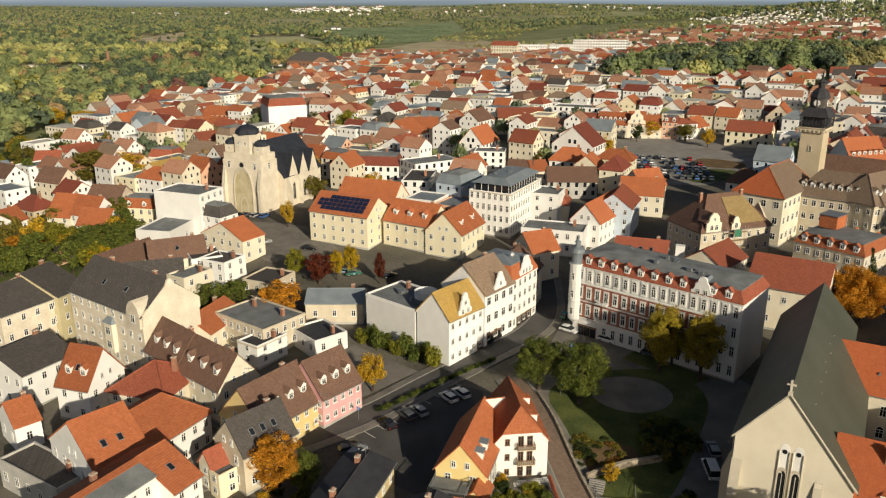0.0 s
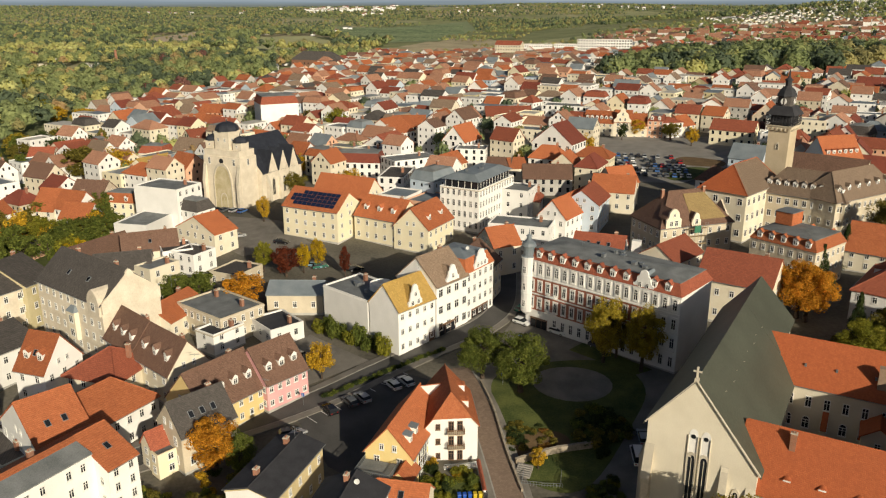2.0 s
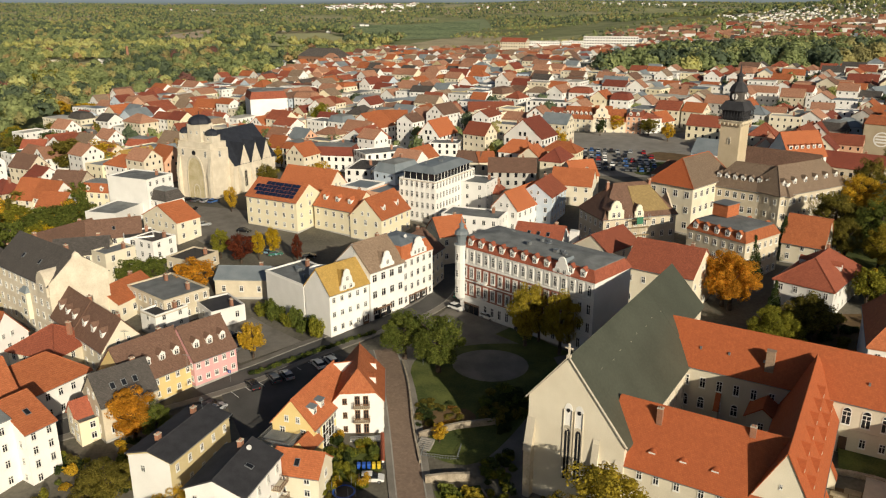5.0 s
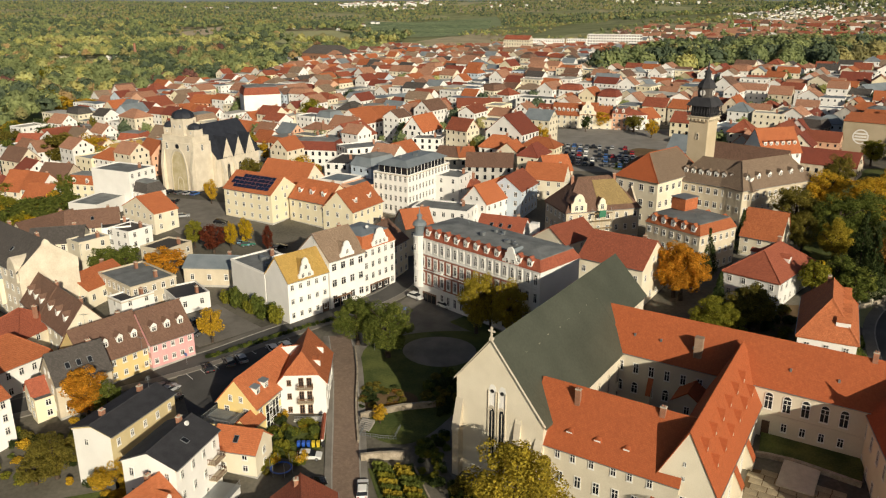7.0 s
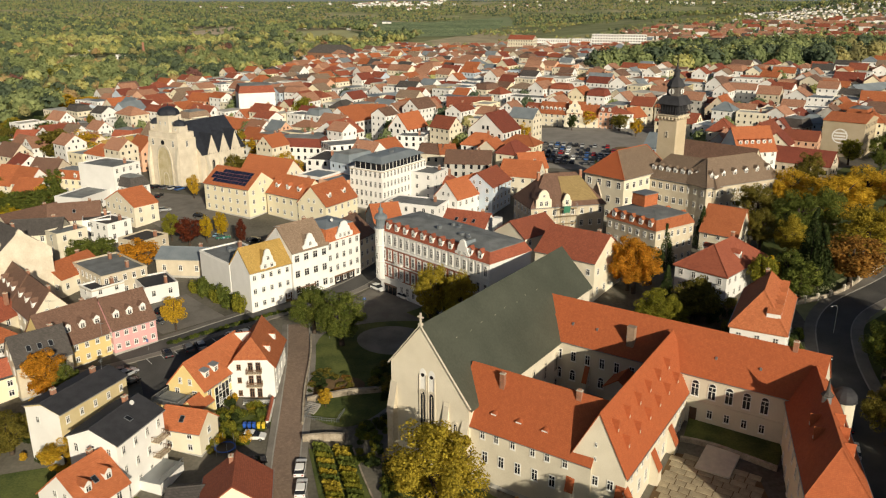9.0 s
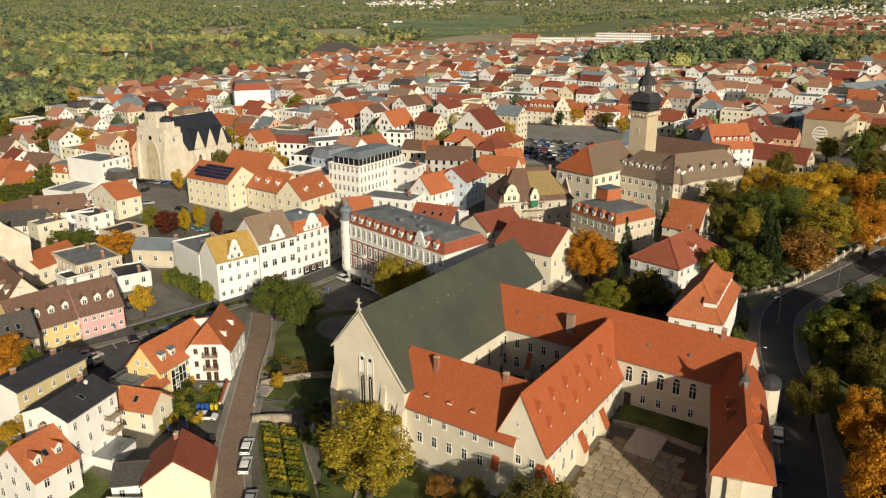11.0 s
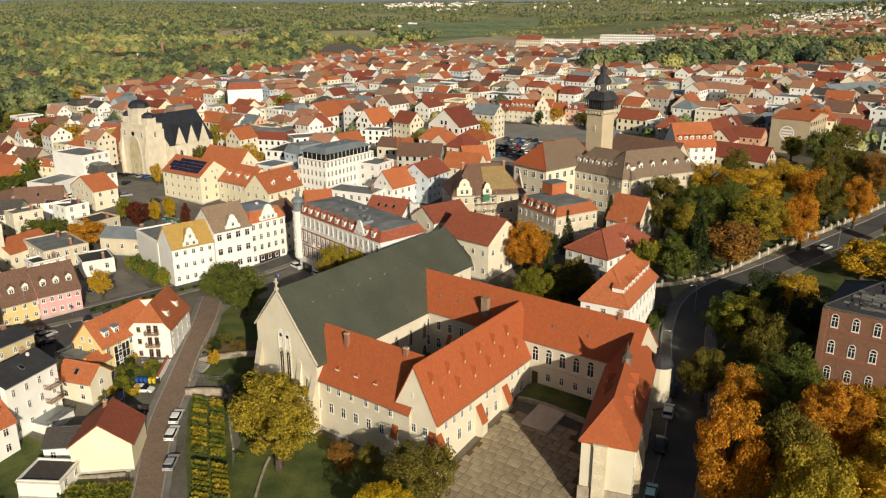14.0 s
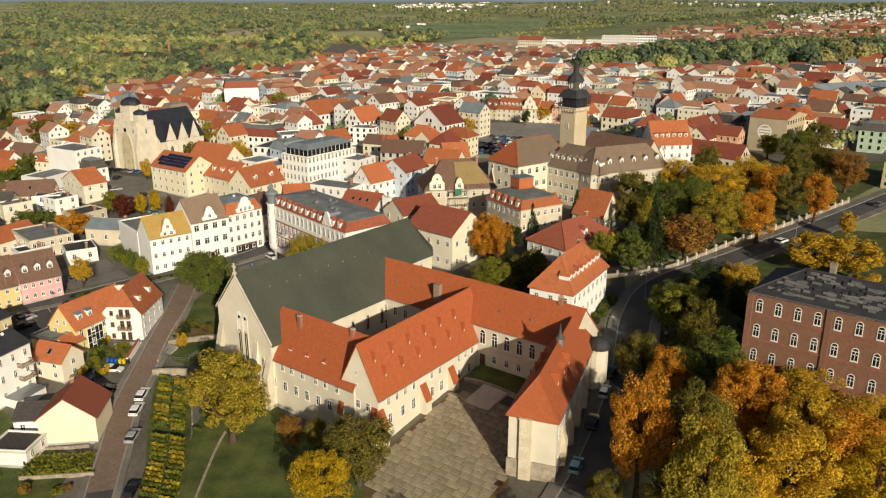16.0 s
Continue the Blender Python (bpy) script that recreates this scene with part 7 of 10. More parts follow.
for x in (-11.5, 1.5, 12.5):
    s = Shape()
    s.box(-1.4, -1.0, 0, 1.4, 0, 0.2, 0)
    for k in range(9):
        s.box(-1.4 + k * 0.34, -1.0, 0.2, -1.36 + k * 0.34, -0.96, 1.05, 1)
    s.box(-1.4, -1.02, 1.05, 1.4, -0.94, 1.12, 1)
    part("balcony", s.mesh("balcony", [WHITE_TRIM, ZINC]), br, shift(x, -7.0, 5.6), "small balcony with a metal rail")
    part("balcony", s.mesh("balcony", [WHITE_TRIM, ZINC]), br, shift(x, -7.0, 9.6), "small balcony with a metal rail")
curved_gable(br, shift(10.5, -7.0, 16.6), 4.6, 4.6, ((-0.8, 0.8), (0.8, 0.8)), "slate")
shop_front(br, shift(-15.0, -7.0, 0.4), 4.5)
part("gateway", Shape().box(-1.0, -0.08, 0, 1.0, 0.03, 3.3).mesh("gateway", [DOOR]), br, shift(0.24, -7.0, 0.4), "dark carriage gateway")
t = Shape()
t.lathe(0, 0, [(0.3, 3.4), (1.5, 4.6), (1.5, 8.9), (1.6, 9.0), (1.6, 9.2), (1.5, 9.3), (1.5, 13.1), (1.6, 13.2), (1.6, 13.4), (1.5, 13.5), (1.5, 17.4), (1.75, 17.45), (1.75, 17.75)], 12)
tt = part("corner_turret", t.mesh("corner_turret", [WALLS["white"]]), br, shift(-18.6, -6.8, 0), "round white corner turret")
part("turret_roof", Shape().lathe(0, 0, [(1.6, 19.75), (1.5, 20.1), (1.25, 20.15), (1.25, 22.6), (1.6, 22.65), (1.75, 22.95), (1.5, 23.8), (0.6, 24.6), (0.5, 25.6), (0.75, 25.7), (0.5, 26.1), (0.22, 26.3), (0.03, 28.0)], 12).mesh("turret_roof", [ROOFS["slate"]]), tt, Matrix.Translation((0, 0, 17.75)) @ Matrix.Diagonal((1, 1, 0.8, 1)) @ Matrix.Translation((0, 0, -19.75)), "blue-grey onion dome with a needle")
for k in range(4):
    if k:
        window(br, shift(-18.6, -8.25, 1.6 + k * 4.1), 0.9, 1.8)
        window(br, pose(-20.05, -6.8, 1.6 + k * 4.1, 0, 0, 270), 0.9, 1.8)
roof_clutter(br, 30, 8, 20.2, 7, 9)
# flat grey roofs and sheds behind the brick house
b2 = house(42.5, 176.0, -41.1, 20, 13, 2.0, 16.5, 0.5, "f", 3, "white", "flatgrey", 1, chim=2, label="white flat-roofed rear wing of the corner house")
roof_clutter(b2, 18, 11, 14.4, 5, 12)

house(66.8, 183.2, 46.0, 13.5, 10.5, 3.6, 14.6, 3.4, "g", 3, "cream", "red", 2, ws=3.4, chim=0, label="cream house with red tiled roof behind the corner house")
house(50.6, 190.6, -20.0, 13.0, 10.0, 3.5, 13.6, 3.6, "g", 2, "white", "red", 2, sky=3, chim=1)
lo_ = house(60.5, 187.0, -20.0, 9.0, 10.0, 3.5, 12.4, 0.5, "f", 2, "cream", "flatgrey", 2, chim=0)
roof_clutter(lo_, 8, 9, 8.6, 6, 5)
part("chimney_block", Shape().box(-1.1, -0.9, 0, 1.1, 0.9, 5.4).mesh("chimney_block", [WALLS["white"]]), lo_, shift(-1.0, -2.5, 8.4), "broad white masonry stack")
for q in (-1.6, 1.6):
    part("flue", Shape().tube(0, 0, 0, 4.2, 0.14, 0.14, 8).mesh("flue", [ZINC]), lo_, shift(2.2 + 0.3 * q, q, 8.4), "steel flue pipe")

# solar panels on the yellow house
sp = Shape().box(-0.765, -0.665, 0, 0.765, 0.665, 0.05, 0)
SOLAR = plain("solar_glass", (0.012, 0.02, 0.05), 0.2, 0.0, 0.6)
spm = sp.mesh("solar_panel", [SOLAR])
ys = house(-28.0, 228.0, -26.0, 20.0, 13.0, 5.1, 15.3, 4.5, "g", 3, "yellow", "orange", 2, ws=3.1, win=(1.0, 1.5), chim=0, blind="", label="yellow three-storey house with solar panels on an orange roof")
for i in range(10):
    for j in range(4):
        if (i, j) in ((0, 3), (1, 3), (0, 0)):
            continue
        f = 0.18 + j * 0.185
        part("solar_panel", spm, ys, pose(-7.6 + i * 1.66, -6.5 * (1 - f), 10.2 + 4.5 * f + 0.38, math.degrees(math.atan2(4.5, 6.5)), 0, 0), "dark blue solar panel")

# penthouse on the white office
of = house(20.0, 242.0, 62.0, 25.2, 13.7, 5.5, 19.8, 0.5, "f", 4, "white", "slate", 2, ws=1.8, win=(1.0, 2.0), chim=0, label="white office block with narrow windows and glazed top floor")
gs = part("glazed_storey", Shape().box(-11.2, -5.6, 13.8, 11.2, 5.6, 16.6).mesh("glazed_storey", [GLASS]), of, None, "set-back glazed top storey")
mull = Shape().box(-0.08, -0.08, 13.8, 0.08, 0.08, 16.6).mesh("mullion", [WHITE_TRIM])
for i in range(12):
    part("mullion", mull, gs, shift(-11.2 + i * 2.036, -5.6, 0))
for i in range(6):
    part("mullion", mull, gs, shift(-11.2, -5.6 + i * 2.24, 0))
    part("mullion", mull, gs, shift(11.2, -5.6 + i * 2.24, 0))
s = Shape()
s.solid([(-12.2, -6.6, 16.6), (12.2, -6.6, 16.6), (12.2, 6.6, 16.6), (-12.2, 6.6, 16.6)], [(-9, -3.4, 18.2), (9, -3.4, 18.2), (9, 3.4, 18.2), (-9, 3.4, 18.2)])
part("top_roof", s.mesh("top_roof", [ROOFS["slate"]]), of, None, "blue-grey metal roof")
roof_clutter(of, 16, 6, 18.2, 4, 21)


# ---- the old church with the domed tower ----
def old_church():
    root = empty("church", shift(-67.2, 258.2, 4.5, -25.7), "pale sandstone church with a domed west tower and black slate roof", "church")
    st = WALLS["limewash"]
    s = Shape()
    s.box(-8.0, 0, 0, 8.0, 8.5, 19.5)
    s.box(-7.6, 0.3, 19.5, 7.6, 8.2, 21.8)
    s.box(-3.1, 0.9, 21.8, 3.1, 7.1, 28.0)
    part("tower", s.mesh("tower", [st]), root)
    for dx, dy, z, rad, hh in ((0, 4.0, 28.0, 4.0, 2.7), (-6.0, 3.4, 24.4, 2.5, 1.7), (6.0, 3.4, 24.4, 2.5, 1.7)):
        arc = [(rad * math.cos(q), z + 0.35 + hh * math.sin(q)) for q in [math.pi / 2 * k / 6 for k in range(6)]]
        part("dome", Shape().lathe(dx, dy, [(rad, z)] + arc + [(0.2, z + hh + 0.36), (0.15, z + hh + 0.8), (0.05, z + hh + 1.6)], 8).mesh("dome", [ROOFS["churchslate"]]), root, None, "black slate dome")
    for dx in (-6.0, 6.0):
        part("side_turret", Shape().box(dx - 1.8, 1.4, 21.8, dx + 1.8, 5.4, 24.4).mesh("side_turret", [st]), root)
    s = Shape()
    ring = [(10.0, 0), (10.0, 13.3), (0, 24.1), (-10.0, 13.3), (-10.0, 0)]
    s.solid([(x, 8.5, z) for x, z in ring], [(x, 31, z) for x, z in ring])
    part("nave", s.mesh("nave", [st]), root)
    r = Shape()
    for sx in (-1, 1):
        q = [(sx * 10.5, 12.6), (0, 24.2), (0, 24.5), (sx * 10.5, 12.9)]
        r.solid([(x, 8.6, z) for x, z in q], [(x, 31.3, z) for x, z in q])
    part("roof", r.mesh("roof", [ROOFS["churchslate"]]), root, None, "steep black slate roof")
    for y in (14.0, 20.0, 26.0):
        s = Shape()
        q = [(-2.6, 0), (2.6, 0), (2.6, 13.0), (0, 20.0), (-2.6, 13.0)]
        s.solid([(9.8, y + a, z) for a, z in q], [(10.5, y + a, z) for a, z in q])
        part("side_gable", s.mesh("side_gable", [st]), root, None, "pointed sandstone side gable")
        s = Shape()
        for sy in (-1, 1):
            q = [(y + sy * 2.8, 12.7), (y, 20.1), (y, 20.4), (y + sy * 2.8, 13.0)]
            s.solid([(3.0, a, z) for a, z in q], [(10.7, a, z) for a, z in q])
        part("side_gable_roof", s.mesh("side_gable_roof", [ROOFS["churchslate"]]), root)
        lancet_window(root, shift(10.5, y, 4.5, 90), 1.3, 4.5)
        buttress(root, shift(10.2, y - 3.0, 0, 90), 1.0, 1.5, 12.0, st, STONE_TRIM)
    s = Shape()
    o = lancet(8.2, 9.5)
    i = lancet(7.4, 9.3)
    for k in range(len(o)):
        j = (k + 1) % len(o)
        q = [o[k], o[j], i[j], i[k]]
        s.solid([(x, -0.35, z) for x, z in q], [(x, 0.05, z) for x, z in q])
    part("arch_field", Shape().solid([(x, -0.06, z) for x, z in i], [(x, 0.02, z) for x, z in i]).mesh("arch_field", [surface("lichen_plaster", (0.40, 0.33, 0.17), (0.60, 0.53, 0.37), 0.3, 0.9)]), root, None, "lichen-stained plaster inside the blind arch")
    part("portal_arch", s.mesh("portal_arch", [STONE_TRIM]), root, None, "tall pointed blind arch round the portal")
    lancet_window(root, shift(0, 0, 0.6), 2.6, 3.4, "pointed church portal")
    for x, z in ((-1.4, 24.6), (1.4, 24.6)):
        part("belfry_window", simple_window_mesh(0.7, 1.1), root, shift(x, 0.9, z), "small dark belfry window")
    for x in (-6.0, 6.0):
        part("belfry_window", simple_window_mesh(0.6, 0.8), root, shift(x, 1.4, 22.8), "small dark belfry window")
    for y in (2.6, 5.4):
        part("belfry_window", simple_window_mesh(0.7, 1.1), root, shift(3.1, y, 24.6, 90), "small dark belfry window")
    for x in (-5.4, 5.4):
        part("tower_window", simple_window_mesh(1.0, 2.2), root, shift(x, 0, 16.8), "narrow dark tower window")
    part("tower_window", simple_window_mesh(1.0, 2.2), root, shift(8.0, 4.2, 16.6, 90), "narrow dark tower window")
    e_ = Shape()
    e_.tube(0, 0, 0, 0.12, 1.2, 1.1, 18, 0)
    e_.tube(0, 0, 0.12, 0.14, 0.9, 0.9, 18, 1)
    part("round_window", e_.mesh("round_window", [STONE_TRIM, GLASS]), root, Matrix.Translation((0, 0.0, 18.0)) @ Matrix.Rotation(radians(90), 4, "X"), "round window over the portal arch")
    for x in (-7.4, 7.4):
        buttress(root, shift(x, 0, 0), 1.0, 1.4, 17.0, st, STONE_TRIM)


old_church()

# the hall's front wing: a long orange front slope, brown behind
s = Shape()
fl, fr, bl, br_, top_, end_ = (-12.5, 7.8, 14.8), (-12.5, -7.8, 14.8), (12.4, 7.8, 14.8), (12.4, -7.8, 14.8), (-6.4, 0, 22.0), (9.3, 0, 22.0)
s.face([fl, fr, top_], 1)
s.face([fr, br_, end_, top_], 0)
s.face([br_, bl, end_], 0)
s.face([bl, fl, top_, end_], 0)
s.solid([(p[0], p[1], 14.55) for p in (fl, fr, br_, bl)], [fl, fr, br_, bl], 0, False)
for p, q in ((fl, top_), (fr, top_), (br_, end_), (top_, end_)):
    p, q = Vector(p), Vector(q)
    w = (q - p).cross(Vector((0, 0, 1))).normalized() * 0.16
    s.solid([p - w, p + Vector((0, 0, 0.2)), p + w], [q - w, q + Vector((0, 0, 0.2)), q + w], 1)
for c in hall_wing.children:
    if c.name.split(".")[0] == "roof":
        c.data = s.mesh("roof", [ROOFS["hallbrown"], ROOFS["abbeyred"]])

# ---- the town hall's tower ----
def hall_tower():
    root = empty("tower", shift(113.6, 239.0, 9.0, -40.0), "sandstone town hall tower with a dark gallery and spire", "tower")
    s = Shape()
    s.box(-3.2, -3.2, 0, 3.2, 3.2, 28.5)
    part("shaft", s.mesh("shaft", [WALLS["tan"]]), root)
    s = Shape()
    s.box(-3.6, -3.6, 28.5, 3.6, 3.6, 29.1)
    for k in range(4):
        a = k * 90
        c_, d_ = math.cos(radians(a)), math.sin(radians(a))
        for i in range(6):
            x, y = -3.2 + i * 1.28, -3.75
            s.box(x * c_ - y * d_ - 0.2, x * d_ + y * c_ - 0.2, 27.9, x * c_ - y * d_ + 0.2, x * d_ + y * c_ + 0.2, 28.6)
    part("corbel", s.mesh("corbel", [WALLS["stone"]]), root, None, "stone corbel course")
    s = Shape()
    s.box(-3.9, -3.9, 29.1, 3.9, 3.9, 29.4)
    post = Shape().box(0, 0, 0, 0.15, 0.15, 3.2).mesh("gallery_post", [ROOFS["black"]])
    for k in range(9):
        for a, b in ((-3.9 + k * 0.95, -3.9), (-3.9 + k * 0.95, 3.75), (-3.9, -3.9 + k * 0.95), (3.75, -3.9 + k * 0.95)):
            part("gallery_post", post, root, shift(a, b, 29.4))
    rail = Shape().box(-4.0, -4.0, 30.4, 4.0, -3.85, 30.6).mesh("gallery_rail", [ROOFS["black"]])
    for k in range(4):
        part("gallery_rail", rail, root, pose(0, 0, 0.004 * k, 0, 0, 90 * k))
    part("gallery_floor", s.mesh("gallery_floor", [WALLS["stone"]]), root)
    part("gallery_room", Shape().box(-3.0, -3.0, 29.4, 3.0, 3.0, 32.6).mesh("gallery_room", [ROOFS["black"]]), root)
    s = Shape()
    s.solid([(-4.3, -4.3, 32.6), (4.3, -4.3, 32.6), (4.3, 4.3, 32.6), (-4.3, 4.3, 32.6)], [(-2.7, -2.7, 35.2), (2.7, -2.7, 35.2), (2.7, 2.7, 35.2), (-2.7, 2.7, 35.2)])
    part("gallery", s.mesh("gallery", [ROOFS["black"]]), root, None, "dark slate-clad gallery")
    s = Shape()
    s.tube(0, 0, 35.2, 38.0, 2.6, 2.6, 8, 0)
    part("clock_storey", s.mesh("clock_storey", [ROOFS["dark"]]), root, None, "dark clad clock storey")
    s = Shape().lathe(0, 0, [(3.0, 38.0), (3.0, 38.3), (2.9, 38.5), (2.5, 39.4), (2.1, 40.0), (1.1, 40.9), (0.95, 41.0), (0.95, 42.6), (1.35, 42.7), (1.2, 43.0), (0.5, 43.5), (0.35, 44.0), (0.04, 46.6)], 8)
    part("spire", s.mesh("spire", [ROOFS["black"]]), root, None, "dark slate cupola and spire")
    for a in (0, 90, 180, 270):
        d = Shape()
        d.tube(0, 0, 0, 0.08, 0.95, 0.95, 16, 0)
        part("clock_face", d.mesh("clock_face", [WHITE_TRIM]), root, Matrix.Rotation(radians(a), 4, "Z") @ Matrix.Translation((0, -2.42, 36.6)) @ Matrix.Rotation(radians(90), 4, "X"), "white clock dial")
        lancet_window(root, shift(-0.6 * math.sin(radians(a)) + 3.2 * math.sin(radians(a)), -3.2 * math.cos(radians(a)), 22.0, a), 0.6, 1.2, "narrow tower window")


hall_tower()

# ---- the red brick institution under the trees ----
bk = house(166.3, 97.0, -30.3, 40.0, 15.0, 4.0, 24.0, 3.6, "h", 4, "brick", "black", 2, ws=3.1, win=(1.3, 2.0), chim=0, blind="0", label="large red brick building of four storeys with a patched slate roof")
for k in range(4):
    for i in range(12):
        window(bk, shift(-18.3 + i * 3.3, -7.5, 1.8 + k * 4.85), 1.2, 1.9, None, True)
for x in (-20.0, -6.6, 6.6, 20.0):
    part("pilaster", Shape().box(-0.5, -0.25, 0, 0.5, 0.02, 19.6).mesh("pilaster", [WALLS["brick"]]), bk, shift(x, -7.5, 0), "brick pilaster")
for k in range(3):
    part("brick_band", Shape().box(-20, -7.6, 0, 20, -7.5, 0.3).mesh("brick_band", [WALLS["facebrick"]]), bk, shift(0, 0, 6.0 + k * 4.85), "red brick band between storeys")
c = Shape()
c.box(-0.5, -0.5, -2, 0.5, 0.5, 2.4)
c.box(-0.6, -0.6, 2.4, 0.6, 0.6, 2.6)
cm = c.mesh("chimney", [RUBBLE])
for x, y in ((-9, 1.5), (2, 1.5), (12, -1.0), (17, 2.0)):
    part("chimney", cm, bk, shift(x, y, 22.6), "tall pale chimney")


rp_ = random.Random(31)
PATCH = [surface("slate_patch_" + n, a, b, 0.8, 0.6) for n, a, b in (("pale", (0.13, 0.126, 0.12), (0.21, 0.205, 0.195)), ("mid", (0.10, 0.10, 0.10), (0.16, 0.155, 0.15)), ("deep", (0.03, 0.03, 0.032), (0.06, 0.06, 0.062)))]
PATCHES = [Shape().box(-a, -b, -0.25, a, b, 0.03).mesh("slate_patch", [PATCH[k % 3]]) for k, (a, b) in enumerate(((0.55, 0.28), (0.8, 0.3), (0.4, 0.5), (1.1, 0.22), (0.6, 0.36), (0.35, 0.3)))]
for i in range(190):
    x, y = rp_.uniform(-17, 17), rp_.uniform(-6.9, -0.9)
    if abs(x) > 20 - (7.5 + y) - 0.9 * 0 and abs(x) > 12.8 - y * 0.9:
        continue
    part("slate_patch", PATCHES[rp_.randrange(6)], bk, pose(x, y, 20.0 + 3.6 * (1 + y / 7.5) + 0.27 + 0.012 * (i % 5), 25.6, 0, 0))

# ---- the ornate house under repair behind the brick house ----
ob = house(76.4, 209.2, 20.0, 23.0, 14.5, 4.6, 16.4, 8.2, "h", 3, "beige", "brown", 2, chim=2, ws=2.5, win=(1.1, 1.7), label="ornate ochre house under repair with a brown patched roof")
s = Shape()
kx = 8.2 / 7.25
s.solid([(-1.2, -7.5, 11.5), (10.6, -7.5, 11.5), (6.0, -1.0, 11.5 + 6.5 * kx), (-1.0, -1.0, 11.5 + 6.5 * kx)], [(-1.2, -7.5, 11.9), (10.6, -7.5, 11.9), (6.0, -1.0, 11.9 + 6.5 * kx), (-1.0, -1.0, 11.9 + 6.5 * kx)])
part("roof_patch", s.mesh("roof_patch", [ROOFS["moss"]]), ob, None, "ochre moss-covered patch of the roof")
for gx, gw, gh in ((-7.8, 4.8, 5.4), (-0.6, 2.8, 3.8)):
    s = Shape()
    prof = [(-gw / 2, 0), (gw / 2, 0), (gw / 2, gh * 0.45), (gw * 0.36, gh * 0.55), (gw * 0.30, gh * 0.80), (gw * 0.14, gh * 0.96), (0, gh), (-gw * 0.14, gh * 0.96), (-gw * 0.30, gh * 0.80), (-gw * 0.36, gh * 0.55), (-gw / 2, gh * 0.45)]
    s.solid([(a, -0.25, b) for a, b in prof], [(a, 0.25, b) for a, b in prof])
    g_ = part("cross_gable", s.mesh("cross_gable", [WALLS["cream"]]), ob, shift(gx, -7.35, 11.7), "curved ornamental gable")
    s = Shape()
    for sx in (-1, 1):
        s.solid([(sx * gw / 2, 0.25, gh * 0.45), (0, 0.25, gh * 0.92), (0, 0.25, gh * 0.92 + 0.2), (sx * gw / 2, 0.25, gh * 0.45 + 0.2)], [(sx * gw / 2, 3.6, gh * 0.45), (0, 6.2, gh * 0.92), (0, 6.2, gh * 0.92 + 0.2), (sx * gw / 2, 3.6, gh * 0.45 + 0.2)])
    part("gable_roof", s.mesh("gable_roof", [ROOFS["brown"]]), g_)
    part("gable_window", simple_window_mesh(1.0, 1.5), g_, shift(-0.8 if gw > 4 else 0, -0.25, 0.6))
    if gw > 4:
        part("gable_window", simple_window_mesh(1.0, 1.5), g_, shift(0.8, -0.25, 0.6))
        part("gable_window", simple_window_mesh(0.7, 0.9), g_, shift(0, -0.25, 3.2))
s = Shape()
prof = [(-3.2, 0), (3.2, 0), (3.2, 1.5), (0, 5.2), (-3.2, 1.5)]
s.solid([(0.0, a, b) for a, b in prof], [(0.5, a, b) for a, b in prof])
g_ = part("side_gable", s.mesh("side_gable", [WALLS["beige"]]), ob, shift(11.4, -1.5, 11.7), "pointed ochre gable on the side")
for d in (-1.0, 1.0):
    part("gable_window", simple_window_mesh(0.9, 1.5), g_, shift(0.5, d, 0.6, 90))
NET = plain("green_net", (0.04, 0.17, 0.10), 0.9)
PLANK = surface("scaffold_plank", (0.30, 0.22, 0.12), (0.42, 0.32, 0.19), 1.5)
sc = empty("scaffold", shift(78.2, 201.0, 5.0, 20.0), "steel scaffold with a green net on the house front", "scaffold")
for i in range(4):
    for dy in (0, -1.0):
        part("scaffold_pole", Shape().tube(0, 0, 0, 12.6, 0.05, 0.05, 6).mesh("scaffold_pole", [ZINC]), sc, shift(-3.0 + i * 2.0, dy, 0))
for k in range(5):
    part("scaffold_board", Shape().box(-3.1, -1.0, 0, 3.1, 0.0, 0.06).mesh("scaffold_board", [PLANK]), sc, shift(0, 0, 2.2 + k * 2.2))
part("net", Shape().box(-1.2, -1.08, 10.0, 0.8, -1.05, 12.0).mesh("net", [NET]), sc, None, "green safety net")

# ---- the row along the far side of the market ----
def front(p, q, depth, z0, eave, rise, kind, st, wall, roof, **kw):
    dx, dy = q[0] - p[0], q[1] - p[1]
    ln = math.hypot(dx, dy)
    a = math.atan2(dy, dx)
    return house((p[0] + q[0]) / 2 - math.sin(a) * depth / 2, (p[1] + q[1]) / 2 + math.cos(a) * depth / 2, math.degrees(a), ln, depth, z0, eave, rise, kind, st, wall, roof, 1, **kw)


front((66.6, 387.6), (74.6, 381.7), 11, 9.4, 17.3, 4.4, "g", 3, "yellow", "red", dorm=(2, 0), chim=0)
front((74.6, 381.7), (88.5, 376.3), 12, 9.4, 18.0, 4.8, "g", 3, "cream", "orange", dorm=(6, 0), chim=1, win=(1.0, 1.7))
gab = front((88.5, 376.3), (96.5, 374.2), 12.5, 9.4, 18.8, 4.8, "g", 3, "cream", "orange", chim=0, win=(1.0, 1.7), label="cream house with a tall curved gable, orange tiled roof")
s = Shape()
prof = [(-4.1, 0), (4.1, 0), (4.1, 1.4), (3.0, 2.2), (2.7, 4.0), (1.4, 5.0), (1.1, 6.3), (0, 7.0), (-1.1, 6.3), (-1.4, 5.0), (-2.7, 4.0), (-3.0, 2.2), (-4.1, 1.4)]
s.solid([(a, -0.3, b) for a, b in prof], [(a, 0.2, b) for a, b in prof])
g_ = part("front_gable", s.mesh("front_gable", [WALLS["cream"]]), gab, shift(0, -6.3, 9.2), "curved stepped front gable")
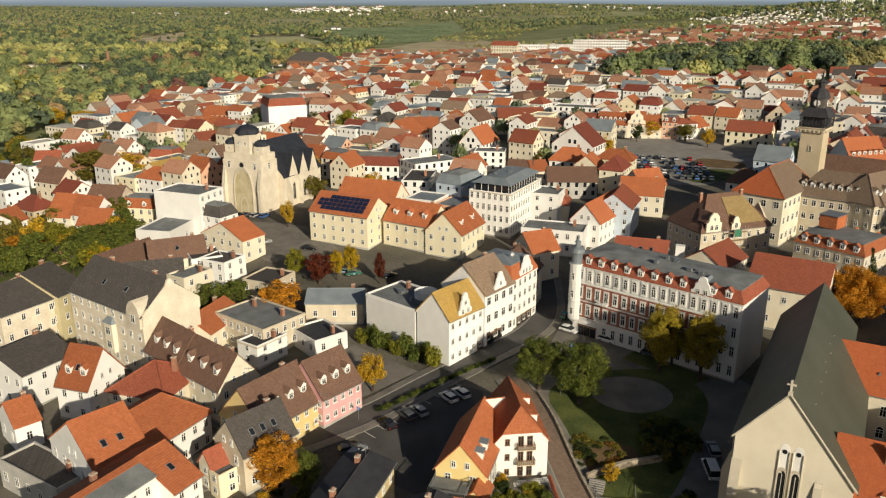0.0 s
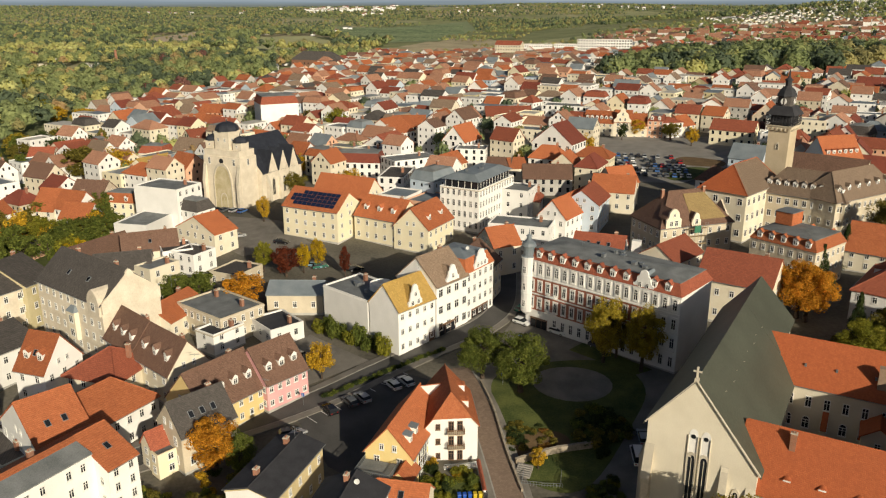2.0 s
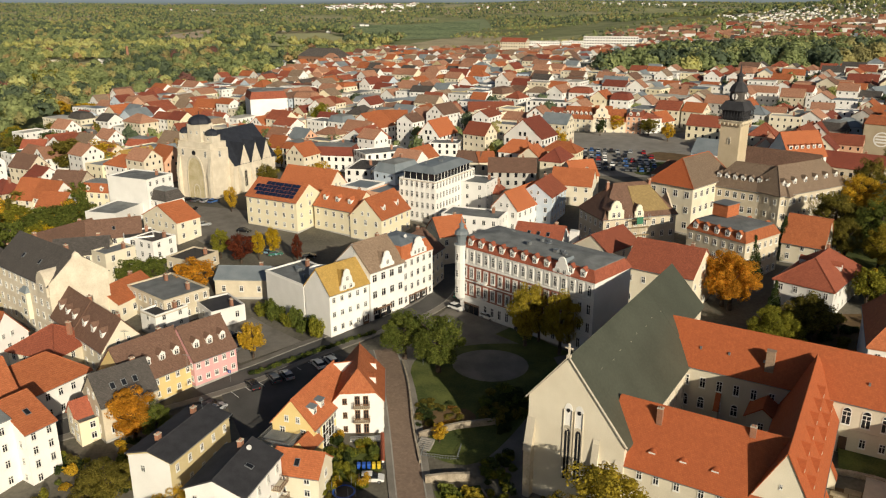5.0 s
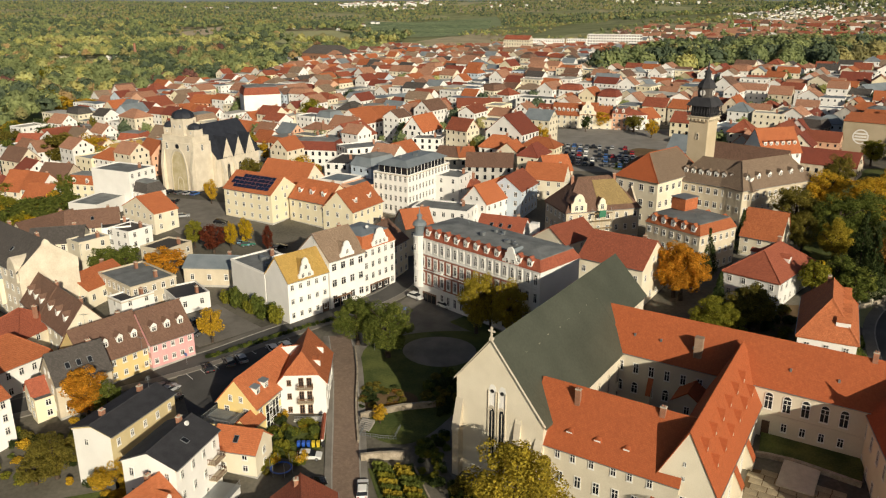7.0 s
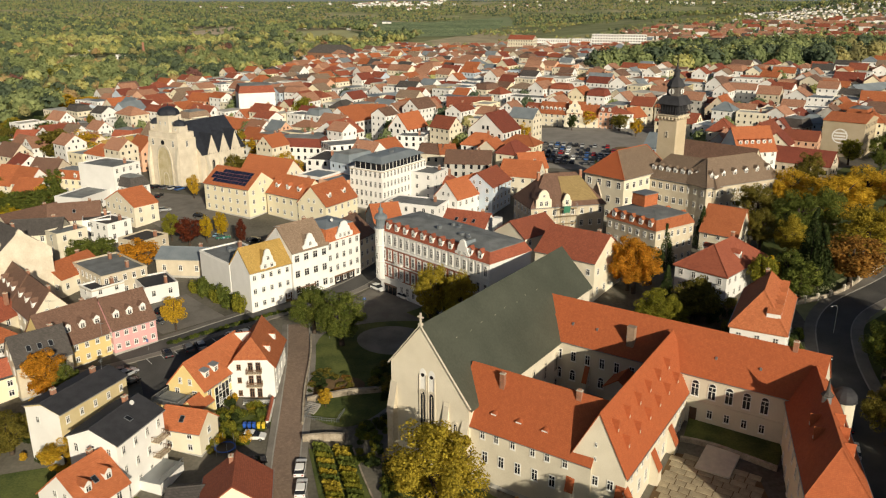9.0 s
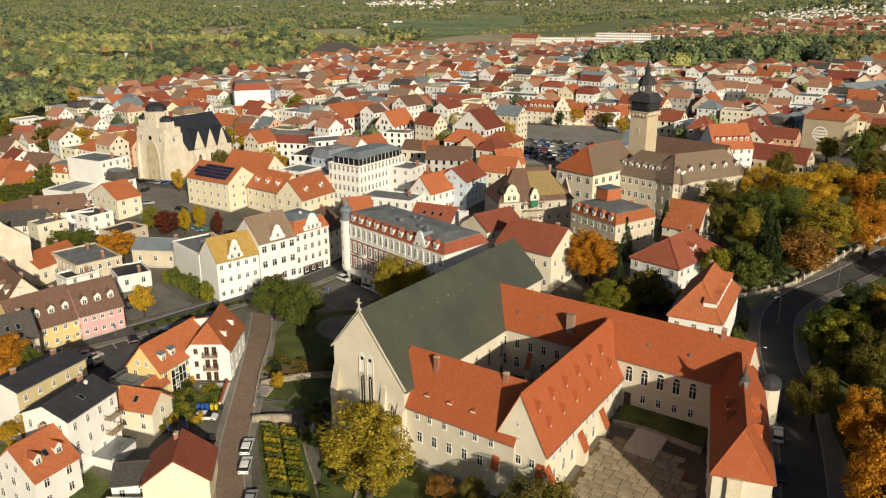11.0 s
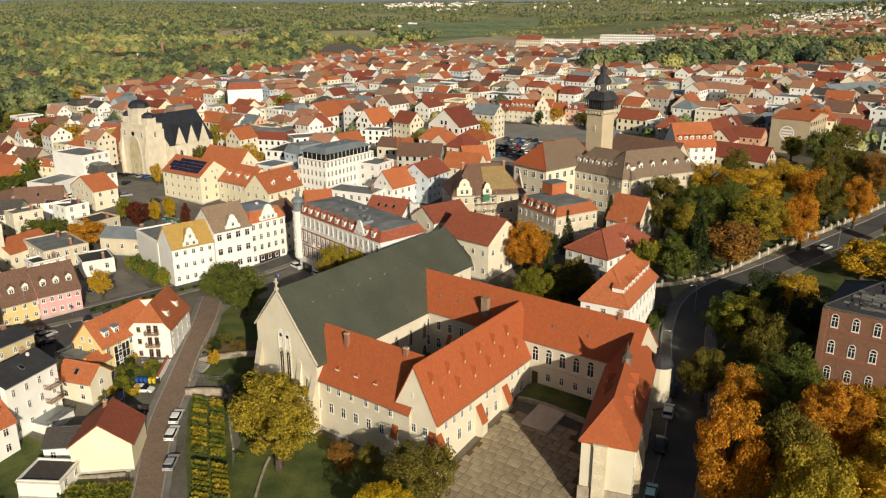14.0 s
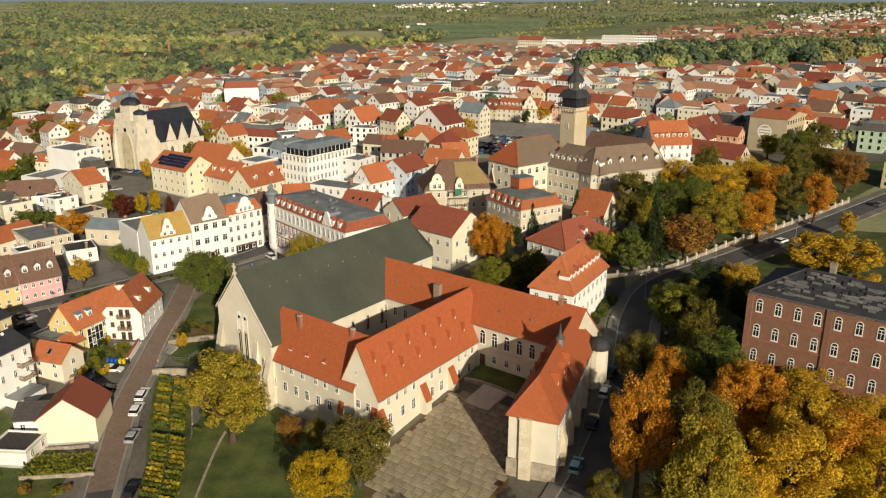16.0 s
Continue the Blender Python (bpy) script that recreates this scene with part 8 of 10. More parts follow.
for a, b in ((-1.2, 0.8), (1.2, 0.8), (0, 3.4)):
    part("gable_window", simple_window_mesh(0.9, 1.4), g_, shift(a, -0.3, b))
front((96.5, 374.2), (104.0, 373.1), 12, 9.4, 17.4, 4.8, "g", 3, "cream", "orange", chim=1)
front((104.0, 373.1), (110.9, 370.5), 12, 9.6, 19.8, 3.0, "m", 4, "salmon", "red", dorm=(2, 0), chim=0, ws=2.0)
front((110.9, 370.5), (121.0, 373.0), 12, 9.6, 19.3, 1.8, "h", 3, "white", "red", chim=1, ws=2.3)
front((121.0, 373.0), (128.5, 379.0), 11, 9.8, 17.3, 4.0, "g", 3, "cream", "orange", chim=0)

# ---- balconies, terraces and small additions on the near houses ----
def railing_mesh(w, mat):
    """A lattice of upright bars under a handrail, facing -y, one connected piece."""
    key = ("railing", w, mat.name)
    if key not in CACHE:
        n = max(2, int(w / 0.3))
        xs = [-w / 2]
        for k in range(n):
            xs += [-w / 2 + k * w / n + 0.05, -w / 2 + (k + 1) * w / n]
        xs.append(w / 2 + 0.05)
        CACHE[key] = relief(xs, [0.0, 0.06, 0.80, 0.90], lambda i, j: (-0.05, 0) if i % 2 == 0 or j != 1 else None, 0.0).mesh("railing", [mat])
    return CACHE[key]


def balcony(parent, m, w, d=1.3, rail=None, label="small balcony with a metal rail"):
    b = part("balcony", Shape().box(-w / 2, -d, 0, w / 2, 0, 0.18).mesh("balcony", [WALLS["beige"]]), parent, m, label)
    part("railing", railing_mesh(w, rail or ZINC), b, shift(0, -d + 0.05, 0.18))
    for x, turn in ((-w / 2 + 0.05, 270), (w / 2 - 0.05, 90)):
        part("railing", railing_mesh(round(d - 0.16, 2), rail or ZINC), b, shift(x, -d / 2, 0.18, turn))


for k in range(2):
    balcony(balcony_house, shift(-6.25, -0.6, 3.85 + k * 2.8, 270), 2.9, 1.2, FRAME_BROWN)
for k in range(3):
    for dx in (-0.75, 0.75):
        window(balcony_house, shift(-6.25, -0.6 - dx, 1.3 + k * 2.78, 270), 0.95, 1.9, FRAME_BROWN)
    window(balcony_house, shift(-6.25, 2.4, 1.7 + k * 2.78, 270), 0.8, 1.1, FRAME_BROWN)
base = part("terrace_base", Shape().box(-3.0, -2.4, 0, 3.0, 0, 1.9, 0).mesh("terrace_base", [WALLS["white"]]), balcony_house, shift(-6.25, -1.4, -0.8, 270), "white terrace base")
part("railing", railing_mesh(5.8, ZINC), base, shift(0, -2.3, 1.9))
for k in range(2):
    balcony(terrace_house, shift(3.6, -4.7, 4.6 + k * 2.9, 0), 3.0, 1.5, FRAME_BROWN)
s = Shape()
s.box(-3.2, -4.0, 0, 3.2, 0, 2.7, 0)
s.box(-3.3, -4.1, 2.7, 3.3, -0.02, 2.9, 1)
for q in range(12):
    s.box(-3.25 + q * 0.58, -4.05, 2.9, -3.2 + q * 0.58, -4.0, 3.8, 1)
s.box(-3.3, -4.08, 3.8, 3.3, -4.0, 3.87, 1)
part("roof_terrace", s.mesh("roof_terrace", [WALLS["white"], ZINC]), terrace_house, shift(1.4, -4.7, 0, 0), "white annex with a railed roof terrace")
house(5.3, 104.0, 73.6, 4.6, 3.4, -3.0, 2.8, 1.5, "g", 1, "yellow3", "orange", 2, chim=0, label="low yellow annex with an orange tiled roof")
s = Shape()
for k in range(5):
    s.box(-2.2 + k * 1.05, -0.12, 0, -2.12 + k * 1.05, 0.0, 5.2, 0)
for z in (0, 1.7, 3.4, 5.1):
    s.box(-2.2, -0.12, z, 2.1, 0.0, z + 0.08, 0)
s.box(-2.15, -0.05, 0.05, 2.05, 0.03, 5.1, 1)
part("glazed_front", s.mesh("glazed_front", [FRAME, GLASS]), yellow_house, shift(-2.6, -4.0, 0.9), "tall glazed stair front")
s = Shape()
s.box(-2.3, -2.9, 0, 2.2, 2.9, 5.9, 0)
s.box(-2.4, -3.0, 5.9, 2.2, 3.0, 6.05, 1)
ter = tagged(new("roof_terrace", s.mesh("roof_terrace", [WALLS["yellow3"], ROOFS["flatgrey"]])), "railed roof terrace of the yellow house", "terrace")
ter.matrix_world = shift(1.1, 103.5, -2.2, 73.6)
part("railing", railing_mesh(5.8, ZINC), ter, shift(-2.35, 0, 6.05, 270))
for y in (-2.9, 2.95):
    part("railing", railing_mesh(4.4, ZINC), ter, shift(-0.1, y, 6.05))

# stepped gable and oriel of the tall corner house
s = Shape()
pts = [(-2.2, 0), (2.2, 0), (2.2, 3.2), (1.7, 4.4), (0.8, 5.4), (0, 5.8), (-0.8, 5.4), (-1.7, 4.4), (-2.2, 3.2)]
s.solid([(x, -0.5, z) for x, z in pts], [(x, 3.5, z) for x, z in pts], 0)
gb = part("gable", s.mesh("gable", [WALLS["limewash"]]), stepped_house, shift(11.0, -6.9, 11.4), "rounded stone gable over the street front")
part("gable_window", simple_window_mesh(1.4, 1.8), gb, shift(0, -0.5, 1.0))
s = Shape()
s.box(-1.5, -1.0, 0, 1.5, 0, 6.4, 0)
s.solid([(-1.7, -1.2, 6.4), (1.7, -1.2, 6.4), (1.7, 0, 6.4), (-1.7, 0, 6.4)], [(-0.9, -0.3, 7.6), (0.9, -0.3, 7.6), (0.9, 0, 7.6), (-0.9, 0, 7.6)], 1)
orl = part("oriel", s.mesh("oriel", [WALLS["cream"], ROOFS["slate"]]), stepped_house, shift(2.0, -6.9, 3.8), "two-storey oriel with a slate cap")
for z in (0.8, 3.9):
    part("oriel_window", simple_window_mesh(1.6, 1.7), orl, shift(0, -1.0, z))
s = Shape()
pts = [(-6.9, 12.0)] + [(0.575 * k, 14.3 + 5.6 * (1 - abs(k) / 12) + (0.5 if abs(k) < 2 else 0)) for k in range(-12, 13)] + [(6.9, 12.0)]
s.solid([(13.3, y, z) for y, z in pts], [(13.75, y, z) for y, z in pts], 0)
part("gable_wall", s.mesh("gable_wall", [WALLS["limewash"]]), stepped_house, None, "tall cream gable wall with a rounded top")

part("end_wall", Shape().solid([(-7.66, -3.85, 0.2), (-7.66, 3.85, 0.2), (-7.66, 3.85, 11.0), (-7.66, 0, 12.1), (-7.66, -3.85, 11.0)], [(-7.59, -3.85, 0.2), (-7.59, 3.85, 0.2), (-7.59, 3.85, 11.0), (-7.59, 0, 12.1), (-7.59, -3.85, 11.0)]).mesh("end_wall", [WALLS["white"]]), mustard_house, None, "white rendered end gable")
part("end_window", simple_window_mesh(0.8, 1.2), mustard_house, shift(-7.66, 1.2, 8.6, 270))

# red penthouse on the mansard house
s = Shape()
s.box(-2.2, -2.6, 0, 2.2, 2.6, 3.2, 0)
s.box(-2.4, -2.8, 3.2, 2.4, 2.8, 3.4, 1)
part("roof_house", s.mesh("roof_house", [ROOFS["orange"], ZINC]), mansard_house, shift(-4.0, 2.0, 14.6), "orange-tiled box on the flat roof")

# painted round emblem on the blank wall, kept plain
s = Shape()
for k in range(24):
    a, b = 2 * math.pi * k / 24, 2 * math.pi * (k + 1) / 24
    s.solid([(3.0 * math.cos(a), -0.03, 3.0 * math.sin(a)), (3.0 * math.cos(b), -0.03, 3.0 * math.sin(b)), (2.5 * math.cos(b), -0.03, 2.5 * math.sin(b)), (2.5 * math.cos(a), -0.03, 2.5 * math.sin(a))], [(3.0 * math.cos(a), 0.01, 3.0 * math.sin(a)), (3.0 * math.cos(b), 0.01, 3.0 * math.sin(b)), (2.5 * math.cos(b), 0.01, 2.5 * math.sin(b)), (2.5 * math.cos(a), 0.01, 2.5 * math.sin(a))])
for z in (-1.2, 0, 1.2):
    s.box(-2.2, -0.03, z - 0.35, 2.2, 0.01, z + 0.35)
part("wall_emblem", s.mesh("wall_emblem", [WHITE_TRIM]), mural_house, shift(-1.0, -11.66, 8.8), "round pale emblem painted on the wall")

# ---- gardens, bins and small things near the lane ----
BIN = {k: plain("bin_" + k, c, 0.5) for k, c in dict(blue=(0.02, 0.09, 0.42), yellow=(0.60, 0.44, 0.03), black=(0.02, 0.02, 0.022), green=(0.03, 0.13, 0.05)).items()}


def wheelie_bin(x, y, rot, colour):
    root = empty("wheelie_bin", shift(x, y, ground_z(x, y) + 0.1, rot), "%s plastic wheelie bin on the yard" % colour, "bin", "wheelie bins")
    s = Shape()
    s.solid([(-0.24, -0.28, 0.08), (0.24, -0.28, 0.08), (0.24, 0.24, 0.08), (-0.24, 0.24, 0.08)], [(-0.30, -0.36, 1.0), (0.30, -0.36, 1.0), (0.30, 0.36, 1.0), (-0.30, 0.36, 1.0)])
    part("body", s.mesh("body", [BIN[colour]]), root)
    s = Shape()
    s.solid([(-0.32, -0.40, 1.0), (0.32, -0.40, 1.0), (0.32, 0.40, 1.0), (-0.32, 0.40, 1.0)], [(-0.28, -0.34, 1.08), (0.28, -0.34, 1.08), (0.28, 0.40, 1.14), (-0.28, 0.40, 1.14)])
    part("lid", s.mesh("lid", [BIN[colour]]), root)
    for sx in (-1, 1):
        a = [2 * math.pi * i / 10 for i in range(10)]
        w = Shape().solid([(sx * 0.30, 0.26 + 0.1 * math.cos(q), 0.1 + 0.1 * math.sin(q)) for q in a], [(sx * 0.24, 0.26 + 0.1 * math.cos(q), 0.1 + 0.1 * math.sin(q)) for q in a])
        part("wheel", w.mesh("wheel", [TYRE]), root)


for i, c in enumerate(("blue", "blue", "blue", "yellow", "yellow", "black")):
    wheelie_bin(14.2 + i * 0.85, 103.7 + 0.12 * i, 8, c)
for i, c in enumerate(("black", "blue", "yellow")):
    wheelie_bin(-27.5 + i * 0.8, 139.5 + 0.3 * i, 30, c)
tp = empty("trampoline", shift(12.7, 97.4, ground_z(12.7, 97.4)), "round black garden trampoline with a safety net", "trampoline")
s = Shape().lathe(0, 0, [(1.6, 0.8), (1.9, 0.8), (1.9, 0.9), (1.6, 0.9), (1.6, 0.8)], 24)
part("ring", s.mesh("ring", [BIN["blue"]]), tp, None, "dark blue padded ring")
part("mat", Shape().tube(0, 0, 0.80, 0.84, 1.6, 1.6, 20).mesh("mat", [BIN["black"]]), tp)
for k in range(6):
    a = 2 * math.pi * k / 6
    part("leg", Shape().tube(0, 0, 0, 2.6, 0.04, 0.04, 6).mesh("leg", [ZINC]), tp, shift(1.95 * math.cos(a), 1.95 * math.sin(a), 0))

# white bays of the car park
area("parking_bays", [(-15, 124.6), (-9.6, 131.2), (-9.5, 131.1), (-14.9, 124.5)], 0.17, WHITE_PAINT, "white painted edge line of the parking bays", "marking", 1.5)
for i in range(9):
    x, y = -14.6 + i * 1.95, 125.0 + i * 2.2
    dx, dy = 3.6 * math.cos(radians(-45)), 3.6 * math.sin(radians(-45))
    line = area("bay_line", [(x, y), (x + 0.11, y + 0.1), (x + dx + 0.11, y + dy + 0.1), (x + dx, y + dy)], 0.17, WHITE_PAINT, "white painted parking bay line on asphalt", "marking", 1.2)

# road marks and signs
SIGN_BLUE = plain("sign_blue", (0.02, 0.10, 0.40), 0.4)
for x, y, r in ((-15.6, 128.8, -20), (27.5, 154.0, 0), (121.5, 147.0, -30), (22.8, 136.5, 10)):
    sg = empty("road_sign", shift(x, y, ground_z(x, y), r), "blue square road sign on a steel post", "sign", "road signs")
    part("post", Shape().tube(0, 0, 0, 2.7, 0.035, 0.035, 6).mesh("post", [ZINC]), sg)
    part("plate", Shape().box(-0.32, -0.06, 2.1, 0.32, -0.03, 2.75).mesh("plate", [SIGN_BLUE]), sg, None, "blue plate with a white bar")
    part("plate_bar", Shape().box(-0.06, -0.075, 2.2, 0.06, -0.058, 2.65).mesh("plate_bar", [WHITE_PAINT]), sg, None, "white bar")


def street_lamp(x, y, rot, h=6.0):
    root = empty("street_lamp", shift(x, y, ground_z(x, y), rot), "slim grey street lamp with a curved arm", "lamp", "street lamps")
    part("pole", Shape().tube(0, 0, 0, h, 0.08, 0.05, 8).mesh("pole", [ZINC]), root)
    s = Shape()
    p = [(0, h), (0.3, h + 0.35), (0.8, h + 0.5), (1.3, h + 0.45)]
    for a, b in zip(p, p[1:]):
        s.solid([(a[0], -0.04, a[1] - 0.04), (a[0], 0.04, a[1] - 0.04), (a[0], 0.04, a[1] + 0.04), (a[0], -0.04, a[1] + 0.04)], [(b[0], -0.04, b[1] - 0.04), (b[0], 0.04, b[1] - 0.04), (b[0], 0.04, b[1] + 0.04), (b[0], -0.04, b[1] + 0.04)])
    part("arm", s.mesh("arm", [ZINC]), root)
    part("lamp_head", Shape().solid([(1.2, -0.14, h + 0.36), (1.8, -0.14, h + 0.32), (1.8, 0.14, h + 0.32), (1.2, 0.14, h + 0.36)], [(1.25, -0.1, h + 0.5), (1.7, -0.1, h + 0.44), (1.7, 0.1, h + 0.44), (1.25, 0.1, h + 0.5)]).mesh("lamp_head", [ZINC]), root)


for x, y, r in ((121.0, 118, 0), (131, 138.5, 200), (150, 158, 230), (176, 184, 230)):
    street_lamp(x, y, r)

# planted strip beside the road
area("traffic_island", [(118.6, 104), (120.4, 103.6), (122.6, 114), (121.2, 116), (120.0, 114)], 0.24, LAWN, "narrow planted strip between road and pavement", "lawn")

# vine rows of the small house's garden
rng = np.random.default_rng(12)
quads = []
for j in range(7):
    u0 = rng.uniform(0, 1, 260)
    x = 17.0 + u0 * 11.5 + j * 0.25
    y = 71.8 + u0 * 2.6 - j * 0.75 + rng.normal(0, 0.12, 260)
    z = heights(x, y) + rng.uniform(0.2, 1.5, 260)
    p = np.stack((x, y, z), -1)
    u, w = rng.normal(size=(260, 3)) * 0.13, rng.normal(size=(260, 3)) * 0.13
    quads.append(np.stack((p - u - w, p + u - w, p + u + w, p - u + w), 1))
tagged(new("vines", quads_mesh("vines", np.concatenate(quads[::2]), LEAF_MAT["yellowgreen"])), "short vine rows with yellow-green autumn leaves", "vines", kind="stuff")
tagged(new("vines", quads_mesh("vines", np.concatenate(quads[1::2]), LEAF_MAT["green"])), "short vine rows with green leaves", "vines", kind="stuff")
low_wall([(18.5, 67.0), (25, 68.6), (31.0, 70.0)], 0.35, 0.8, RUBBLE, "low pale wall below the vine garden")

tree(27.6, 111.6, 4.2, 3.0, "gold", 1)

# aerials and dishes on the roofs
DISH = plain("dish_grey", (0.55, 0.55, 0.53), 0.5)


def aerial(x, y, z, h=2.2):
    root = empty("roof_aerial", shift(x, y, z, (x * 37) % 180), "thin metal television aerial on a roof", "aerial", "roof aerials")
    part("mast", Shape().tube(0, 0, -0.6, h, 0.03, 0.025, 6).mesh("mast", [ZINC]), root)
    part("boom", Shape().box(-0.8, -0.02, h - 0.25, 0.8, 0.02, h - 0.21).mesh("boom", [ZINC]), root)
    for k in range(6):
        part("element", Shape().box(-0.015, -0.42 + 0.03 * k, -0.01, 0.015, 0.42 - 0.03 * k, 0.01).mesh("element", [ZINC]), root, shift(-0.7 + k * 0.28, 0, h - 0.2))


def dish(x, y, z, rot):
    root = empty("satellite_dish", shift(x, y, z, rot), "pale round satellite dish on a short bracket", "dish", "satellite dishes")
    part("bracket", Shape().tube(0, 0, -0.5, 0.3, 0.03, 0.03, 6).mesh("bracket", [ZINC]), root)
    part("reflector", Shape().lathe(0, 0, [(0.08, 0), (0.25, 0.04), (0.42, 0.12), (0.40, 0.14), (0.05, 0.05)], 14).mesh("reflector", [DISH]), root, Matrix.Translation((0, -0.05, 0.35)) @ Matrix.Rotation(radians(70), 4, "X"))


for x, y, z in ((-11.6, 103.0, 9.3), (-20.0, 119.0, 9.5), (-46.0, 148.0, 18.5), (42.0, 166.0, 20.6), (5.0, 160.0, 18.6), (-34.0, 124.5, 11.6)):
    aerial(x, y, z)
for x, y, z, r in ((-24.5, 111.6, 5.2, 20), (52.0, 152.0, 20.6, 10), (16.0, 172.0, 18.8, 0), (-0.5, 92.0, 9.0, 0)):
    dish(x, y, z, r)

road("road", [(47, 41), (44, 48), (37, 60), (34.5, 66)], 4.3, ASPHALT, "worn asphalt at the foot of the lane", 0.0, 0.17)
house(12.4, 82.0, 15.0, 6.5, 7.0, -6.0, -1.4, 1.7, "g", 1, "white", "dark", 2, chim=0, label="low white annex with a dark roof beside the small house")

# low cloister roof inside the abbey
house(84.6, 113.2, 62.0, 9.0, 5.0, 2.2, 6.6, 1.8, "g", 1, "abbey", "abbeyred", 2, chim=0, blind="0", name="abbey_annex", group="wings of the abbey", label="low cloister annex with an orange-red tiled roof")


# ---- parked cars ----
car(28.8, 165.6, -40, "white")
car(36.5, 160.2, -40, "white")
car(44.5, 153.1, -40, "grey")
car(29.5, 173.5, 50, "green")
car(50.9, 149.3, -40, "black")
car(-10.2, 126.3, 125, "black")
car(-6.7, 129.1, 125, "grey")
car(-4.5, 130.5, 125, "silver")
car(1.0, 135.1, 125, "white")
car(3.5, 136.5, 125, "white")
car(-16.0, 118.5, 20, "grey")
car(-14.8, 117.6, 60, "silver")
car(-12.9, 114.2, 60, "black")
car(16.7, 101.1, 5, "white")
car(18.9, 94.6, 25, "black")
car(27.2, 94.1, 97, "white")
car(28.6, 89.2, 98, "white")
car(32.3, 81.0, 98, "silver")
car(40.2, 66.2, 98, "black")
car(45.0, 114.6, 88, "white", True)
car(47.0, 119.6, 88, "silver")
car(114.9, 76.5, 76, "lightblue")
car(117.8, 89.3, 76, "black")
car(120.4, 99.1, 76, "white")
car(121.8, 105.9, 76, "black")
car(117.9, 88.7, 76, "black")
car(171.7, 181.2, 43, "white")
car(211.2, 222.3, 45, "grey")
car(-74.2, 255.7, 60, "black")
car(-69.7, 254.2, 60, "black")
car(-65.9, 252.9, 60, "grey")
car(-62.2, 251.7, 60, "silver")
car(-59.0, 250.6, 60, "blue")
car(-38.7, 217.8, -10, "black")
car(-53.2, 223.9, 20, "silver")
car(-62.7, 240.8, 90, "black")
car(-25.4, 199.9, -20, "lightblue")
car(-14.2, 198.0, 20, "black")
car(-24.2, 199.4, 20, "green")
car(-21.0, 148.8, 60, "black")
car(-18.3, 143.4, 60, "grey")

# ---- the far town ----
rt = random.Random(11)
TAKEN = [(o.matrix_world.translation.x, o.matrix_world.translation.y, 11.0) for o in scene.objects if o.parent is None and o.get("category") in ("house", "church", "tower")]
KEEP = [
    [(72, 246), (66, 290), (70, 395), (140, 392), (146, 325), (120, 290), (112, 250)], [(-90, 246), (-36, 236), (-26, 290), (-80, 296)], [(-78, 252), (-28, 240), (-26, 204), (-62, 204)],
    [(126, 150), (150, 162), (265, 285), (265, 310), (185, 300), (138, 245)], [(114, 585), (200, 568), (318, 598), (425, 700), (440, 820), (300, 800), (200, 745)],
]


def free(x, y, r):
    return not any((x - a) ** 2 + (y - b) ** 2 < (r + c) ** 2 for a, b, c in TAKEN) and not any(inside(x, y, k) for k in KEEP)


def town_edge(x, y):
    left = np.interp(y, (200, 330, 480, 560, 640, 760, 860, 1000), (-170, -180, -225, -235, -190, -150, -130, -90))
    right = np.interp(y, (200, 300, 450, 700, 1000), (270, 300, 380, 470, 560))
    return left < x < right


WALL_PICK = ["white"] * 17 + ["cream"] * 8 + ["grey", "yellow", "yellow", "beige", "salmon", "ochregrey", "blue"]
ROOF_PICK = ["orange"] * 4 + ["faded"] * 8 + ["red"] * 4 + ["darkred"] * 2 + ["brown"] * 3 + ["tanbrown"] * 2 + ["dark"] * 2 + ["slate"] * 2
spots = []
for i in range(-70, 110):
    for j in range(-36, 120):
        u, v = i * 12.4 + rt.uniform(-1.2, 1.2) + (5 if j % 2 else 0), j * 13.2 + rt.uniform(-1.4, 1.4)
        x, y = u * 0.866 + v * 0.5, 180 - u * 0.5 + v * 0.866
        if y < 228 or y > 1010 or not town_edge(x, y) or (i % 9 == 3 and j % 4) or j % 5 == 2 or rt.random() < (0.04 if y < 330 else 0.1):
            continue
        spots.append((y, x))
spots.sort()
n_things = 0
FAR_WALLS, FAR_ROOFS = sorted(set(WALL_PICK)), sorted(set(ROOF_PICK))
far = Shape()
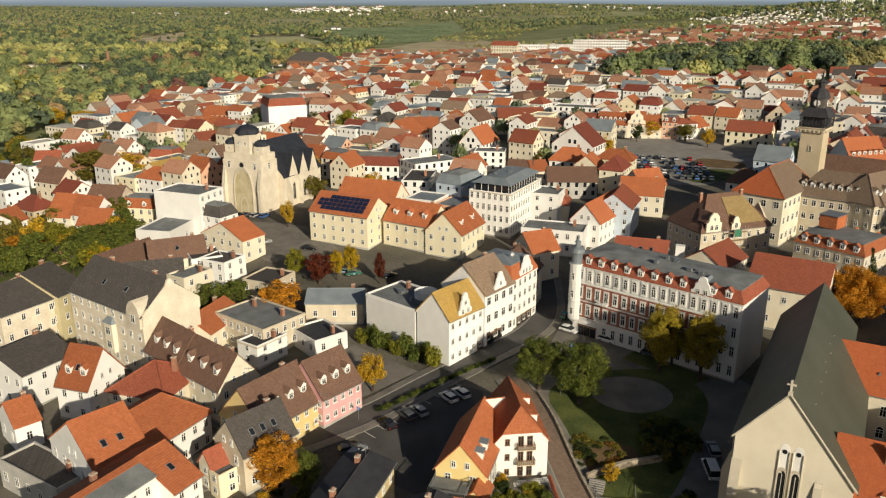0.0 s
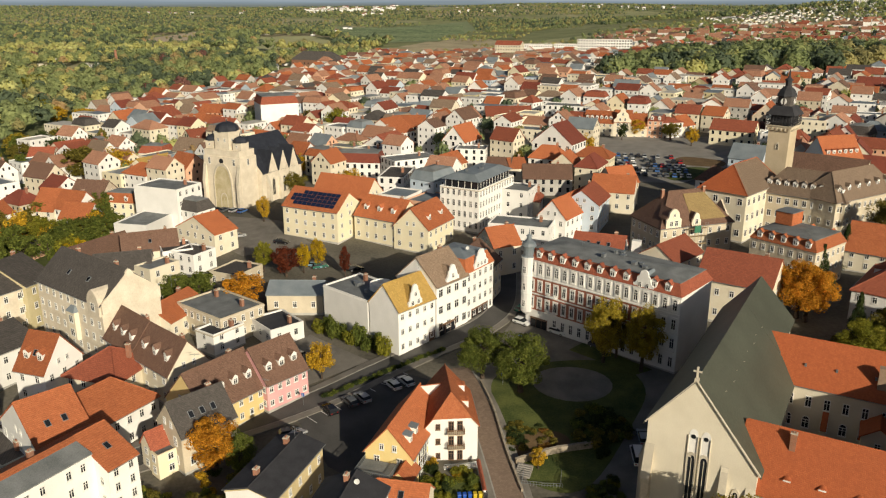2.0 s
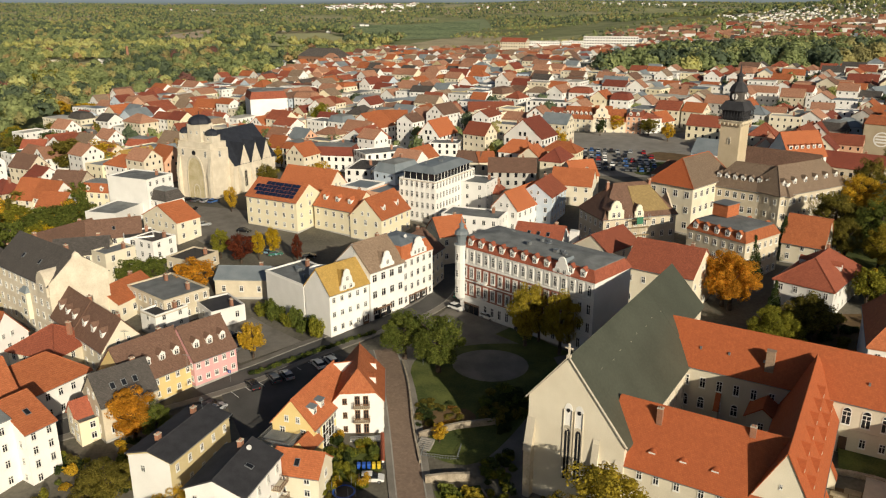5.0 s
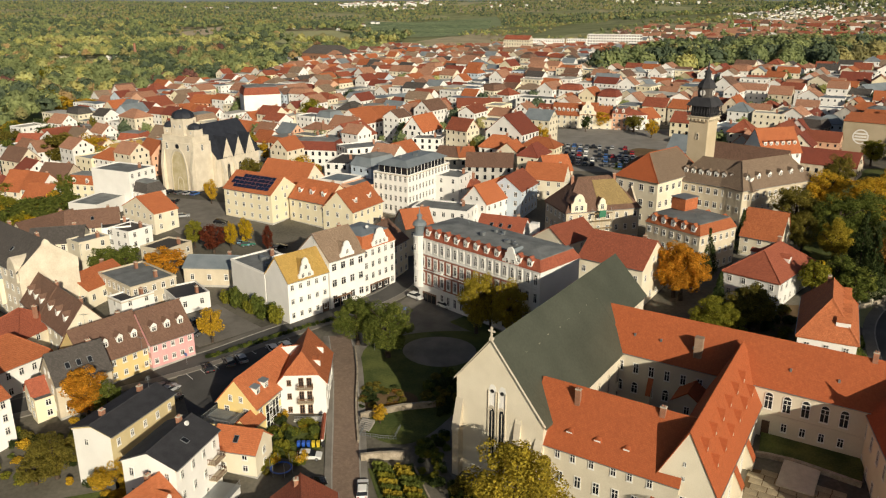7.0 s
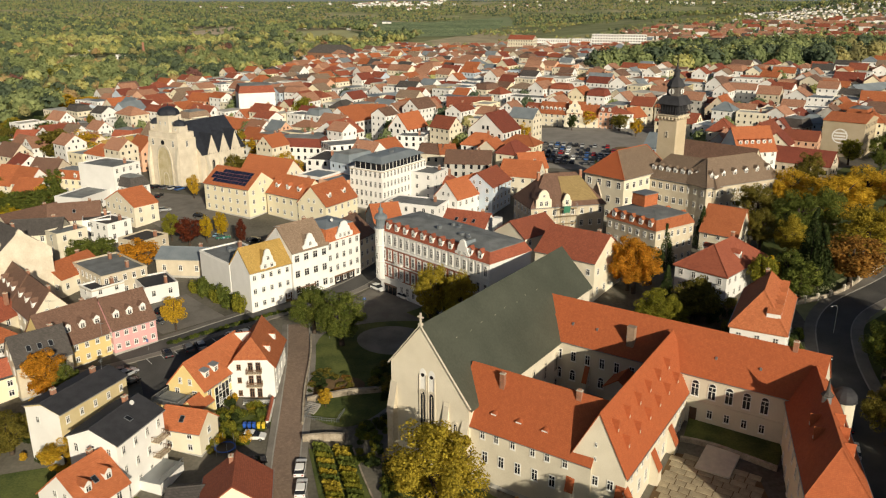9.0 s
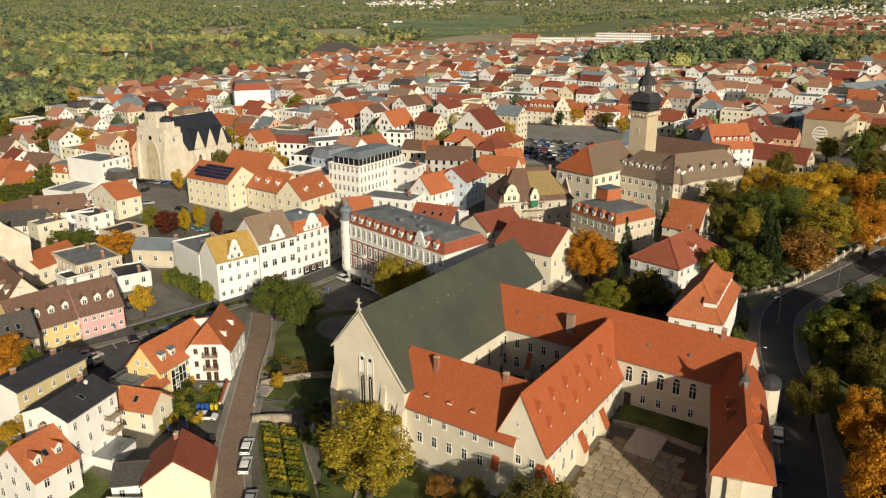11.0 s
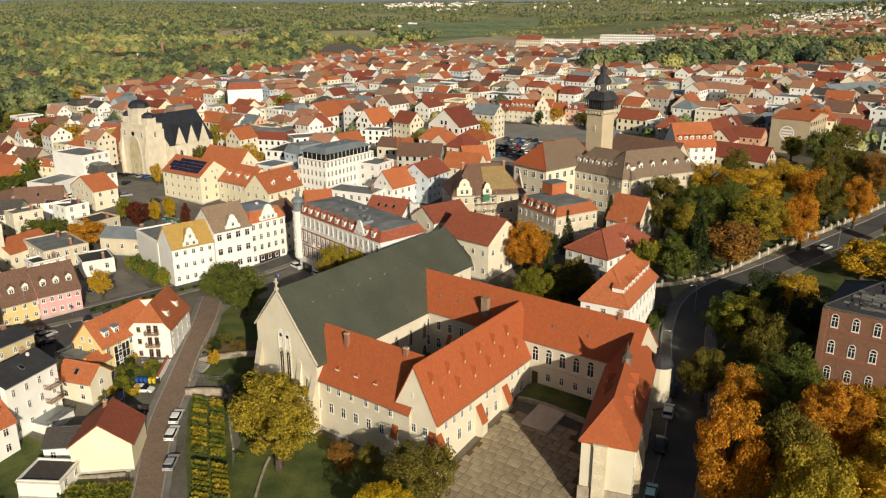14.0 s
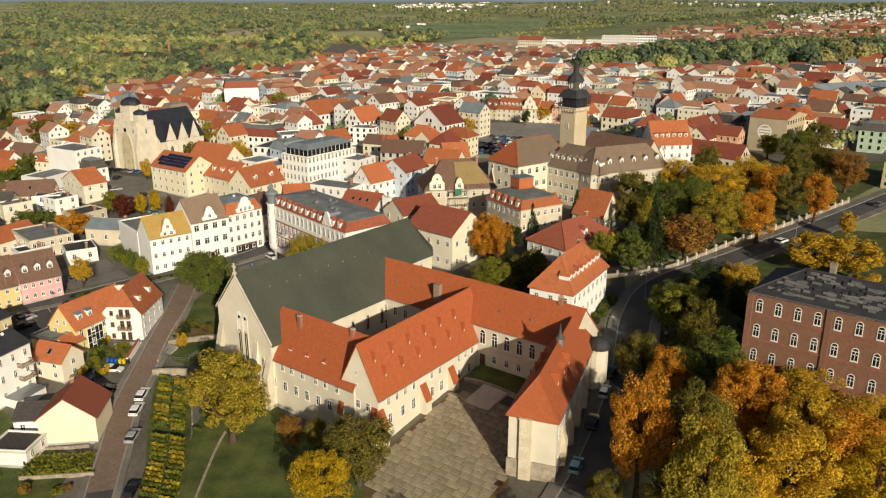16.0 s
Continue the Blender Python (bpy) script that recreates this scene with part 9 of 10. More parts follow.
for y, x in spots:
    if not free(x, y, 1.6 if y < 420 else 0.4):
        continue
    TAKEN.append((x, y, 4.6))
    L, W = rt.choice((rt.uniform(9, 12.5), rt.uniform(11, 15))), rt.uniform(8.0, 10.5)
    rot = -30 + rt.choice((0, 90)) + rt.uniform(-7, 7)
    st = rt.choice((2, 3, 3, 3, 4) if y < 330 else (3, 3, 4, 4))
    z0 = ground_z(x, y) - 1.0
    eave, rise = z0 + 1.0 + st * 2.9, W * (rt.uniform(0.34, 0.5) if y < 330 else rt.uniform(0.26, 0.42))
    wall, roof = rt.choice(WALL_PICK), rt.choice(ROOF_PICK)
    kind = rt.choice("ggggggghmffff")
    if kind == "f":
        roof = rt.choice(("flatgrey", "palefelt", "slate"))
        L, W = L * 1.15, W * 1.05
    if kind == "f":
        rise = 0.5
    if y < 520 and n_things < 165:
        n_things += 1
        house(x, y, rot, L, W, z0, eave, rise, kind, st, wall, roof, 0, chim=rt.choice((0, 1, 1)), ws=2.5, win=(0.7, 1.1))
        continue
    c, s_ = math.cos(radians(rot)), math.sin(radians(rot))
    body, h = Shape(), eave - z0
    if kind == "g":
        ring = [(-W / 2, 0), (W / 2, 0), (W / 2, h), (0, h + rise), (-W / 2, h)]
        body.solid([(-L / 2, a, b) for a, b in ring], [(L / 2, a, b) for a, b in ring], FAR_WALLS.index(wall))
    else:
        body.box(-L / 2, -W / 2, 0, L / 2, W / 2, h - 0.3, FAR_WALLS.index(wall))
    r = Shape()
    if kind == "g":
        k = rise / (W / 2)
        for sy in (-1, 1):
            q = [(sy * (W / 2 + 0.4), h - 0.4 * k), (0, h + rise), (0, h + rise + 0.25), (sy * (W / 2 + 0.4), h - 0.4 * k + 0.22)]
            r.solid([(-L / 2 - 0.2, a, b) for a, b in q], [(L / 2 + 0.2, a, b) for a, b in q])
    else:
        r = roof_shape(kind, L, W, h, rise)
    rm = len(FAR_WALLS) + 1 + (FAR_ROOFS.index(roof) if roof in FAR_ROOFS else len(FAR_ROOFS))
    body.m = body.m + [rm] * len(r.f)
    off = len(body.v)
    body.f = body.f + [tuple(i + off for i in f) for f in r.f]
    body.v = body.v + r.v
    for turn, ln, ox, oy, dx, dy in ((0, L, -L / 2, -W / 2, 1, 0), (90, W, L / 2, -W / 2, 0, 1), (270, W, -L / 2, W / 2, 0, -1)):
        if -math.cos(radians(rot + turn)) > 0.25:
            continue
        n = max(2, int(ln / 2.7))
        for q in range(st):
            for e in range(n):
                d = ln * (e + 0.5) / n
                px, py, pz = ox + dx * d, oy + dy * d, 1.8 + q * 2.9
                body.box(px - 0.32 * abs(dx) - 0.04, py - 0.32 * abs(dy) - 0.04, pz, px + 0.32 * abs(dx) + 0.04, py + 0.32 * abs(dy) + 0.04, pz + 1.05, len(FAR_WALLS))
    off = len(far.v)
    far.v += [(x + a * c - b * s_, y + a * s_ + b * c, z0 + q) for a, b, q in body.v]
    far.f += [tuple(i + off for i in f) for f in body.f]
    far.m += body.m
tagged(new("distant_houses", far.mesh("distant_houses", [WALLS[k] for k in FAR_WALLS] + [GLASS] + [ROOFS[k] for k in FAR_ROOFS] + [ROOFS["palefelt"]])), "dense far quarter of rendered houses with red tiled roofs", "houses", kind="stuff")

# large single buildings at the town's far edge
house(182, 937, -8, 62, 13, 15, 31, 0.5, "f", 5, "white", "flatgrey", 0, chim=0, ws=3.0, win=(1.8, 1.6), label="long white slab block at the edge of town")
house(-136, 846, -16, 52, 20, 1, 15, 8, "h", 2, "brick", "dark", 0, chim=0, ws=4.0, label="dark-roofed brick hall before the woods")
house(70, 905, -20, 30, 14, 12, 27, 4, "g", 4, "cream", "red", 0, label="tall cream block on the rise")
house(100, 1010, -10, 60, 16, 13, 22, 0.5, "f", 2, "white", "flatgrey", 0, chim=0, label="low white hall at the edge of town")
house(160, 1030, -10, 50, 16, 14, 21, 0.5, "f", 2, "white", "flatgrey", 0, chim=0, label="low white hall at the edge of town")
st_ = Shape()
st_.tube(0, 0, 0, 23, 2.0, 1.3, 14, 0)
st_.tube(0, 0, 23, 23.6, 1.5, 1.5, 14, 0)
ch = tagged(new("factory_chimney", st_.mesh("factory_chimney", [CHIMNEY])), "tall round brick factory chimney among trees", "chimney")
ch.matrix_world = shift(-361, 868, ground_z(-361, 868) - 1)
house(-395, 905, -12, 34, 12, 0, 6.5, 0.4, "f", 1, "white", "palefelt", 0, chim=0, label="low white works hall among trees")
house(-470, 900, -8, 40, 12, 0, 5.5, 0.4, "f", 1, "cream", "palefelt", 0, chim=0, label="low cream works hall among trees")

# ---- woods, orchards and far trees ----
def scatter(n, x0, x1, y0, y1, keep, gap, seed):
    rng = np.random.default_rng(seed)
    nx, ny = int((x1 - x0) / gap), int((y1 - y0) / gap)
    gx, gy = np.meshgrid(np.arange(nx), np.arange(ny))
    p = np.stack((x0 + (gx + rng.uniform(-0.45, 0.45, gx.shape)) * gap, y0 + (gy + rng.uniform(-0.45, 0.45, gy.shape)) * gap), -1).reshape(-1, 2)
    p = p[keep(p[:, 0], p[:, 1])]
    return p[rng.permutation(len(p))][:n]


def patches(x, y, s, t):
    return np.sin(x / s + 1.3 * np.sin(y / (s * 1.7))) + np.sin(y / (s * 0.8) + 2.1) + 0.6 * np.sin((x + y) / (s * 0.37)) > t


def town_left(y):
    return np.interp(y, (300, 420, 480, 560, 640, 760, 860, 1000, 1150), (-235, -235, -250, -250, -205, -165, -185, -110, -60))


FIELD = [(-559, 1410), (-600, 1600), (-600, 1960), (-540, 1760), (-425, 1290), (-420, 1170)]
MEADOW = [(-390, 1640), (-300, 1700), (-185, 1370), (-190, 1180), (-300, 1215)]
VINEYARD = [(-330, 2300), (-210, 2200), (40, 2750), (60, 2100), (-20, 1430), (-165, 1375), (-260, 1690)]
OPEN_LAND = [FIELD, MEADOW, VINEYARD]


def within(x, y, polys):
    return np.array([any(inside(a, b, k) for k in polys) for a, b in zip(x, y)], bool)


def valley_wood(x, y):
    return (x < town_left(y)) & (x > -0.66 * y - 70) & patches(x, y, 95, -1.5) & (np.abs(x + 415 + 0.35 * (y - 868)) + 1.3 * np.abs(y - 858) > 72) & ~within(x, y, OPEN_LAND)


def plain_wood(x, y):
    r = np.hypot(x, y)
    thick = np.where(x < -150 - 0.06 * (y - 1900), -0.75, 0.25)
    return (np.abs(x) < 0.66 * y + 150) & (patches(x, y, 230, 0.0) | (np.sin(x / 61.0) + np.sin(y / 83.0 + x / 190.0) > thick)) & (r < 4700) & ~within(x, y, OPEN_LAND)


NEAR_MIX = [("dark", 0.28), ("green", 0.46), ("olive", 0.08), ("yellowgreen", 0.02), ("goldolive", 0.02), ("gold", 0.07), ("rust", 0.05), ("red", 0.02)]
FOREST_MIX = [("dark", 0.34), ("green", 0.50), ("olive", 0.09), ("goldolive", 0.03), ("yellowgreen", 0.03), ("rust", 0.01)]
GOLD_MIX = [("green", 0.15), ("olive", 0.2), ("goldolive", 0.25), ("gold", 0.25), ("yellowgreen", 0.15)]


def mixed_wood(name, places, tall, label, clumps, mix, cards):
    rng = np.random.default_rng(3 + len(places))
    tone = np.sin(places[:, 0] / 37.0 + 2 * np.sin(places[:, 1] / 61.0)) * 0.5 + 0.5
    tone = tone * 0.3 + rng.uniform(0, 1, len(places)) * 0.7
    rank = np.argsort(np.argsort(tone)) / max(1, len(tone))
    order, lo = list(mix), 0.0
    random.Random(len(places)).shuffle(order)
    for kind, share in order:
        sel = places[(rank >= lo) & (rank < lo + share)]
        lo += share
        if len(sel):
            woodland(name, sel, kind, tall, "%s of %s trees" % (label, LEAF_WORD[kind]), clumps, cards)


def gold_band(x, y):
    return valley_wood(x, y) & (x > -620) & (np.abs(y - 1100 - 0.12 * (x + 400)) < 75)


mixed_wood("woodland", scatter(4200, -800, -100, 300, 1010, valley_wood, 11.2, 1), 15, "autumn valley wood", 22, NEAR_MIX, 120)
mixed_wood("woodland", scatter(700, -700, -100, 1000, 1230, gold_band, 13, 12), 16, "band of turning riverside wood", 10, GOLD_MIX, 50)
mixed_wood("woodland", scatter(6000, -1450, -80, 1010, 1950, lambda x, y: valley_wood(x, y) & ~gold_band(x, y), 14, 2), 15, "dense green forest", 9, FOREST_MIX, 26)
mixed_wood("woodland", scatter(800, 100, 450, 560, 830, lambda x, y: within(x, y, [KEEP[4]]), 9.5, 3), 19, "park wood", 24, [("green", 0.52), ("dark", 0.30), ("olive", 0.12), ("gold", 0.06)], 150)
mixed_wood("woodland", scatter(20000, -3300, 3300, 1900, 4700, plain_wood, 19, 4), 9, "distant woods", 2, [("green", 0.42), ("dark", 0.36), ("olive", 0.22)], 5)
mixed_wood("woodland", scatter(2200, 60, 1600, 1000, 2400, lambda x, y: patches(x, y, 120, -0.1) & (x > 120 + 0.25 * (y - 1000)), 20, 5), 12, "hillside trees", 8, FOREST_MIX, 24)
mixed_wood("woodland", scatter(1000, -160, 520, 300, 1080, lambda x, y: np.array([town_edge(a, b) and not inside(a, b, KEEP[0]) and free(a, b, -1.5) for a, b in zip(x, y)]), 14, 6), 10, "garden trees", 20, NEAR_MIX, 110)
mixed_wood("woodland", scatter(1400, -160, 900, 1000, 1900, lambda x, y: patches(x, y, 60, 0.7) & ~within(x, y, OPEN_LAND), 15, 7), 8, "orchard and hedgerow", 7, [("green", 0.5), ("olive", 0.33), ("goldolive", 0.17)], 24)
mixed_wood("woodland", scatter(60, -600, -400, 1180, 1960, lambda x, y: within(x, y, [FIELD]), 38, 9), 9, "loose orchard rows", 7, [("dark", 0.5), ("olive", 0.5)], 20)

# open land between the woods
area("field", FIELD, 0.6, surface("stubble_field", (0.42, 0.335, 0.225), (0.52, 0.42, 0.30), 0.01, 0.95, fine=0.06), "pale brown harvested field between woods", "field", 70)
area("meadow", MEADOW, 0.6, surface("pale_meadow", (0.34, 0.34, 0.165), (0.42, 0.41, 0.21), 0.012, 0.95, fine=0.08), "pale green mown meadow", "field", 70)
area("vineyard_slope", VINEYARD, 0.6, surface("vineyard_green", (0.20, 0.245, 0.12), (0.27, 0.31, 0.16), 0.012, 0.95, fine=0.08), "dark green vineyard terraces", "field", 70)
rows = Shape()
for k in range(15):
    y = 1420 + k * 72
    line = [(-300 + 36 * q, y + 3.2 * q + 14 * math.sin(q / 3.0 + k)) for q in range(12)]
    for (ax, ay), (bx, by) in zip(line, line[1:]):
        if inside(ax, ay, VINEYARD) and inside(bx, by, VINEYARD):
            za, zb = ground_z(ax, ay), ground_z(bx, by)
            rows.solid([(ax, ay - 2.0, za - 1), (bx, by - 2.0, zb - 1), (bx, by + 2.0, zb - 1), (ax, ay + 2.0, za - 1)], [(ax, ay - 1.2, za + 2.6), (bx, by - 1.2, zb + 2.6), (bx, by + 1.2, zb + 2.6), (ax, ay + 1.2, za + 2.6)])
tagged(new("hedge_rows", rows.mesh("hedge_rows", [HAZED_WOOD_MAT["dark"]])), "dark hedge rows between vineyard terraces", "hedges", kind="stuff")

# glowing rim of hills beyond the plain, haze painted in, bluer with height
def haze_backdrop_material():
    mt = bpy.data.materials.new("painted_haze")
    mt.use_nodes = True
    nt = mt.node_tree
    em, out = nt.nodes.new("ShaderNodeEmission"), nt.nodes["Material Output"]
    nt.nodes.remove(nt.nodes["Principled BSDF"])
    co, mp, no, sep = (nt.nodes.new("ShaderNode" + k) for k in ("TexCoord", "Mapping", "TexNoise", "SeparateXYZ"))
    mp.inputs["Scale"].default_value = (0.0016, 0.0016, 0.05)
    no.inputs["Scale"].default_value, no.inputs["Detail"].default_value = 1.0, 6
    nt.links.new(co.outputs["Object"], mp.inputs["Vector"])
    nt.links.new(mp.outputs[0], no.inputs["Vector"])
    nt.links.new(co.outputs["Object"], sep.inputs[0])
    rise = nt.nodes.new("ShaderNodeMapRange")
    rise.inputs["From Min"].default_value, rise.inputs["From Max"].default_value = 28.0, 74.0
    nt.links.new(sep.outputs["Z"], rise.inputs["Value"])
    # painted haze: green-grey at the foot, pale blue at the top
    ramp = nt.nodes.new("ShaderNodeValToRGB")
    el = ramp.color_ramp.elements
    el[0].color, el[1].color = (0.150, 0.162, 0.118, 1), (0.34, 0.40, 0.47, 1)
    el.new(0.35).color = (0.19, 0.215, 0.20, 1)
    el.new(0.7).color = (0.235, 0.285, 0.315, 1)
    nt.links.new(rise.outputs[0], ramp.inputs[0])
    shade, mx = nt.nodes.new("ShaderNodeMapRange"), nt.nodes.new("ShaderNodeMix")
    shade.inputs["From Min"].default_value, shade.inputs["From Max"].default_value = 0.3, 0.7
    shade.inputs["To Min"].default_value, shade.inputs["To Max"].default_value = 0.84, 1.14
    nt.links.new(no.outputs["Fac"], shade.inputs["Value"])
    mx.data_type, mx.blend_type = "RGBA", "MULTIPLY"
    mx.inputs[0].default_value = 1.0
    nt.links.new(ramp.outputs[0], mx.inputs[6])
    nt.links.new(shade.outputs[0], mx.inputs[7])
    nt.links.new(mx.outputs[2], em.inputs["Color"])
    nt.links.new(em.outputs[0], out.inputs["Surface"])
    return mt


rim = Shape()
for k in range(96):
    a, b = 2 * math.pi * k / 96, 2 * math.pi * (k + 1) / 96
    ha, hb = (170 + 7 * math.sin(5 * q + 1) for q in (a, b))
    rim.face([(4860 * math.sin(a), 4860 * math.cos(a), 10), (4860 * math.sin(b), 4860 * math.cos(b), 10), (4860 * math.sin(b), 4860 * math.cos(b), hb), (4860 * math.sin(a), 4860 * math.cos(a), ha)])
tagged(new("backdrop", rim.mesh("backdrop", [haze_backdrop_material()])), "glowing backdrop of distant hills with painted blue-grey haze", "backdrop", kind="structure")

# white buildings among the woods and the distant town on the plain
rf = random.Random(23)
pale = Shape()
for n, cx, cy, sx, sy, lo_, hi_ in ((70, -490, 3900, 210, 420, 9.5, 16), (26, -700, 3600, 500, 500, 6, 12), (24, 500, 3700, 500, 400, 6, 12), (16, -480, 1020, 90, 30, 5, 8), (14, -300, 900, 120, 90, 5, 9), (12, -420, 1900, 200, 250, 5, 8)):
    for _ in range(n):
        x, y = cx + rf.uniform(-sx, sx), cy + rf.uniform(-sy, sy)
        z, a, b, c_ = ground_z(x, y), rf.uniform(6, 16), rf.uniform(5, 9), rf.uniform(lo_, hi_)
        if lo_ > 9:
            a, b = rf.uniform(6, 20), 9
        pale.box(x - a / 2, y - b / 2, z - 1, x + a / 2, y + b / 2, z + c_, 0)
        pale.solid([(x - a / 2 - 0.3, y - b / 2 - 0.3, z + c_), (x + a / 2 + 0.3, y - b / 2 - 0.3, z + c_), (x + a / 2 + 0.3, y + b / 2 + 0.3, z + c_), (x - a / 2 - 0.3, y + b / 2 + 0.3, z + c_)], [(x - a / 2, y - 0.1, z + c_ + 2.4), (x + a / 2, y - 0.1, z + c_ + 2.4), (x + a / 2, y + 0.1, z + c_ + 2.4), (x - a / 2, y + 0.1, z + c_ + 2.4)], rf.choice((1, 2, 3)))
tagged(new("distant_houses", pale.mesh("distant_houses", [WALLS["white"], ROOFS["red"], ROOFS["brown"], ROOFS["flatgrey"]])), "small pale houses scattered over the far plain", "houses", kind="stuff")
house(930, 1740, -12, 170, 16, ground_z(930, 1740) - 3, ground_z(930, 1740) + 9, 0.5, "f", 5, "white", "flatgrey", 0, chim=0, ws=4.0, win=(2.4, 1.6), label="long pale slab block on the hill top")
# red-roofed suburb beyond the park wood
sub = Shape()
for _ in range(420):
    y = rf.uniform(830, 1330)
    x = rf.uniform(0.19, 0.56) * y + rf.uniform(-30, 60)
    if not free(x, y, 2.0):
        continue
    TAKEN.append((x, y, 6.0))
    z, a, b, c_ = ground_z(x, y), rf.uniform(9, 18), rf.uniform(8, 11), rf.uniform(5, 9.5)
    q = radians(rf.choice((-25, -25, 65)) + rf.uniform(-8, 8))
    put = lambda u, v: (x + u * math.cos(q) - v * math.sin(q), y + u * math.sin(q) + v * math.cos(q))
    ring = [put(-a / 2, -b / 2), put(a / 2, -b / 2), put(a / 2, b / 2), put(-a / 2, b / 2)]
    sub.solid([(*e, z - 2) for e in ring], [(*e, z + c_) for e in ring], rf.choice((0, 0, 0, 4)))
    ring = [put(-a / 2 - 0.3, -b / 2 - 0.4), put(a / 2 + 0.3, -b / 2 - 0.4), put(a / 2 + 0.3, b / 2 + 0.4), put(-a / 2 - 0.3, b / 2 + 0.4)]
    ends = [put(-a / 2, 0), put(a / 2, 0)]
    top = z + c_ + b * 0.45
    sub.solid([(*e, z + c_) for e in ring], [(*ends[0], top), (*ends[1], top), (*ends[1], top + 0.1), (*ends[0], top + 0.1)], rf.choice((1, 1, 1, 2, 3)))
tagged(new("distant_houses", sub.mesh("distant_houses", [WALLS["white"], ROOFS["faded"], ROOFS["red"], ROOFS["brown"], WALLS["cream"]])), "red-roofed suburb of small houses beyond the park", "houses", kind="stuff")
# allotment huts and far roofs on the hillside
hut = Shape()
rh = random.Random(6)
for k in range(1500):
    y = rh.uniform(1180, 1900)
    x = rh.uniform(0.33, 0.62) * y + rh.uniform(-60, 60) if k % 3 else rh.uniform(0.12, 0.6) * y
    if k % 3 == 0:
        y = rh.uniform(1010, 1250)
    z = ground_z(x, y)
    a, b, c_ = rh.uniform(3, 6), rh.uniform(2.5, 5), rh.uniform(2.0, 3.4)
    m_ = rh.choice((0, 0, 1, 4))
    hut.box(x - a / 2, y - b / 2, z - 1, x + a / 2, y + b / 2, z + c_, m_)
    r_ = rh.choice((2, 3, 4, 0, 4, 0))
    hut.solid([(x - a / 2 - 0.2, y - b / 2 - 0.2, z + c_), (x + a / 2 + 0.2, y - b / 2 - 0.2, z + c_), (x + a / 2 + 0.2, y + b / 2 + 0.2, z + c_), (x - a / 2 - 0.2, y + b / 2 + 0.2, z + c_)], [(x - a / 2, y - 0.05, z + c_ + 0.9), (x + a / 2, y - 0.05, z + c_ + 0.9), (x + a / 2, y + 0.05, z + c_ + 0.9), (x - a / 2, y + 0.05, z + c_ + 0.9)], r_)
tagged(new("distant_huts", hut.mesh("distant_huts", [WALLS["white"], WALLS["cream"], ROOFS["red"], ROOFS["brown"], WALLS["grey"]])), "scattered allotment huts and small far houses", "houses", kind="stuff")

# a wood mass of its own beside the brick building
rb = random.Random(2)
bush = []
for x, y, tall, wide, kind in ((133, 66, 17, 12, "orange"), (140, 78, 17, 12, "orange"), (148, 70, 18, 13, "gold"), (156, 78, 11, 11, "gold"), (163, 80, 9, 9, "gold"), (128, 60, 14, 10, "olive"), (158, 66, 13, 12, "gold"), (170, 70, 11, 12, "orange"), (139, 110, 15, 11, "olive"), (134, 121, 14, 10, "green"), (141, 126, 15, 11, "dark"), (150, 120, 14, 10, "dark"), (150, 132, 13, 10, "gold"), (175, 128, 12, 9, "gold")):
    tree(x, y, tall, wide, kind, 2)
# hedge and clipped shrubs below the white house
for i in range(9):
    shrub(-18 + i * 2.0, 161 - i * 1.5 + (i % 2) * 1.2, 4.0 + (i % 3) * 0.9, 3.5, "green" if i % 4 else "yellowgreen", "dense green clipped shrub beside the white house")
for i in range(26):
    x = -12 + i * 0.9
    shrub(x, 126 + (x + 12) * 0.86 + 5.8, 1.1, 1.5, "green" if i % 3 else "dark", "low hedge shrub along the car park")
for i in range(34):
    x, y = rb.uniform(24, 46), rb.uniform(107, 124)
    if inside(x, y, [(35, 116), (38, 111), (46, 124), (40, 128)]):
        shrub(x, y, rb.uniform(1.0, 2.2), rb.uniform(1.5, 2.6), rb.choice(("dark", "green", "olive", "dark")))
for i in range(40):
    x, y = rb.uniform(35.5, 40.5), rb.uniform(96, 110)
    shrub(x, y, rb.uniform(0.8, 1.8), rb.uniform(1.2, 2.4), rb.choice(("green", "yellowgreen", "dark")))
for i in range(60):
    x, y = rb.uniform(88, 122), rb.uniform(128, 160)
    if inside(x, y, [(97, 130), (118, 140), (122, 156), (104, 158), (84, 146), (86, 130)]) and free(x, y, -4):
        bush.append((x, y, rb.uniform(1.2, 3.0), rb.uniform(1.8, 3.4), rb.choice(("dark", "green", "olive", "dark"))))
for i in range(24):
    x, y = rb.uniform(5, 14), rb.uniform(96, 108)
    shrub(x, y, rb.uniform(0.8, 2.4), rb.uniform(1.2, 2.4), rb.choice(("green", "yellowgreen", "olive")))
# cars on the market square
for r in range(5):
    for i in range(12):
        if rb.random() < 0.85:
            x, y = 73 + i * 2.7 + r * 1.0, 300 + r * 8.0 - i * 0.5
            car(x, y, 80 + rb.uniform(-4, 4), rb.choice(("white", "black", "silver", "grey", "red", "blue", "grey", "black")), False, "cars on the market square", False)

# garden trees of the old town
for i in range(60):
    x, y = rb.uniform(-160, -92), rb.uniform(196, 252)
    if free(x, y, -7.0):
        tree(x, y, rb.uniform(6, 11), rb.uniform(5, 9), rb.choice(("green", "green", "yellowgreen", "olive", "gold", "green")), 0)
for i in range(50):
    x, y = rb.uniform(-230, -165), rb.uniform(240, 400)
    if free(x, y, -3.0):
        tree(x, y, rb.uniform(7, 13), rb.uniform(6, 10), rb.choice(("green", "olive", "yellowgreen", "gold", "dark")), 0)
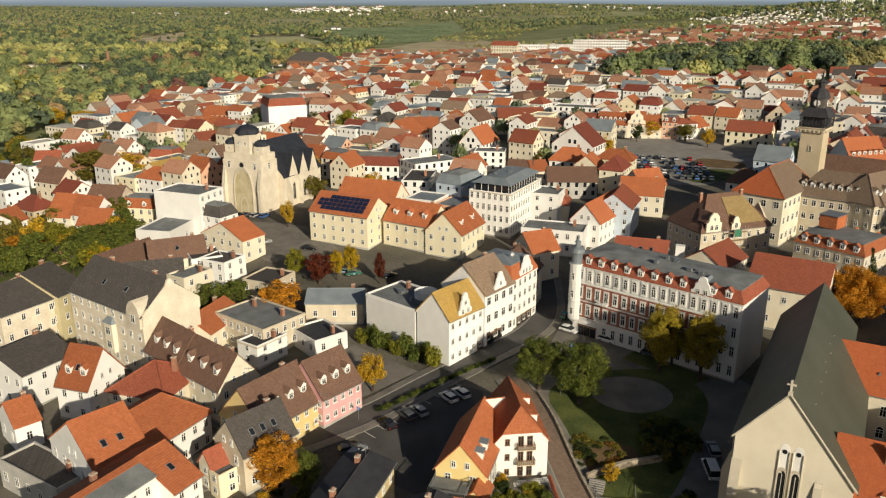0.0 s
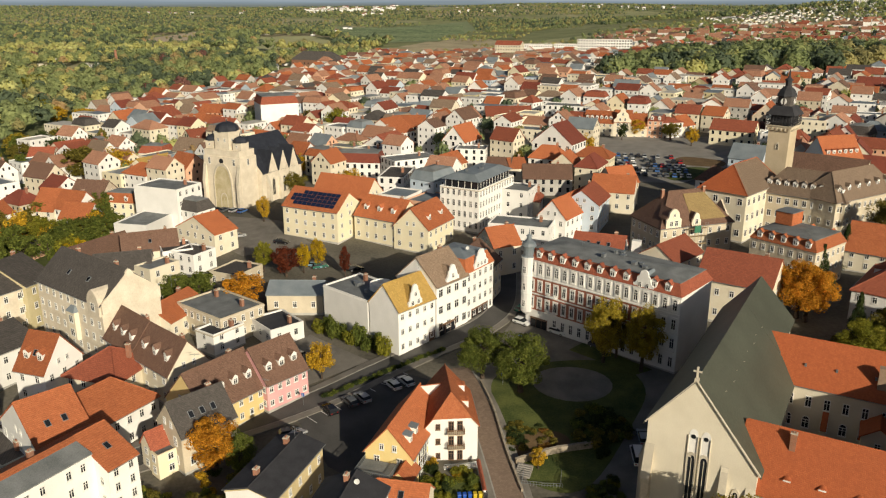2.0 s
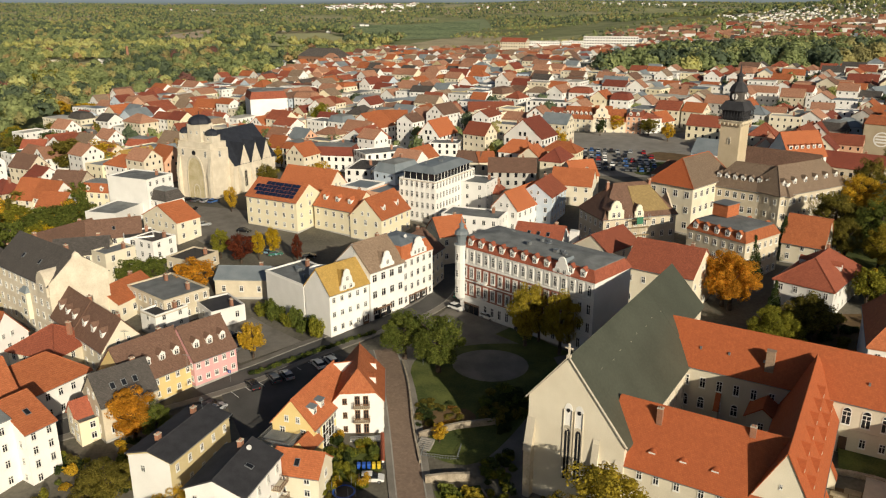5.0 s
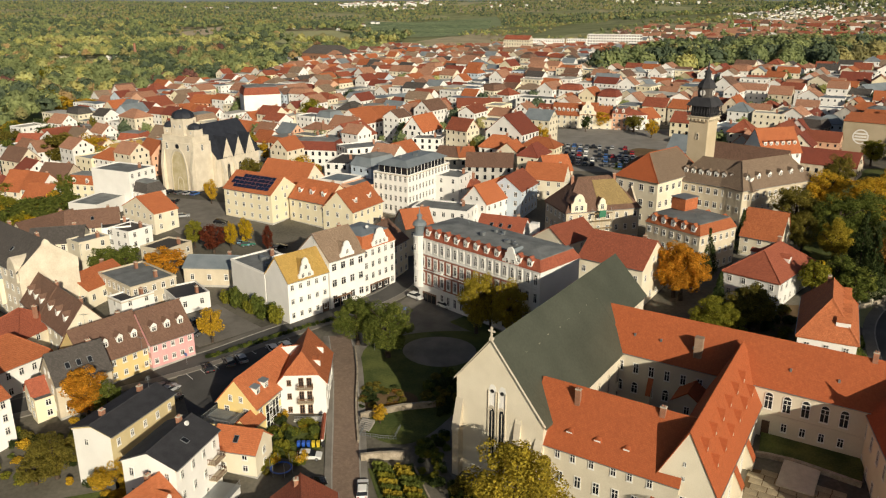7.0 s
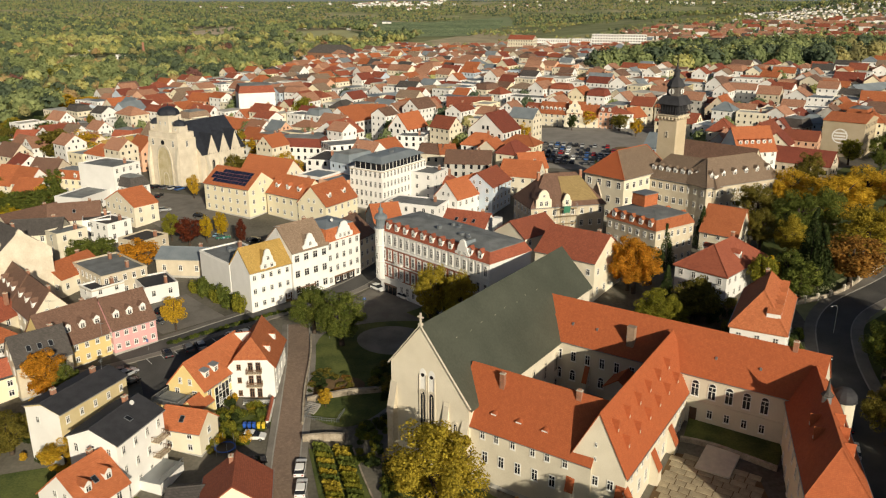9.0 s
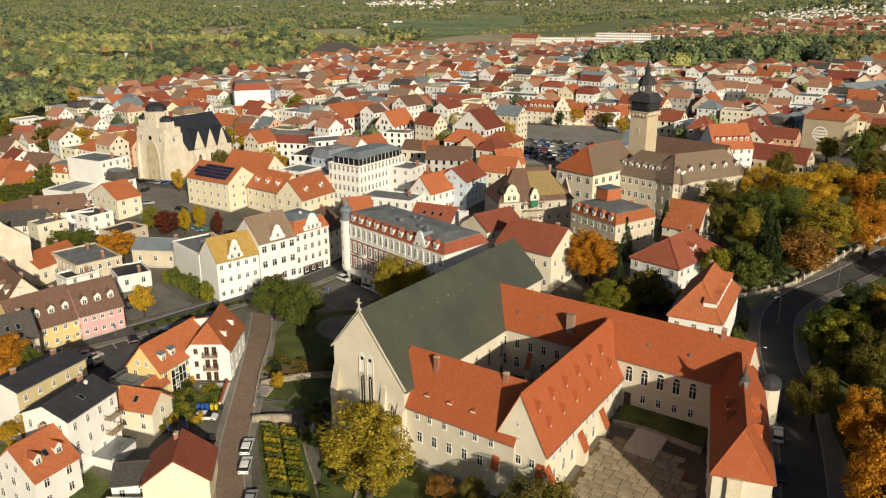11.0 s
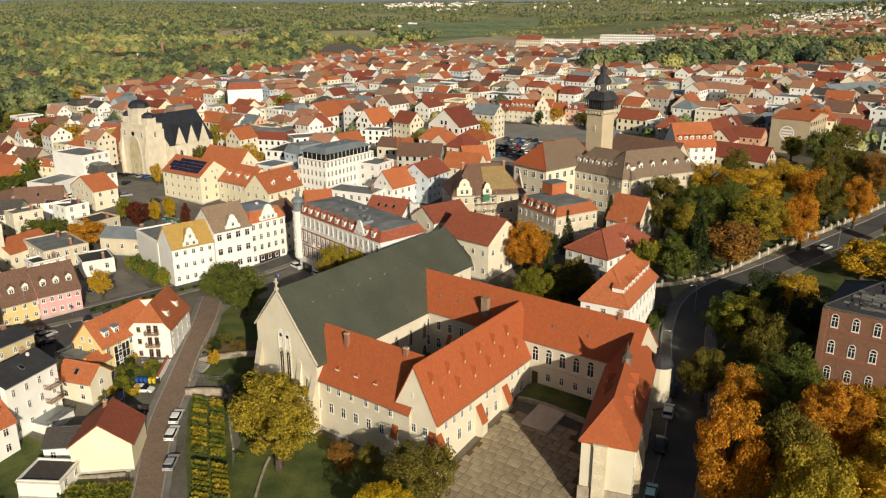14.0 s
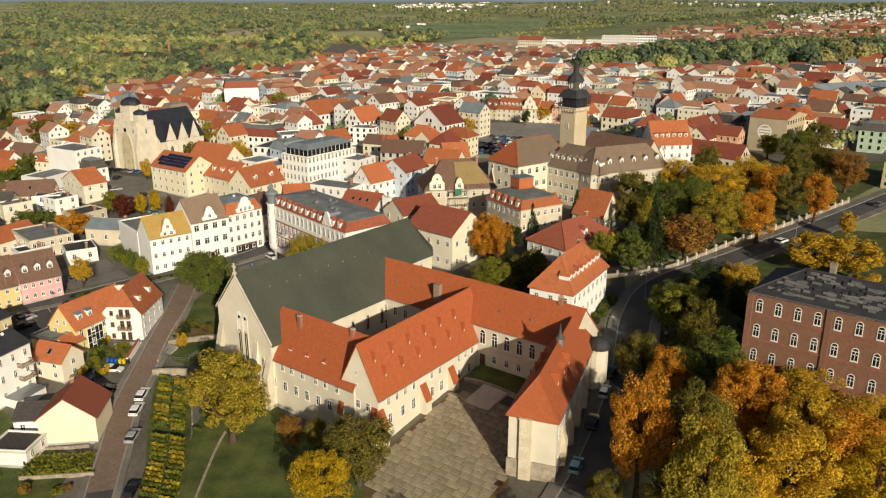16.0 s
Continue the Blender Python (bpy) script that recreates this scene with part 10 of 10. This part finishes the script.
# single large trees in the yards of the old town
for x, y, tall, wide, kind in ((-145.8, 314.7, 13, 14, "olive"), (-136.4, 324.9, 12, 11, "goldolive"), (-46.3, 382.2, 17, 13, "yellowgreen"), (-25.0, 269.7, 11, 9, "gold"), (-54.3, 313.6, 12, 8, "goldolive"), (-206.5, 379.2, 13, 15, "goldolive"), (-190, 352, 12, 13, "olive"), (-125.9, 567.3, 15, 14, "green")):
    spot = min(((x + 2.0 * i, y + 2.5 * j) for i in range(-5, 6) for j in range(-5, 6)), key=lambda p: (not free(p[0], p[1], -5.0), (p[0] - x) ** 2 + (p[1] - y) ** 2))
    tree(spot[0], spot[1], tall, wide, kind, 1)
# gardens and hedges near the lane and the abbey
for i in range(46):
    x, y = rb.uniform(8, 17), rb.uniform(99, 111)
    if free(x, y, -6.5) and not (13 < x < 20 and 101 < y < 105.5):
        shrub(x, y, rb.uniform(0.8, 2.6), rb.uniform(1.2, 2.6), rb.choice(("green", "yellowgreen", "dark", "green", "gold")))
for i in range(30):
    f = i / 29
    shrub(116.2 + 7.4 * f + rb.uniform(-0.8, 0.8), 121 + 17 * f, rb.uniform(1.4, 2.4), rb.uniform(1.8, 2.6), rb.choice(("dark", "green", "dark")), "dense dark green hedge shrub beside the pavement")
for i in range(70):
    x, y = rb.uniform(42, 58), rb.uniform(84, 98)
    if inside(x, y, [(42, 84), (42, 97), (47, 99), (55, 94), (56, 88), (48, 84)]):
        bush.append((x, y, rb.uniform(0.8, 2.6), rb.uniform(1.2, 2.8), rb.choice(("dark", "green", "olive", "dark", "yellowgreen"))))
for i in range(40):
    x, y = rb.uniform(-20, 30), rb.uniform(60, 74)
    if free(x, y, -4.5) and not (15 < x < 31 and 66 < y < 76):
        shrub(x, y, rb.uniform(0.8, 2.4), rb.uniform(1.2, 2.6), rb.choice(("green", "olive", "yellowgreen", "rust")))
for x, y, tall, wide, kind in ((121, 35, 17, 12, "goldolive"), (112, 32, 16, 11, "olive"), (101, 36, 16, 11, "goldolive"), (92, 36, 15, 10, "olive")):
    tree(x, y, tall, wide, kind, 1)
# bushes of the little park and undergrowth in the back gardens
for i in range(150):
    x, y = rb.uniform(28, 46), rb.uniform(117, 131)
    if inside(x, y, [(34.5, 119), (36, 127), (39, 129), (44, 126), (45, 121), (38, 115)]):
        bush.append((x, y, rb.uniform(1.0, 2.4), rb.uniform(1.8, 3.2), rb.choice(("dark", "green", "dark", "olive"))))
for i in range(60):
    x, y = rb.uniform(22.5, 32), rb.uniform(115, 124)
    if inside(x, y, [(22.6, 124), (23.5, 115.5), (31, 117), (32, 121), (27, 124.5)]):
        bush.append((x, y, rb.uniform(0.4, 1.0), rb.uniform(1.2, 2.0), rb.choice(("olive", "dark", "olive", "dark", "rust"))))
for i in range(70):
    x, y = rb.uniform(-38, -17), rb.uniform(90, 108)
    if free(x, y, -5.0):
        bush.append((x, y, rb.uniform(0.8, 2.6), rb.uniform(1.2, 2.8), rb.choice(("green", "olive", "yellowgreen", "dark", "gold"))))
undergrowth("undergrowth", bush, "loose undergrowth")
